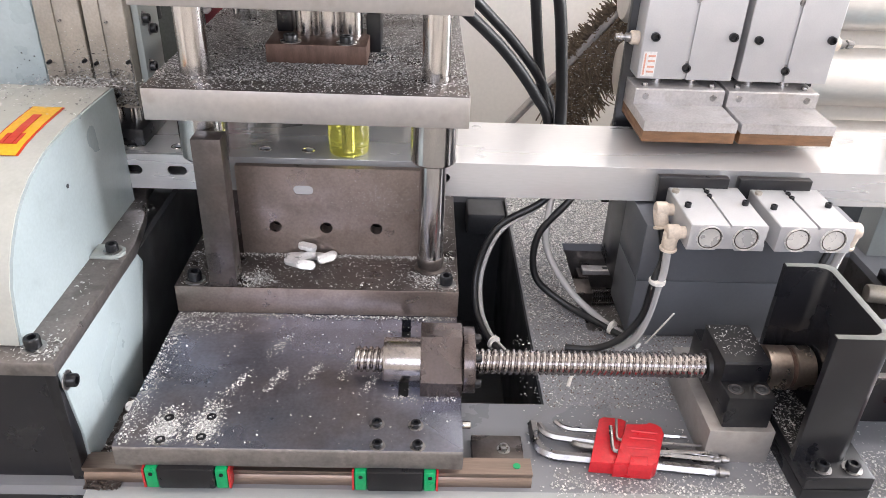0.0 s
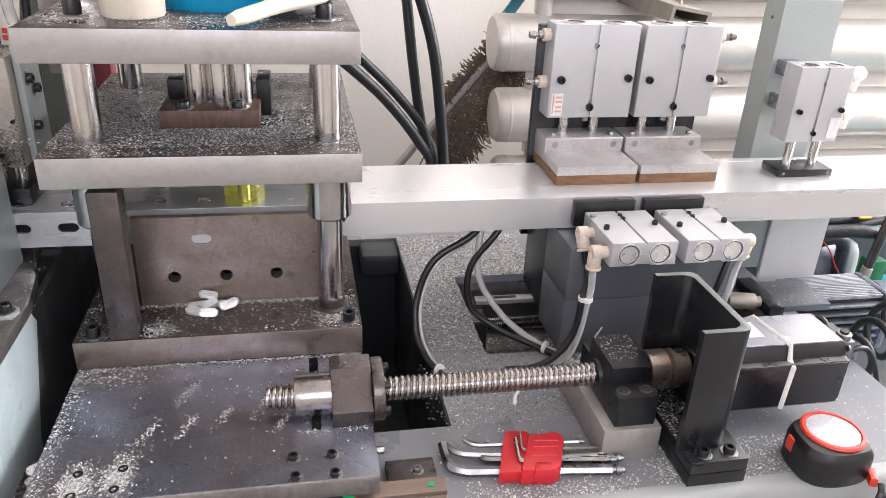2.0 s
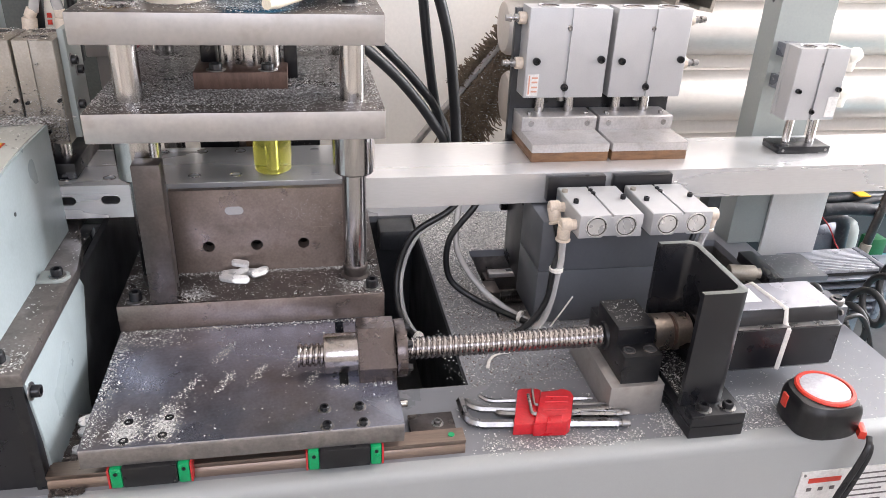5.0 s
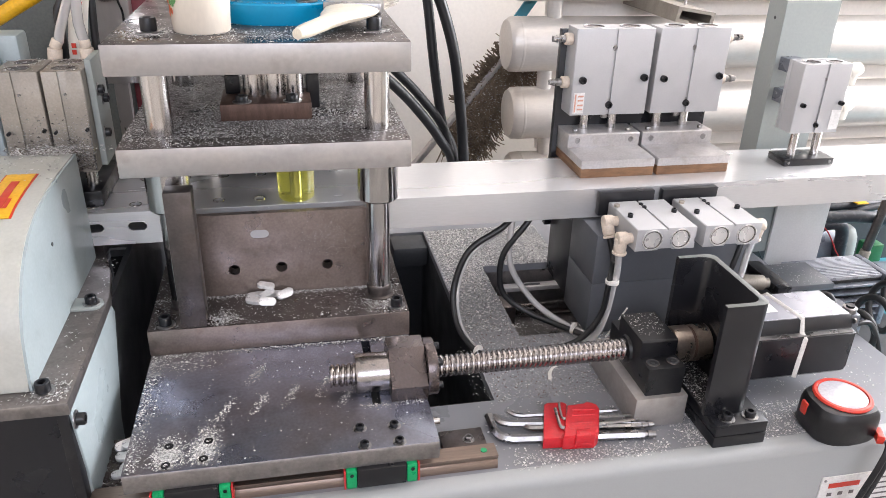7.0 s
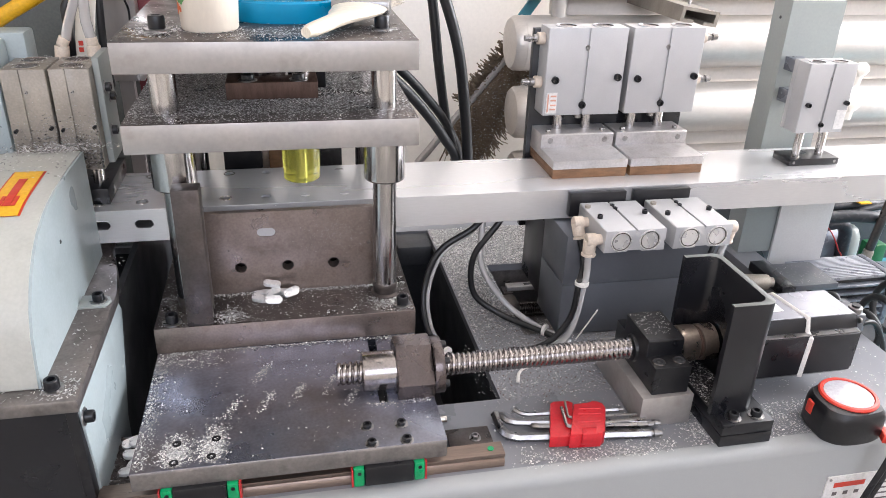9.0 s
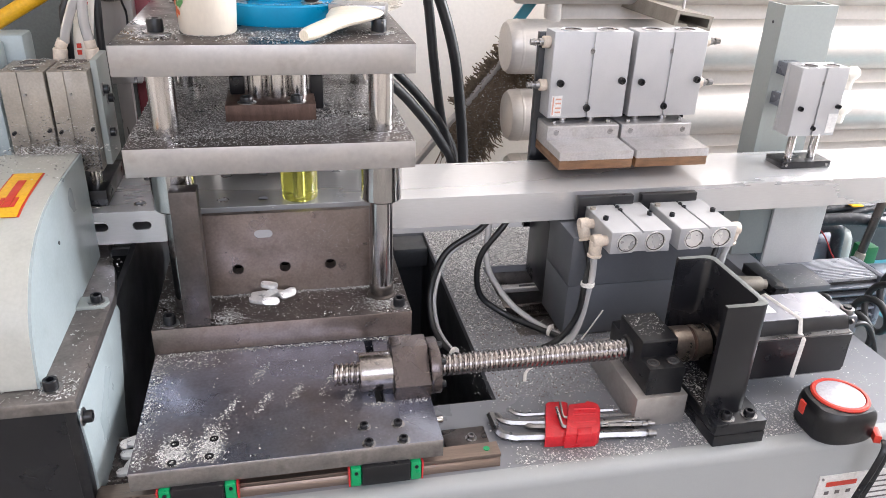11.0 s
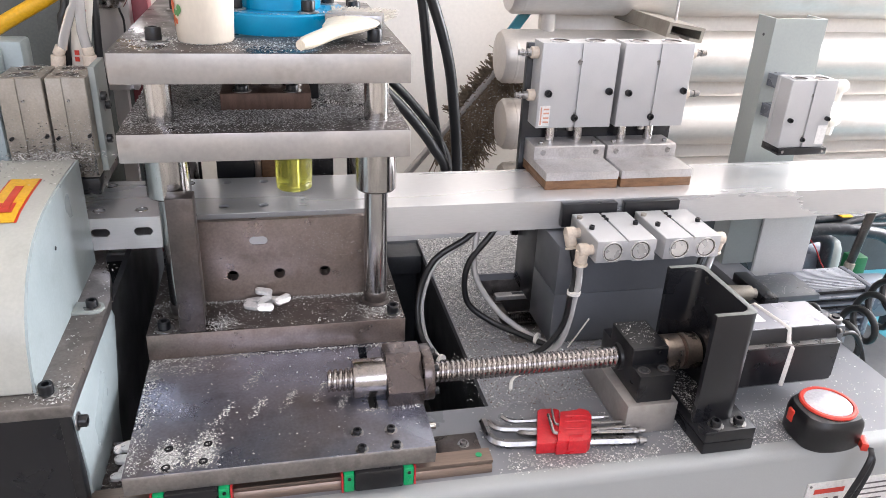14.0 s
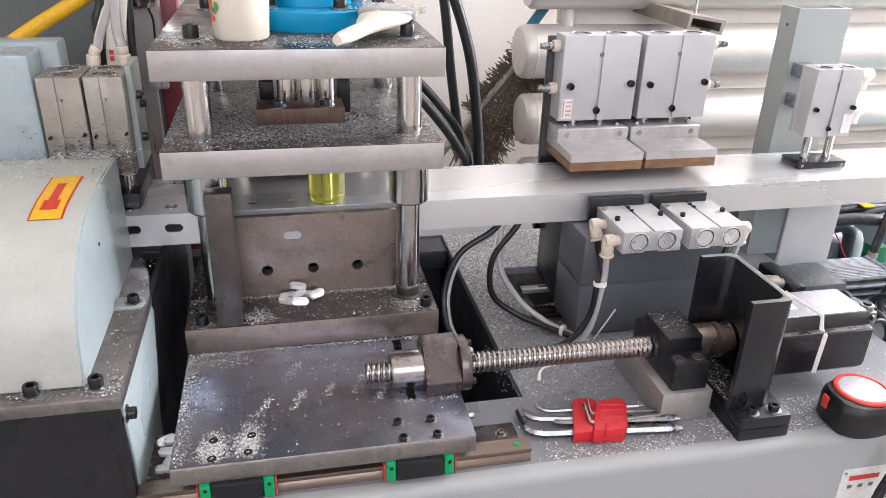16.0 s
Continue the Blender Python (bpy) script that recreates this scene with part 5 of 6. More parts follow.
# ---------------- post with hold-down cylinder ----------------
def build_post():
    post = thing("channel_post", (0.66, 0.478, TABLE_Z), "grey-green painted steel channel post", "post")
    bm = B()
    o = [(0.614, 0.455), (0.706, 0.455), (0.706, 0.500), (0.7005, 0.500), (0.7005, 0.461), (0.6195, 0.461), (0.6195, 0.500), (0.614, 0.500)]
    prism(bm, o, "z", TABLE_Z, 0.3725, 0.0004)
    part("channel", bm, POSTGREY, post)
    # Solid dark disc: the hole's depth shade is only colour.
    bm = B()
    cyl(bm, (0.6135, 0.478, 0.345), (0.6145, 0.478, 0.345), 0.0025, 14)
    part("drilled_hole", bm, DARKPIT, post)
    hold = thing("hold_down_cylinder", (0.62, 0.37, 0.204), "pale twin-rod hold-down air cylinder on the post", "air cylinder")
    body = upright_cylinder(hold, 0.591, 0.669, 0.352, 0.380, 0.1985, 0.300, ANOD)
    bm = B()
    bx(bm, 0.5905, 0.664, 0.3805, 0.3885, 0.1985, 0.301, 0.0008)
    part("mount_plate", bm, ANOD, hold)
    for z in (0.222, 0.270):
        bm = B()
        bx(bm, 0.622, 0.650, 0.3887, 0.4548, z, z + 0.020, 0.0006)
        part("mount_arm", bm, MOTORGREY, hold)
    bm = B()
    bx(bm, 0.652, 0.6675, 0.3515, 0.3519, 0.203, 0.232)
    part("sticker", bm, LABELW, body, "small white sticker")
    for z in (0.284, 0.232):
        bm = B()
        cyl(bm, (0.669, 0.366, z), (0.678, 0.366, z), 0.0075, 18)
        cyl(bm, (0.675, 0.366, z), (0.690, 0.366, z + 0.006), 0.0105, 18, bev=0.002)
        cyl(bm, (0.688, 0.366, z + 0.005), (0.694, 0.366, z + 0.0075), 0.0085, 18, bev=0.001)
        cyl(bm, (0.682, 0.366, z), (0.680, 0.366, z - 0.018), 0.008, 18, bev=0.002)
        part("elbow_fitting", bm, WHITEPL, hold, "white plastic elbow fitting")
    bm = B()
    bx(bm, 0.592, 0.675, 0.349, 0.392, 0.1483, 0.1590, 0.0008)
    foot = part("foot_bar", bm, BLACKPAINT, hold, "black foot bar")
    for x in (0.611, 0.650):
        bm = B()
        cyl(bm, (x, 0.366, 0.159), (x, 0.366, 0.2555), 0.0058, 22)
        part("piston_rod", bm, CHROME, foot)
    for x in (0.599, 0.668):
        screw(foot, (x, 0.349, 0.1535), (0, -1, 0), 0.0022, 0.0004, KEYSTEEL, False)
    return hold, foot


hold_down, foot = build_post()
side_plate = thing("side_plate", (0.742, 0.46, -0.29), "pale metal side plate below the bar", "plate")
bm = B()
bx(bm, 0.674, 0.777, 0.447, 0.4530, -0.090, 0.098, 0.0008)
part("plate", bm, PALEPLATE, side_plate)
bm = B()
bx(bm, 0.72, 0.765, 0.4532, 0.475, -0.29, 0.06, 0.001)
part("strut", bm, POSTGREY, side_plate)



# ---------------- saw guard and left clamp ----------------
def build_left():
    box = thing("saw_housing", (-0.6, 0.2, -0.9), "saw housing with a steel top plate and dark front", "machine housing")
    bm = B()
    prism(bm, [(-0.95, 0.002), (-0.3415, 0.002), (-0.3415, 0.20), (-0.3515, 0.262), (-0.372, 0.33), (-0.372, 0.6), (-0.95, 0.6)], "z", 0.075, 0.090, 0.0030)
    part("top_plate", bm, SAWTOP, box, "thick ground steel top plate")
    bm = B()
    bx(bm, -0.95, -0.356, 0.012, 0.02, -0.9, 0.0748)
    part("front_panel", bm, BLACKPAINT, box, "dark front panel")
    bm = B()
    bx(bm, -0.3558, -0.3455, 0.008, 0.022, -0.9, 0.0748, 0.001)
    part("corner_strip", bm, BLACK, box)
    bm = B()
    prism(bm, [(0.010, 0.0748), (0.205, 0.0748), (0.215, 0.06), (0.16, -0.05), (0.14, -0.3), (0.022, -0.3), (0.022, -0.01)], "x", -0.3512, -0.3432, 0.0008)
    part("side_panel", bm, PALEBLUE, box, "pale blue-grey side panel")
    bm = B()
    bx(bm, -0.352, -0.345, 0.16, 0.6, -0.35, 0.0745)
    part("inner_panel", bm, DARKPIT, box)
    screw(box, (-0.3432, 0.017, 0.060), (1, 0, 0), 0.006, 0.009)
    # curved guard
    g = thing("blade_guard", (-0.42, 0.16, 0.09), "cream painted curved saw blade guard with a warning label", "blade guard")
    edge = [(0.024, 0.0905), (0.027, 0.115), (0.033, 0.141), (0.042, 0.160), (0.054, 0.176), (0.068, 0.190), (0.084, 0.201), (0.102, 0.210), (0.128, 0.2175), (0.145, 0.2210), (0.165, 0.2230), (0.185, 0.2243), (0.208, 0.2250), (0.230, 0.2253), (0.30, 0.224)]
    bm = B()
    prism(bm, [*edge, (0.30, 0.0905)], "x", -0.378, -0.3755)
    side = part("side_wall", bm, PALEBLUE, g, "pale blue-grey guard side")
    bm = B()
    outer = [(y - 0.001, z + 0.001) for y, z in edge]
    inner = [(y + 0.003, z - 0.003) for y, z in edge]
    prism(bm, [*outer, *inner[::-1]], "x", -0.62, -0.3781)
    for f in bm.faces:
        f.smooth = len(f.verts) == 4 and abs(f.normal.x) < 0.1
    part("hood", bm, GUARD, g)
    # Small solid disc, coloured dark for the shade in the hole.
    bm = B()
    cyl(bm, (-0.3755, 0.157, 0.176), (-0.3748, 0.157, 0.176), 0.0022, 12)
    part("drilled_hole", bm, DARKPIT, g)
    # lug with screws
    bm = B()
    prism(bm, [(-0.3755, 0.166), (-0.352, 0.166), (-0.346, 0.170), (-0.343, 0.178), (-0.346, 0.186), (-0.352, 0.190), (-0.3755, 0.192)], "z", 0.0902, 0.0935, 0.0004)
    lug = part("fixing_lug", bm, POSTGREY, g, "worn grey fixing lug")
    screw(g, (-0.356, 0.178, 0.0935), (0, 0, 1), 0.0062, 0.009)
    screw(g, (-0.366, 0.0225, 0.0900), (0, 0, 1), 0.0068, 0.011)
    screw(g, (-0.421, 0.0185, 0.0900), (0, 0, 1), 0.0068, 0.011)
    # label on the hood, following its curve
    def strip(name, x0, x1, i0, i1, lift, mat, parent, lab=""):
        bm2 = B()
        rows = []
        for i in range(i0, i1 + 1):
            y, z = edge[i]
            rows.append([bm2.verts.new((x, y - 0.0012 - lift, z + 0.0012 + lift)) for x in (x0, x1)])
        for a, b in zip(rows, rows[1:]):
            bm2.faces.new((a[0], a[1], b[1], b[0]))
        ex = bmesh.ops.extrude_face_region(bm2, geom=bm2.faces[:])
        bmesh.ops.translate(bm2, verts=[v for v in ex["geom"] if isinstance(v, bmesh.types.BMVert)], vec=(0, -0.0004, 0.0004))
        bmesh.ops.recalc_face_normals(bm2, faces=bm2.faces)
        return part(name, bm2, mat, parent, lab)
    lb = strip("warning_label", -0.4285, -0.3965, 8, 13, 0.0, LABELR, g, "yellow and red warning label")
    strip("label_field", -0.4265, -0.3985, 8, 13, 0.0006, LABELY, lb, "yellow label field")
    strip("label_arrow", -0.4165, -0.4085, 9, 12, 0.0012, LABELR, lb, "red arrow on the label")
    for x in (-0.4205, -0.4080):
        strip("arrow_wing", x, x + 0.0035, 9, 10, 0.0012, LABELR, lb)

    def on_guard(r):
        x, y = r.uniform(-0.62, -0.38), r.gauss(0.27, 0.03)
        return (x, y, 0.2262) if 0.2 < y < 0.3 else None
    scatter("swarf", 700, on_guard, 0.0028, g, "bright aluminium chips", seed=21)

    def on_housing(r):
        k = r.random()
        if k < 0.5:
            return (r.gauss(-0.355, 0.012), r.gauss(0.02, 0.012), 0.0902)
        if k < 0.75:
            return (r.uniform(-0.374, -0.344), r.uniform(0.02, 0.3), 0.0902)
        return (r.uniform(-0.5, -0.345), r.uniform(0.004, 0.022), 0.0902)
    scatter("swarf", 500, lambda r: q if -0.95 < (q := on_housing(r))[0] < -0.3435 and q[1] > 0.004 else None, 0.0024, box, "bright aluminium chips", seed=22)

    def on_ledge(r):
        return (r.uniform(-0.342, -0.312), r.uniform(-0.004, 0.115), TABLE_Z)
    scatter("ledge_chips", 1500, on_ledge, 0.0024, None, "aluminium chips heaped beside the slide plate", seed=23)
    scatter("ledge_chips", 3200, on_ledge, 0.0032, None, "dark oily chips heaped beside the slide plate", OILY, seed=24, wide=(0.5, 1.0))
    # left clamp: a pair of upright cylinders above the bar, and their moving jaw
    cl = thing("left_clamp", (-0.40, 0.34, 0.20), "dusty twin-rod air clamp above the bar", "air cylinder")
    for x0, x1 in ((-0.4555, -0.4075), (-0.4045, -0.361)):
        upright_cylinder(cl, x0, x1, 0.327, 0.395, 0.192, 0.313, ANODD, 0.0045, OILY, True)
    bm = B()
    bx(bm, -0.3605, -0.353, 0.345, 0.405, 0.194, 0.322, 0.001)
    mp = part("mount_plate", bm, POSTGREY, cl, "dirty grey mounting plate")
    for y, z in ((0.357, 0.285), (0.375, 0.270), (0.357, 0.232)):
        screw(mp, (-0.353, y, z), (1, 0, 0), 0.0055, 0.007)
    bm = B()
    bx(bm, -0.455, -0.361, 0.322, 0.440, 0.1484, 0.1685, 0.001)
    jaw = part("clamp_jaw", bm, BLACK, cl, "oily dark clamp pad")
    for x in (-0.375, -0.395, -0.44):
        bm = B()
        cyl(bm, (x, 0.348, 0.1685), (x, 0.348, 0.225), 0.007, 20)
        part("piston_rod", bm, CHROME, jaw)
    scatter("swarf", 900, lambda r: (r.gauss(-0.405, 0.025), r.uniform(0.29, 0.324), 0.226), 0.0026, cl, "bright aluminium chips", seed=25)
    scatter("swarf", 500, lambda r: (r.uniform(-0.458, -0.362), r.uniform(0.328, 0.394), 0.3137), 0.0019, cl, "chips lying on the cylinder tops", seed=28)
    scatter("swarf", 1500, lambda r: (min(-0.3625, r.gauss(-0.40, 0.035)), 0.3264, 0.194 + abs(r.gauss(0.008, 0.022))), 0.0022, cl, "dark oily chips", OILY, seed=27)
    # chips sticking to the oily front of the cylinders
    scatter("swarf", 2600, lambda r: (min(-0.3625, r.gauss(-0.395, 0.03)), 0.3262, 0.196 + abs(r.gauss(0.012, 0.026))), 0.0017, cl, "chips sticking to the oily cylinder fronts", seed=26)
    bm = B()
    bx(bm, -0.53, -0.4605, 0.335, 0.388, 0.09, 0.338, 0.004)
    bx(bm, -0.53, -0.440, 0.39, 0.43, 0.09, 0.343, 0.004)
    solo("clamp_bracket", bm, PALEBLUE, "pale blue-grey painted clamp bracket", "bracket")
    scatter("bracket_dust", 500, lambda r: (r.uniform(-0.528, -0.462), r.uniform(0.337, 0.386), 0.338), 0.002, None, "chips lying on the clamp bracket", seed=29)
    st = thing("clamp_stand", (-0.40, 0.52, 0.0), "maroon painted upright stand behind the clamp", "stand")
    bm = B()
    bx(bm, -0.3615, -0.325, 0.622, 0.655, TABLE_Z, 0.42, 0.002)
    part("upright", bm, MAROON, st)
    bm = B()
    bx(bm, -0.95, -0.362, 0.628, 0.66, TABLE_Z, 1.1, 0.002)
    cab = thing("control_cabinet", (-0.65, 0.645, TABLE_Z), "dark grey-green control cabinet behind the clamp", "cabinet")
    part("body", bm, CABINET, cab)
    bm = B()
    bx(bm, -0.93, -0.384, 0.619, 0.6275, TABLE_Z + 0.02, 1.08, 0.003)
    door = part("door", bm, CABINET, cab)
    for z in (0.1, 0.9):
        bm = B()
        cyl(bm, (-0.373, 0.622, z), (-0.373, 0.622, z + 0.06), 0.006, 16)
        part("hinge", bm, BLACK, cab)
    for x, lean in ((-0.369, -0.001), (-0.402, 0.005)):
        bm = B()
        cyl(bm, (x - lean, 0.402, 0.3005), (x - lean * 0.4, 0.402, 0.325), 0.0085, 16, bev=0.001)
        cyl(bm, (x - lean * 0.4, 0.402, 0.325), (x + lean * 0.6, 0.402, 0.335), 0.0068, 16, bev=0.001)
        part("push_fitting", bm, FITTING, cl, "dusty yellowed push-in fitting")
    # tubes rising from the clamp
    for pts, r, mt, nm, lb in (
            ([(-0.369, 0.402, 0.332), (-0.3715, 0.402, 0.348), (-0.371, 0.40, 0.372), (-0.362, 0.40, 0.5)], 0.0062, CLEARTUBE, "air_tube", "clear air tube rising from the clamp"),
            ([(-0.398, 0.402, 0.332), (-0.394, 0.402, 0.347), (-0.382, 0.40, 0.375), (-0.374, 0.40, 0.397), (-0.366, 0.41, 0.5)], 0.0058, CLEARTUBE, "air_tube", "clear air tube rising from the clamp"),
            ([(-0.3585, 0.42, 0.27), (-0.3605, 0.42, 0.32), (-0.3580, 0.42, 0.37), (-0.356, 0.425, 0.42), (-0.35, 0.44, 0.6)], 0.0048, RUBBER, "cable", "black cable rising behind the clamp"),
            ([(-0.60, 0.42, 0.28), (-0.52, 0.43, 0.325), (-0.468, 0.43, 0.357), (-0.409, 0.432, 0.391), (-0.36, 0.44, 0.425), (-0.33, 0.45, 0.5)], 0.0092, YELLOWC, "cable", "yellow cable behind the clamp"),
            ([(-0.397, 0.43, 0.27), (-0.3995, 0.428, 0.32), (-0.399, 0.425, 0.363), (-0.391, 0.43, 0.40), (-0.38, 0.44, 0.6)], 0.0055, RUBBER, "cable", "black cable rising behind the clamp"),
            ([(-0.62, 0.44, 0.33), (-0.54, 0.46, 0.39), (-0.50, 0.47, 0.5)], 0.006, RUBBER, "cable", "black cable behind the clamp")):
        bm = B()
        tube(bm, pts, r)
        solo(nm, bm, mt, lb, "cable")
    ph = thing("printed_hose", (-0.38, 0.42, 0.25), "flat white lay-flat hose with red print", "hose")
    bm = B()
    tube(bm, [(-0.383, 0.419, 0.25), (-0.382, 0.418, 0.31), (-0.376, 0.418, 0.355), (-0.368, 0.42, 0.40), (-0.355, 0.43, 0.5)], 0.0145, 12, 6, True, 0.16)
    part("hose_wall", bm, WHITEPL, ph)
    for x, z in ((-0.3685, 0.3745), (-0.3695, 0.3665), (-0.3850, 0.3255), (-0.3855, 0.3175)):
        bm = B()
        bx(bm, x - 0.0025, x + 0.0025, 0.4135, 0.4152, z - 0.0028, z + 0.0028)
        part("print_bar", bm, LABELR, ph, "red print bar")
    sc = thing("sheet_metal_box", (-0.365, 0.60, TABLE_Z), "brushed sheet metal box behind the press", "metal box")
    bm = B()
    bx(bm, -0.398, -0.347, 0.590, 0.618, 0.236, 0.60, 0.002)
    bx(bm, -0.385, -0.365, 0.595, 0.612, TABLE_Z, 0.236)
    part("shell", bm, SHEET, sc)
    bm = B()
    lathe(bm, (-0.372, 0.575, 0.392), [(0.006, -0.036), (0.022, -0.032), (0.030, -0.018), (0.032, 0.0), (0.032, 0.12)], "z", 32)
    part("filter_cup", bm, CHROME, sc, "shiny round metal cup")
    bm = B()
    tube(bm, [(-0.361, 0.588, 0.375), (-0.360, 0.5885, 0.355), (-0.356, 0.589, 0.338), (-0.357, 0.589, 0.31)], 0.0016, 8)
    part("wire", bm, BLACK, sc)
    return jaw


left_jaw = build_left()


# ---------------- background ----------------
def build_background():
    for k, (z, x0) in enumerate(((0.362, 0.335), (0.218, 0.325), (0.070, 0.338), (-0.078, 0.35))):
        t = thing("air_tank", (1.2, 0.95, z - 0.056), "silver painted horizontal air tank", "tank", "stacked silver tanks")
        bm = B()
        lathe(bm, (0, 0.95, z), [(0.001, x0 - 0.006), (0.03, x0 - 0.005), (0.05, x0 - 0.002), (0.056, x0 + 0.006), (0.0565, x0 + 0.02), (0.0565, 2.4), (0.01, 2.41)], "x", 48)
        part("shell", bm, TANK, t)
        bm = B()
        lathe(bm, (0, 0.95, z), [(0.0566, x0 + 0.02), (0.0574, x0 + 0.022), (0.0566, x0 + 0.026)], "x", 48)
        part("weld_seam", bm, TANK, t)
        if k < 3:
            bm = B()
            cyl(bm, (x0 + 0.09, 0.95, z - 0.105), (x0 + 0.09, 0.95, z - 0.045), 0.016, 24)
            part("link_pipe", bm, TANK, t, "short connecting pipe")
    rack = thing("tank_rack", (1.4, 0.99, -0.2), "pale rack with flat bars behind the tanks", "rack")
    for z in (0.146, 0.292, -0.004):
        bm = B()
        bx(bm, 0.42, 2.5, 0.985, 1.0, z - 0.022, z + 0.022, 0.002)
        part("rack_bar", bm, WALL, rack)
    bm = B()
    cyl(bm, (0.636, 0.80, 0.318), (0.636, 0.80, 0.52), 0.0028, 10)
    solo("thin_rod", bm, PADALU, "thin pale metal rod standing on the profile", "rod")
    bm = B()
    for x0, x1, z0, z1 in ((0.590, 0.668, 0.312, 0.318), (0.590, 0.597, 0.290, 0.312), (0.661, 0.668, 0.290, 0.312), (0.597, 0.618, 0.290, 0.296), (0.640, 0.661, 0.290, 0.296)):
        bx(bm, x0, x1, 0.74, 0.98, z0, z1)
    bmesh.ops.transform(bm, matrix=Matrix.Translation((0.629, 0, 0.305)) @ Matrix.Rotation(radians(9), 4, "Y") @ Matrix.Translation((-0.629, 0, -0.305)), verts=bm.verts)
    solo("aluminium_profile", bm, ANODD, "length of grey slotted aluminium profile", "profile")
    bm = B()
    prism(bm, [(0.345, 0.255), (0.372, 0.255), (0.425, 0.33), (0.398, 0.33)], "y", 1.0, 1.006)
    solo("blue_strap", bm, TEAL, "teal blue strap behind the tanks", "strap")
    # hydraulic hoses
    for pts, r in (([(0.10, 0.8, 0.46), (0.125, 0.8, 0.34), (0.142, 0.8, 0.21), (0.160, 0.8, 0.10), (0.188, 0.8, -0.02), (0.20, 0.8, -0.25)], 0.0092),
                   ([(0.09, 0.78, 0.46), (0.135, 0.78, 0.36), (0.172, 0.78, 0.25), (0.190, 0.78, 0.14), (0.203, 0.78, 0.0), (0.21, 0.78, -0.25)], 0.0105),
                   ([(-0.02, 0.66, 0.265), (0.03, 0.70, 0.218), (0.09, 0.74, 0.155), (0.15, 0.77, 0.075), (0.185, 0.79, 0.0), (0.19, 0.80, -0.2)], 0.0095),
                   ([(-0.02, 0.69, 0.295), (0.05, 0.73, 0.225), (0.11, 0.77, 0.160), (0.165, 0.80, 0.085), (0.195, 0.82, 0.0), (0.20, 0.83, -0.2)], 0.0085)):
        bm = B()
        tube(bm, pts, r, 14)
        solo("hydraulic_hose", bm, RUBBER, "thick black hydraulic hose with faint print", "hose")
    # dusty broom against the wall
    br = thing("broom", (0.2, 1.1, -0.2), "dusty brown broom leaning on the wall", "broom")
    p0, p1 = Vector((0.395, 1.08, 0.205)), Vector((0.06, 1.08, -0.20))
    d = (p1 - p0).normalized()
    nrm = Vector((-d.z, 0, d.x))
    if nrm.x < 0:
        nrm = -nrm
    bm = B()
    tube(bm, [p0, p0.lerp(p1, 0.5), p1], 0.009, 8, 2)
    part("rod", bm, PADALU, br, "dull metal rod")
    bm = B()
    q0, q1 = p0 + d * 0.02, p0 + d * 0.30
    for a, off in ((0, 0.0),):
        v = [q0 + nrm * 0.008, q1 + nrm * 0.008, q1 + nrm * 0.085, q0 + nrm * 0.055]
        v0 = [bm.verts.new(u + Vector((0, -0.012, 0))) for u in v]
        v1 = [bm.verts.new(u + Vector((0, 0.012, 0))) for u in v]
        bm.faces.new(v0)
        bm.faces.new(v1)
        for i in range(4):
            bm.faces.new((v0[i], v0[(i + 1) % 4], v1[(i + 1) % 4], v1[i]))
        bmesh.ops.recalc_face_normals(bm, faces=bm.faces)
    part("mop_cloth", bm, BROOM, br, "dusty brown mop cloth")
    rnd = random.Random(4)
    bm = B()
    for k in range(1900):
        s = rnd.random()
        side = rnd.random() < 0.62
        if k > 900:
            st = q0.lerp(q1, s) + nrm * rnd.uniform(0.002, 0.05 + 0.03 * s) + Vector((0, -0.013, 0))
            v = nrm * rnd.uniform(0.0, 0.03) + d * rnd.gauss(0.0, 0.018) + Vector((0, -rnd.uniform(0.0, 0.012), -rnd.uniform(0, 0.02)))
        elif side:
            st = q0.lerp(q1, s) + nrm * (0.05 + 0.03 * s + rnd.uniform(-0.01, 0.005)) + Vector((0, -0.013, 0))
            v = nrm * rnd.uniform(0.015, 0.045) + Vector((rnd.gauss(0, 0.006), rnd.gauss(0, 0.006), -rnd.uniform(0.004, 0.03)))
        else:
            st = p0.lerp(q1, 0.05 + 0.62 * s) - nrm * 0.004
            v = -nrm * rnd.uniform(0.008, 0.032) + Vector((rnd.gauss(0, 0.009), rnd.gauss(0, 0.009), rnd.gauss(0, 0.008)))
        tube(bm, [st, st + v * 0.5 + Vector((rnd.gauss(0, 0.004), rnd.gauss(0, 0.003), rnd.gauss(0, 0.004))), st + v], rnd.uniform(0.0008, 0.0018), 4, 3)
    tagged(part("strand", bm, BROOM, br, "tangled dusty strands"), kind="stuff")
    def on_mop(r):
        a = r.random()
        q = q0.lerp(q1, a) + nrm * r.uniform(0.005, 0.085 + 0.03 * a) + Vector((0, -0.024, 0))
        return (q.x, q.y, q.z)
    scatter("caught_chips", 900, on_mop, 0.0042, br, "bright chips caught in the strands", seed=44)
    # right-hand side: finned motor, teal base, cables
    bm = B()
    bx(bm, 0.69, 1.75, 0.05, 0.85, -0.9, -0.30, 0.01)
    solo("teal_machine_base", bm, TEAL, "teal painted base of a neighbouring machine", "machine base")
    mo = thing("finned_motor", (0.80, 0.415, -0.29), "dark finned electric motor with a round end cover", "motor")
    bm = B()
    bx(bm, 0.705, 0.862, 0.378, 0.455, -0.165, -0.076, 0.006)
    part("core", bm, BLACKPAINT, mo, "black motor core")
    # Top fins, with the overhead light painted in as a paler colour.
    for k in range(16):
        y = 0.3805 + 0.0048 * k
        bm = B()
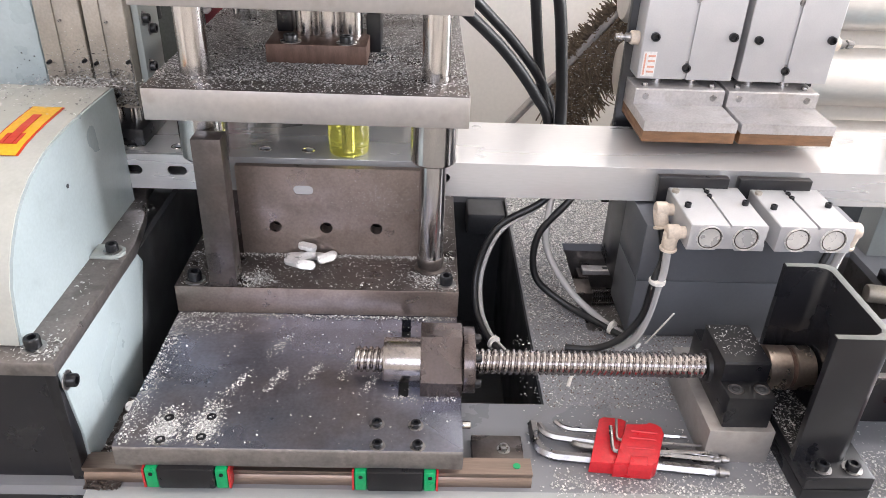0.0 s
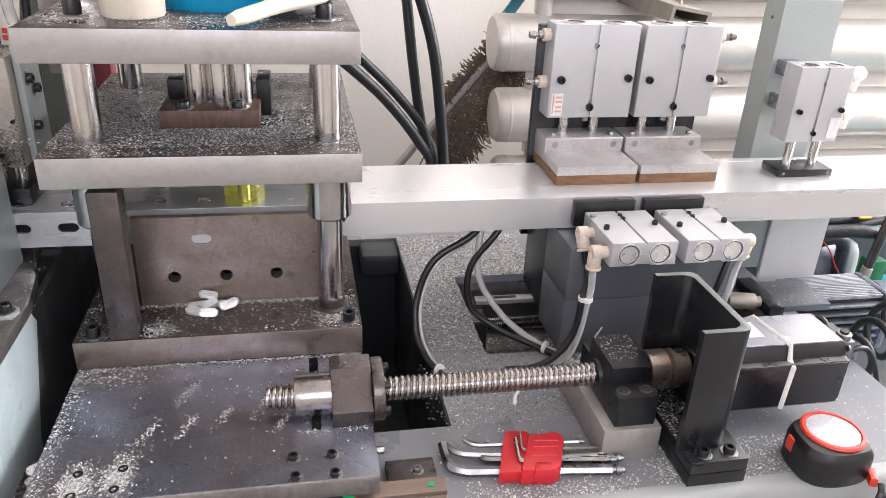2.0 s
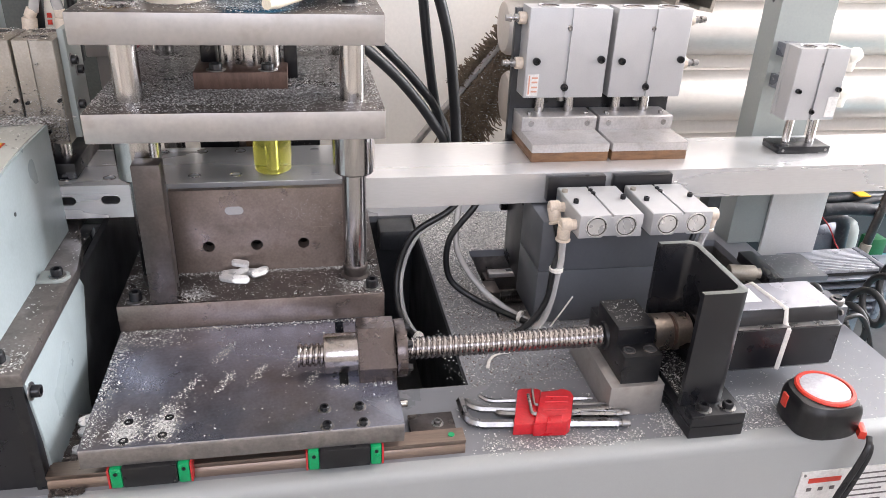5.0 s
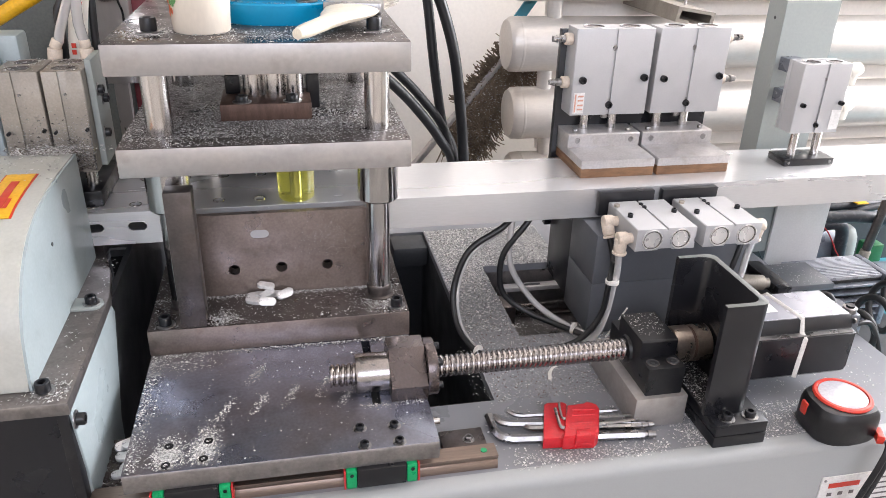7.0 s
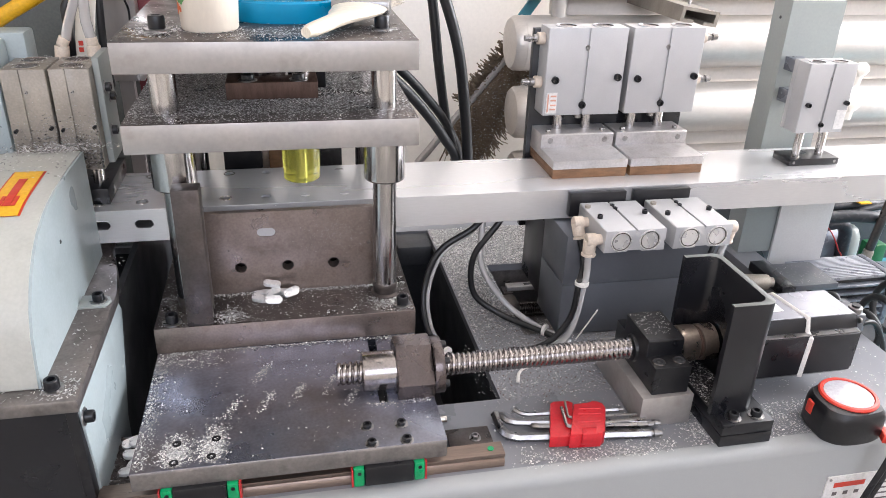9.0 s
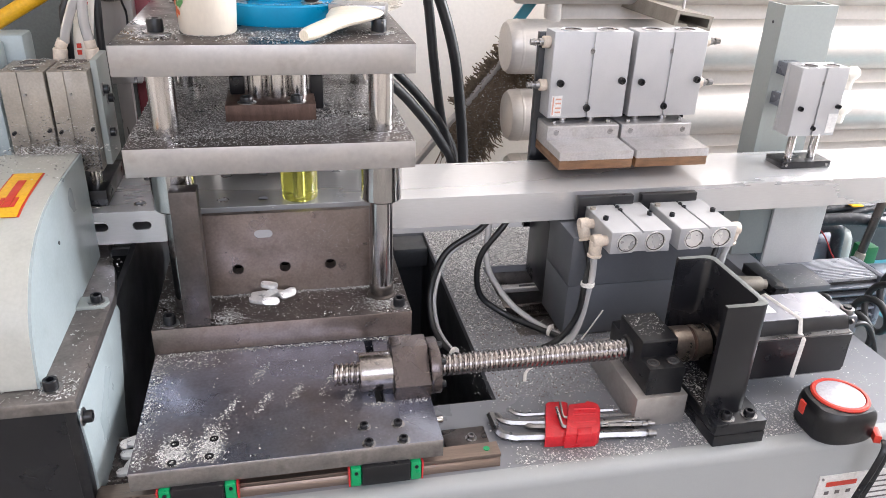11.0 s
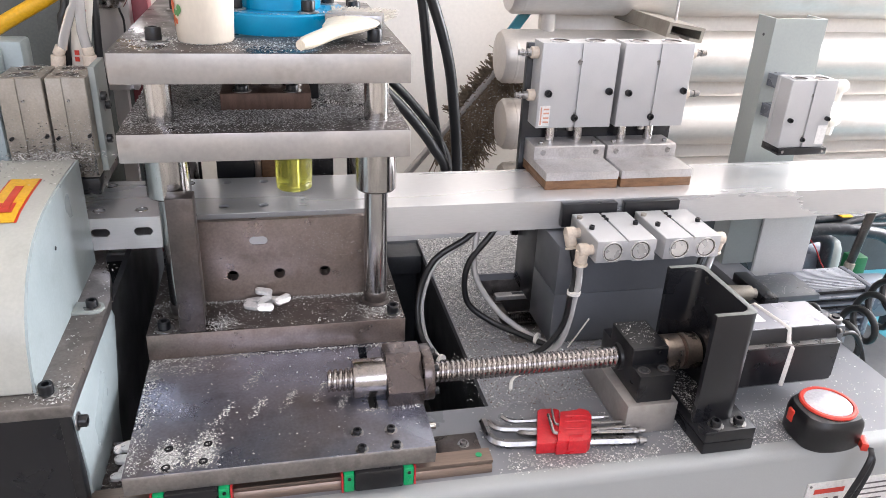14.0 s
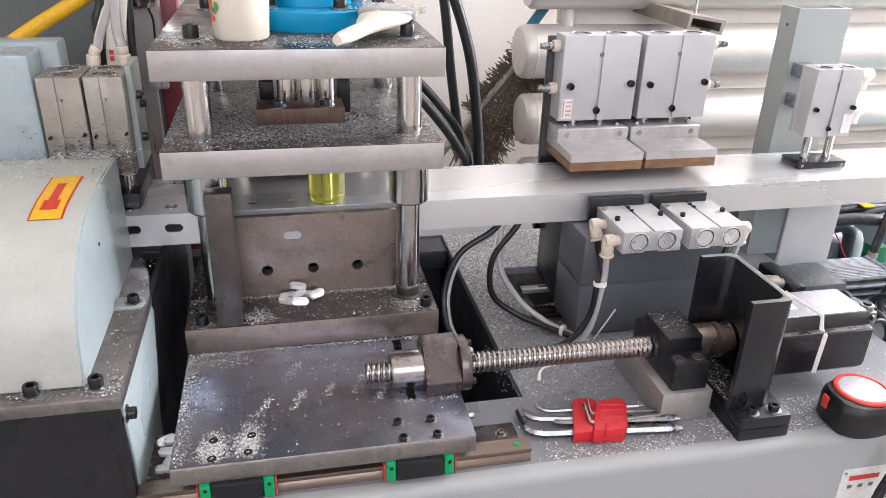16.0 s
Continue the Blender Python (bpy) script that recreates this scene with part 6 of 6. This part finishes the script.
        bx(bm, 0.708, 0.858, y - 0.0012, y + 0.0012, -0.077, -0.0685 - 0.0003 * abs(k - 7.5), 0.0004)
        part("cooling_fin", bm, FINLIT, mo, "cooling fin painted paler as lit from above")
    for k in range(6):
        z = -0.156 + 0.0145 * k
        bm = B()
        bx(bm, 0.708, 0.858, 0.366, 0.3785, z - 0.0018, z + 0.0018, 0.0006)
        part("cooling_fin", bm, MOTORGREY, mo, "dark side fin")
    bm = B()
    bx(bm, 0.8625, 0.876, 0.366, 0.460, -0.168, -0.070, 0.005)
    part("end_plate", bm, MOTORGREY, mo)
    bm = B()
    lathe(bm, (0, 0.415, -0.112), [(0.008, 0.951), (0.026, 0.948), (0.036, 0.940), (0.0405, 0.926), (0.041, 0.8765)], "x", 40)
    part("end_cover", bm, MOTORBLUE, mo, "blue-grey round end cover")
    bm = B()
    bx(bm, 0.72, 0.85, 0.38, 0.452, -0.29, -0.165, 0.003)
    part("foot", bm, MOTORGREY, mo)
    base = thing("slide_bracket", (0.65, 0.35, TABLE_Z), "dark steel bracket plates on the table edge", "bracket")
    bm = B()
    bx(bm, 0.621, 0.706, 0.312, 0.388, TABLE_Z + 0.0005, TABLE_Z + 0.010, 0.001)
    part("plate", bm, BLOCKGREY, base, "worn dark grey plate")
    bm = B()
    bx(bm, 0.596, 0.6205, 0.300, 0.392, TABLE_Z + 0.0005, TABLE_Z + 0.017, 0.001)
    part("bar", bm, BLACKPAINT, base, "black bar")
    bm = B()
    cyl(bm, (0.548, 0.335, TABLE_Z + 0.0125), (0.588, 0.327, TABLE_Z + 0.0125), 0.0122, 28, bev=0.002)
    cyl(bm, (0.588, 0.327, TABLE_Z + 0.0125), (0.5955, 0.3255, TABLE_Z + 0.0125), 0.008, 20)
    part("pipe_stub", bm, ANODD, base, "pale metal pipe stub")
    scatter("swarf", 160, lambda r: (r.uniform(0.624, 0.70), r.uniform(0.315, 0.385), TABLE_Z + 0.010), 0.002, base, "bright aluminium chips", seed=51)
    rest = thing("motor_shelf", (0.86, 0.45, -0.30), "dark steel shelf under the motor", "shelf")
    bm = B()
    bx(bm, 0.695, 1.1, 0.30, 0.62, -0.3, -0.29, 0.001)
    part("shelf_plate", bm, DARKPIT, rest)
    bm = B()
    cyl(bm, (0.88, 0.70, -0.16), (0.985, 0.70, -0.16), 0.066, 36, bev=0.01)
    cyl(bm, (0.985, 0.70, -0.16), (1.005, 0.70, -0.16), 0.04, 36, bev=0.006)
    solo("round_motor", bm, MOTORGREY, "blue-grey round motor body behind the post", "motor")
    bm = B()
    bx(bm, 0.80, 1.7, 0.84, 0.88, -0.6, -0.03, 0.004)
    solo("control_box", bm, DARKPIT, "dark control box behind the motors", "control box")
    bm = B()
    bx(bm, 1.092, 1.132, 0.665, 0.70, -0.29, -0.168, 0.004)
    solo("terminal_block", bm, PCBGREEN, "small green painted terminal block", "terminal block")
    for pts, r in (([(0.86, 0.70, -0.085), (0.95, 0.66, -0.068), (1.04, 0.65, -0.060), (1.14, 0.65, -0.066), (1.30, 0.66, -0.055)], 0.008),
                   ([(0.86, 0.69, -0.100), (0.95, 0.65, -0.084), (1.06, 0.64, -0.062), (1.16, 0.65, -0.045), (1.30, 0.66, -0.030)], 0.0075),
                   ([(0.86, 0.72, -0.062), (0.96, 0.68, -0.048), (1.08, 0.67, -0.038), (1.20, 0.67, -0.020), (1.35, 0.68, 0.0)], 0.009),
                   ([(0.90, 0.74, -0.115), (1.00, 0.69, -0.100), (1.10, 0.68, -0.096), (1.24, 0.69, -0.105)], 0.007),
                   ([(0.90, 0.66, -0.13), (0.925, 0.63, -0.096), (0.950, 0.62, -0.086), (0.970, 0.62, -0.100), (0.980, 0.625, -0.140), (0.988, 0.63, -0.20), (0.992, 0.635, -0.285)], 0.0130),
                   ([(0.90, 0.60, -0.062), (0.955, 0.59, -0.058), (1.005, 0.58, -0.060), (1.065, 0.58, -0.073), (1.108, 0.58, -0.105), (1.128, 0.58, -0.150), (1.138, 0.58, -0.205), (1.14, 0.58, -0.29)], 0.0125)):
        bm = B()
        tube(bm, pts, r, 14)
        solo("cable", bm, DUSTYHOSE, "bundled thick dusty black machine cable", "cable", "bundled cables")
    bm = B()
    tube(bm, [(0.90, 0.60, -0.075), (0.925, 0.60, -0.100), (0.948, 0.60, -0.135), (0.967, 0.60, -0.170), (0.978, 0.60, -0.285)], 0.0013, 8)
    solo("wire", bm, REDSEAL, "thin red wire hanging before the cables", "cable")
    bm = B()
    bx(bm, 1.000, 1.026, 0.63, 0.66, -0.0525, -0.0495, 0.001)
    solo("yellow_tag", bm, YELLOWC, "yellow tag lying on the cables", "tag")
    bm = B()
    lathe(bm, (1.03, 0.675, -0.29), [(0.027, 0.0), (0.027, 0.125), (0.025, 0.148), (0.018, 0.164), (0.008, 0.171)], "z", 32)
    solo("filter_bowl", bm, POSTGREY, "grey domed filter bowl among cables", "filter")
    rod = thing("upright_lever", (0.97, 0.56, -0.29), "upright dark steel lever with a tan lower sleeve", "lever")
    bm = B()
    cyl(bm, (0.985, 0.56, -0.120), (1.006, 0.56, 0.035), 0.0085, 20, bev=0.002)
    part("bar", bm, OILY, rod)
    bm = B()
    cyl(bm, (0.977, 0.56, -0.178), (0.985, 0.56, -0.1205), 0.0102, 20, bev=0.002)
    cyl(bm, (0.968, 0.56, -0.29), (0.977, 0.56, -0.179), 0.007, 16)
    part("sleeve", bm, ANODD, rod, "tan metal sleeve")
    bm = B()
    tube(bm, [(0.538, 0.121, 0.045), (0.552, 0.13, 0.04), (0.56, 0.15, 0.01), (0.60, 0.17, -0.035), (0.66, 0.18, -0.03), (0.70, 0.18, -0.10), (0.72, 0.17, -0.2)], 0.0038, 10)
    solo("motor_cable", bm, RUBBER, "black motor cable over the table edge", "cable")
    bm = B()
    pts = []
    for k in range(64):
        a = 2 * math.pi * k / 12
        u = k / 12
        pts.append((0.662 + 0.037 * u, 0.205 + 0.016 * u + 0.030 * math.cos(a), -0.066 + 0.0125 * u + 0.031 * math.sin(a)))
    tube(bm, pts, 0.0052, 10, 3)
    solo("coiled_cable", bm, RUBBER, "coiled black spiral cable beside the table", "cable")


build_background()


# ---------------- loose things ----------------
def build_cup():
    c = thing("plastic_cup", (-0.218, 0.282, 0.365), "white plastic cup with faded print on the press", "cup")
    bm = B()
    lathe(bm, (-0.218, 0.282, 0.365), [(0.029, 0.0002), (0.0302, 0.002), (0.035, 0.085), (0.036, 0.086), (0.034, 0.086), (0.0285, 0.004), (0.002, 0.003)], "z", 48)
    part("cup_wall", bm, CUPPL, c)
    rnd = random.Random(12)
    # a faded flower sprig: small petals and leaves on the wall
    for a, z, mt, n in ((206, 0.402, FLOWERINK, 5), (212, 0.418, LEAFINK, 4), (200, 0.424, FLOWERINK, 4), (216, 0.400, LEAFINK, 4), (209, 0.386, FLOWERINK, 3)):
        bm = B()
        for k in range(n):
            b0, zz = radians(a) + rnd.gauss(0, 0.09), z + rnd.gauss(0, 0.004)
            size = rnd.uniform(0.002, 0.0038)
            ring = []
            for i in range(9):
                u, v = size * math.cos(i * 0.698), 1.3 * size * math.sin(i * 0.698)
                h = zz + v
                r = 0.0300 + 0.0059 * (h - 0.365) / 0.085 + 0.0005 + 0.0001 * k
                ring.append(bm.verts.new((-0.218 + r * math.cos(b0 + u / r), 0.282 + r * math.sin(b0 + u / r), h)))
            bm.faces.new(ring)
        bmesh.ops.recalc_face_normals(bm, faces=bm.faces)
        part("print_patch", bm, mt, c, "faded flower print")


def build_brush():
    b = thing("paint_brush", (-0.07, 0.25, 0.367), "paint brush with a pale wooden handle lying on the press", "brush")
    bm = B()
    p0, p1 = Vector((-0.118, 0.198, 0.375)), Vector((-0.058, 0.278, 0.384))
    head = Vector((0.26, 0.96, 0.05)).normalized()
    across = Vector((0.96, -0.26, 0))
    rows = [(p0.lerp(p1, k / 8), w) for k, w in enumerate((0.006, 0.0105, 0.0120, 0.0122, 0.0125, 0.0145, 0.0195, 0.0265, 0.0305))]
    rows += [(p1 + head * 0.008, 0.031), (p1 + head * 0.016, 0.032)]
    rings = []
    for i, (q, w) in enumerate(rows):
        t = min(1, max(0, (i - 4) / 4))
        s = (Vector((0.8, -0.6, 0)) * (1 - t) + across * t).normalized()
        h = min(w, 0.0078) * 0.9
        rings.append([bm.verts.new(q + s * w * math.cos(2 * math.pi * k / 16) + Vector((0, 0, h * math.sin(2 * math.pi * k / 16)))) for k in range(16)])
    for a, c in zip(rings, rings[1:]):
        for k in range(16):
            f = bm.faces.new((a[k], a[(k + 1) % 16], c[(k + 1) % 16], c[k]))
            f.smooth = True
    bm.faces.new(rings[0])
    bm.faces.new(rings[-1])
    bmesh.ops.recalc_face_normals(bm, faces=bm.faces)
    part("handle", bm, WOOD, b)
    m = Matrix.Translation(p1 + head * 0.029) @ Matrix.Rotation(math.atan2(head.y, head.x), 4, "Z")
    bm = B()
    bx(bm, -0.014, 0.016, -0.033, 0.033, -0.0075, 0.0075, 0.002)
    bmesh.ops.transform(bm, matrix=m, verts=bm.verts)
    part("ferrule", bm, KEYSTEEL, b)
    bm = B()
    rnd = random.Random(2)
    for k in range(520):
        y = rnd.uniform(-0.032, 0.032)
        z = rnd.uniform(-0.004, 0.005)
        v = [(0.014, y, z), (0.040, y * 1.1 + rnd.gauss(0, 0.001), z), (0.060 + rnd.uniform(-0.006, 0.006), y * 1.25 + rnd.gauss(0, 0.003), z * 1.3)]
        tube(bm, v, 0.0007, 3, 1, False)
    bmesh.ops.transform(bm, matrix=m, verts=bm.verts)
    tagged(part("bristle", bm, BRISTLE, b), kind="stuff")


def hex_key(parent, a, b, r, hook, label=""):
    """An L-shaped key lying from a to b; hook: the vector of its short arm at a."""
    bm = B()
    h, a, b = Vector(hook), Vector(a), Vector(b)
    n, d = h.normalized(), (b - a).normalized()
    c = min(2.6 * r, h.length * 0.6)
    path = [a + h] + spline([a + n * c * 1.3, a + n * c * 0.4 + d * c * 0.3, a + d * c * 1.2], 5) + [b - d * 2.6 * r]
    tube(bm, path, r, 6, 1, False)
    tube(bm, [b - d * 2.6 * r, b - d * 1.7 * r], r * 0.62, 10, 1, False)
    for f in tube(bm, [b - d * 1.8 * r, b - d * 0.8 * r], r * 0.92, 10, 1, False).faces:
        f.smooth = False
    tube(bm, [b - d * 0.8 * r, b], r * 0.68, 10, 1, False)
    part("hex_key", bm, KEYSTEEL, parent, label)


def build_keys():
    k = thing("hex_key_set", (0.16, 0.04, TABLE_Z), "set of steel hex keys in a red plastic holder", "hex keys")
    z = TABLE_Z
    hex_key(k, (0.0765, 0.043, z + 0.0055), (0.257, 0.0215, z + 0.0060), 0.0052, (-0.001, 0.040, 0.002), "largest steel hex key")
    hex_key(k, (0.086, 0.0665, z + 0.0075), (0.2615, 0.0355, z + 0.0085), 0.0041, (-0.004, 0.014, 0.001))
    hex_key(k, (0.1155, 0.0525, z + 0.0082), (0.252, 0.0335, z + 0.0095), 0.0036, (-0.003, 0.009, -0.003))
    hex_key(k, (0.105, 0.0735, z + 0.0105), (0.227, 0.0625, z + 0.0120), 0.0026, (-0.007, 0.009, 0.002))
    hex_key(k, (0.1465, 0.0345, z + 0.0182), (0.245, 0.0415, z + 0.0135), 0.0020, (0.0035, 0.031, 0.004))
    hex_key(k, (0.1535, 0.0510, z + 0.0180), (0.243, 0.0485, z + 0.0140), 0.0015, (0.0045, 0.025, 0.004))
    bm = B()
    prism(bm, [(0.1230, 0.0245), (0.149, 0.0225), (0.170, 0.080), (0.166, 0.084), (0.148, 0.086), (0.143, 0.083)], "z", z + 0.0006, z + 0.0155, 0.0012)
    body = part("holder", bm, RED, k, "red plastic holder")
    bm = B()
    prism(bm, [(0.1440, 0.0185), (0.180, 0.0155), (0.186, 0.020), (0.202, 0.058), (0.2015, 0.0665), (0.197, 0.071), (0.191, 0.0735), (0.187, 0.071), (0.167, 0.0705)], "z", z + 0.0010, z + 0.0215, 0.0022)
    lid = part("clip_lid", bm, RED, body)
    bm = B()
    prism(bm, [(0.157, 0.0145), (0.173, 0.0132), (0.1775, 0.0250), (0.161, 0.0265)], "z", z + 0.008, z + 0.0228, 0.0008)
    part("latch", bm, RED, lid)
    for t in (0.36, 0.62, 0.80):
        bm = B()
        a, b = Vector((0.1485, 0.0185, z + 0.0216)).lerp(Vector((0.170, 0.0705, z + 0.0216)), t), Vector((0.184, 0.0180, z + 0.0216)).lerp(Vector((0.202, 0.0665, z + 0.0216)), t)
        tube(bm, [a + Vector((0.004, 0, 0)), b - Vector((0.004, 0, 0))], 0.0011, 6, 1, False)
        part("rib", bm, RED, lid)



def build_tape():
    t = thing("tape_measure", (0.468, 0.0, TABLE_Z), "black tape measure with an orange-red ring and white face", "tape measure")
    c = Vector((0.476, 0.007, TABLE_Z))
    o = [(-0.043, -0.008), (-0.041, -0.026), (-0.026, -0.040), (0.0, -0.044), (0.030, -0.040), (0.040, -0.030), (0.041, 0.0), (0.036, 0.024), (0.018, 0.039), (-0.010, 0.041), (-0.034, 0.030), (-0.042, 0.012)]
    pts = [(p.x * 0.885, p.y * 0.85) for p in spline([(x, y, 0) for x, y in o + o[:1]], 4)][:-1]
    bm = B()
    rings = []
    for sc, z in ((0.95, 0.0), (1.0, 0.004), (1.0, 0.030), (0.97, 0.036), (0.88, 0.0405), (0.60, 0.042)):
        rings.append([bm.verts.new((c.x + x * sc, c.y + y * sc, c.z + z)) for x, y in pts])
    for a, b in zip(rings, rings[1:]):
        for k in range(len(pts)):
            f = bm.faces.new((a[k], a[(k + 1) % len(pts)], b[(k + 1) % len(pts)], b[k]))
            f.smooth = True
    bm.faces.new(rings[0])
    bm.faces.new(rings[-1])
    bmesh.ops.recalc_face_normals(bm, faces=bm.faces)
    case = part("case", bm, TAPEBLACK, t, "black rubber case")
    bm = B()
    lathe(bm, (c.x + 0.005, c.y + 0.002, c.z), [(0.0322, 0.040), (0.0328, 0.0425), (0.0312, 0.0445), (0.0282, 0.0448), (0.0272, 0.043), (0.0272, 0.041)], "z", 48)
    part("ring", bm, TAPERED, t, "orange-red rubber ring")
    bm = B()
    lathe(bm, (c.x + 0.005, c.y + 0.002, c.z), [(0.0271, 0.0420), (0.0269, 0.0436), (0.022, 0.0446), (0.012, 0.045), (0.001, 0.0451)], "z", 48)
    part("face", bm, WHITEFACE, t, "glossy white face")
    bm = B()
    bx(bm, c.x - 0.0392, c.x - 0.034, c.y + 0.002, c.y + 0.013, c.z + 0.018, c.z + 0.035, 0.002)
    part("lock_button", bm, TAPERED, t, "orange-red lock button")
    bm = B()
    prism(bm, [(c.x + 0.026, c.y - 0.042), (c.x + 0.033, c.y - 0.045), (c.x + 0.041, c.y - 0.028), (c.x + 0.034, c.y - 0.025)], "z", c.z + 0.004, c.z + 0.015, 0.0015)
    part("end_hook", bm, TAPERED, t, "orange-red end piece")
    bm = B()
    tube(bm, [(c.x + 0.036, c.y - 0.046, c.z + 0.010), (c.x + 0.030, c.y - 0.055, c.z + 0.004), (c.x + 0.022, c.y - 0.058, c.z - 0.02), (c.x + 0.012, c.y - 0.057, c.z - 0.06), (c.x + 0.008, c.y - 0.056, c.z - 0.09)], 0.0034, 8, 6, True, 0.5)
    tube(bm, [(c.x + 0.036, c.y - 0.046, c.z + 0.008), (c.x + 0.034, c.y - 0.056, c.z - 0.002), (c.x + 0.028, c.y - 0.058, c.z - 0.03), (c.x + 0.014, c.y - 0.058, c.z - 0.085)], 0.0034, 8, 6, True, 0.5)
    part("wrist_strap", bm, BLACKPAINT, t, "black wrist strap")


build_cup()
build_brush()
build_keys()
build_tape()


def table_chips():
    def back(r):
        x, y = r.uniform(0.095, 0.30), r.uniform(0.27, 0.62)
        if 0.165 < x and 0.255 < y < 0.47:
            return None
        return (x, y, TABLE_Z) if r.random() < 0.10 + 3.6 * (y - 0.25) else None

    def middle(r):
        x, y = r.uniform(0.095, 0.30), r.uniform(0.115, 0.33)
        if 0.165 < x and 0.255 < y:
            return None
        return (x, y, TABLE_Z) if r.random() < 0.75 else None

    def front(r):
        k = r.random()
        if k < 0.22:
            x, y = r.gauss(0.305, 0.012), r.uniform(0.0, 0.12)
        elif k < 0.40:
            x, y = r.uniform(0.085, 0.27), r.gauss(0.008, 0.008)
        elif k < 0.6:
            x, y = r.uniform(0.38, 0.47), r.uniform(0.0, 0.06)
        else:
            x, y = r.uniform(0.07, 0.63), r.uniform(-0.003, 0.24)
        return (x, y, TABLE_Z) if 0.068 < x < 0.63 and -0.005 < y < 0.24 else None
    scatter("table_chips", 34000, back, 0.0021, None, "thick bed of aluminium chips on the table", seed=31, wide=(0.4, 0.9))
    scatter("table_chips", 5000, back, 0.0021, None, "dark oily chips between bright ones", OILY, seed=34)
    scatter("table_chips", 6500, middle, 0.0014, None, "fine aluminium chips on the table", seed=35, wide=(0.4, 0.9))
    scatter("table_chips", 4200, middle, 0.0013, None, "fine dark chips on the table", BROWN, seed=36, wide=(0.4, 0.9))
    scatter("table_chips", 5600, front, 0.0017, None, "sparse aluminium chips on the table", seed=32, wide=(0.4, 0.9))
    scatter("pit_chips", 4500, lambda r: (r.uniform(0.17, 0.6), r.uniform(0.26, 0.465), -0.13), 0.003, None, "aluminium chips in the feed pit", seed=33)


table_chips()


# ---------------- movement ----------------
UP, FEED, OPEN, LIFT = 0.0235, 0.05, 0.016, 0.039


def keyed(ob, home, axis, rows):
    """Slide a thing along an axis: rows of seconds and metres from its home."""
    a = Vector(axis)
    walk(ob, [(t, Matrix.Translation(Vector(home) + a * s)) for t, s in rows])


def motions():
    keyed(upper_die, (-0.155, 0.38, 0.225), (0, 0, 1), ((0, 0), (1.8, 0), (1.9, -0.0105), (2.0, -0.0145), (2.1, -0.0105), (2.2, 0.002), (2.3, 0.020), (2.42, UP), (3, UP), (4.85, UP), (5.05, 0), (7.02, 0), (7.1, -0.0085), (7.2, -0.015), (7.3, -0.0075), (7.4, 0.005), (7.5, 0.018), (7.62, UP), (8.5, UP), (10.0, UP), (10.2, 0), (12.17, 0), (12.3, -0.0145), (12.4, -0.0085), (12.5, 0.007), (12.6, 0.020), (12.72, UP), (14, UP), (15.12, UP), (15.34, 0), (16, 0)))
    keyed(carriage, CAR, (-1, 0, 0), ((0, FEED), (0.55, FEED), (0.95, 0), (3.37, 0), (3.78, FEED), (5.7, FEED), (6.1, 0), (8.6, 0), (8.92, FEED), (10.85, FEED), (11.22, 0), (13.68, 0), (14.1, FEED), (16, FEED)))
    rows = ((0, OPEN), (1.0, OPEN), (1.14, 0), (5.05, 0), (5.2, OPEN), (6.12, OPEN), (6.26, 0), (10.2, 0), (10.35, OPEN), (11.28, OPEN), (11.42, 0), (15.2, 0), (15.36, OPEN), (16, OPEN))
    at = Vector((0, 0, 0)) - Vector(CAR)
    for j in jaws:
        keyed(j, at, (0, 0, 1), rows)
    for j in side_jaws:
        keyed(j, at, (0, -1, 0), [(t, s * 0.55) for t, s in rows])
    lifts = ((0, 0), (2.38, 0), (2.52, LIFT), (3.8, LIFT), (3.95, 0), (7.56, 0), (7.7, LIFT), (8.86, LIFT), (8.98, 0), (12.68, 0), (12.82, LIFT), (14.12, LIFT), (14.26, 0), (16, 0))
    keyed(foot, -Vector((0.62, 0.37, 0.204)), (0, 0, 1), lifts)
    keyed(left_jaw, -Vector((-0.40, 0.34, 0.20)), (0, 0, 1), [(t, s * 0.59) for t, s in lifts])
    steps = ((0, 0), (3.37, 0), (3.78, FEED), (8.6, FEED), (8.92, 2 * FEED), (13.68, 2 * FEED), (14.1, 3 * FEED), (16, 3 * FEED))
    home = Vector((0.4, 0.366, BAR_Z0))
    keyed(bar, home, (-1, 0, 0), steps)
    # each pair rides in the bar until its stroke, then drops through the die
    for pair, t_hit, k in zip(slugs, (4.95, 10.1, 15.24), (1, 2, 3)):
        for s in pair:
            p = s.location.copy()
            rows = [(t, Matrix.Translation(p - Vector((d, 0, 0)))) for t, d in steps if t < t_hit - 0.2]
            end = p - Vector((k * FEED, 0, 0))
            rows += [(t_hit, Matrix.Translation(end)), (t_hit + 0.1, Matrix.Translation(end + Vector((0, 0, -0.035)))), (16, Matrix.Translation(end + Vector((0, 0, -0.035))))]
            walk(s, rows)


motions()
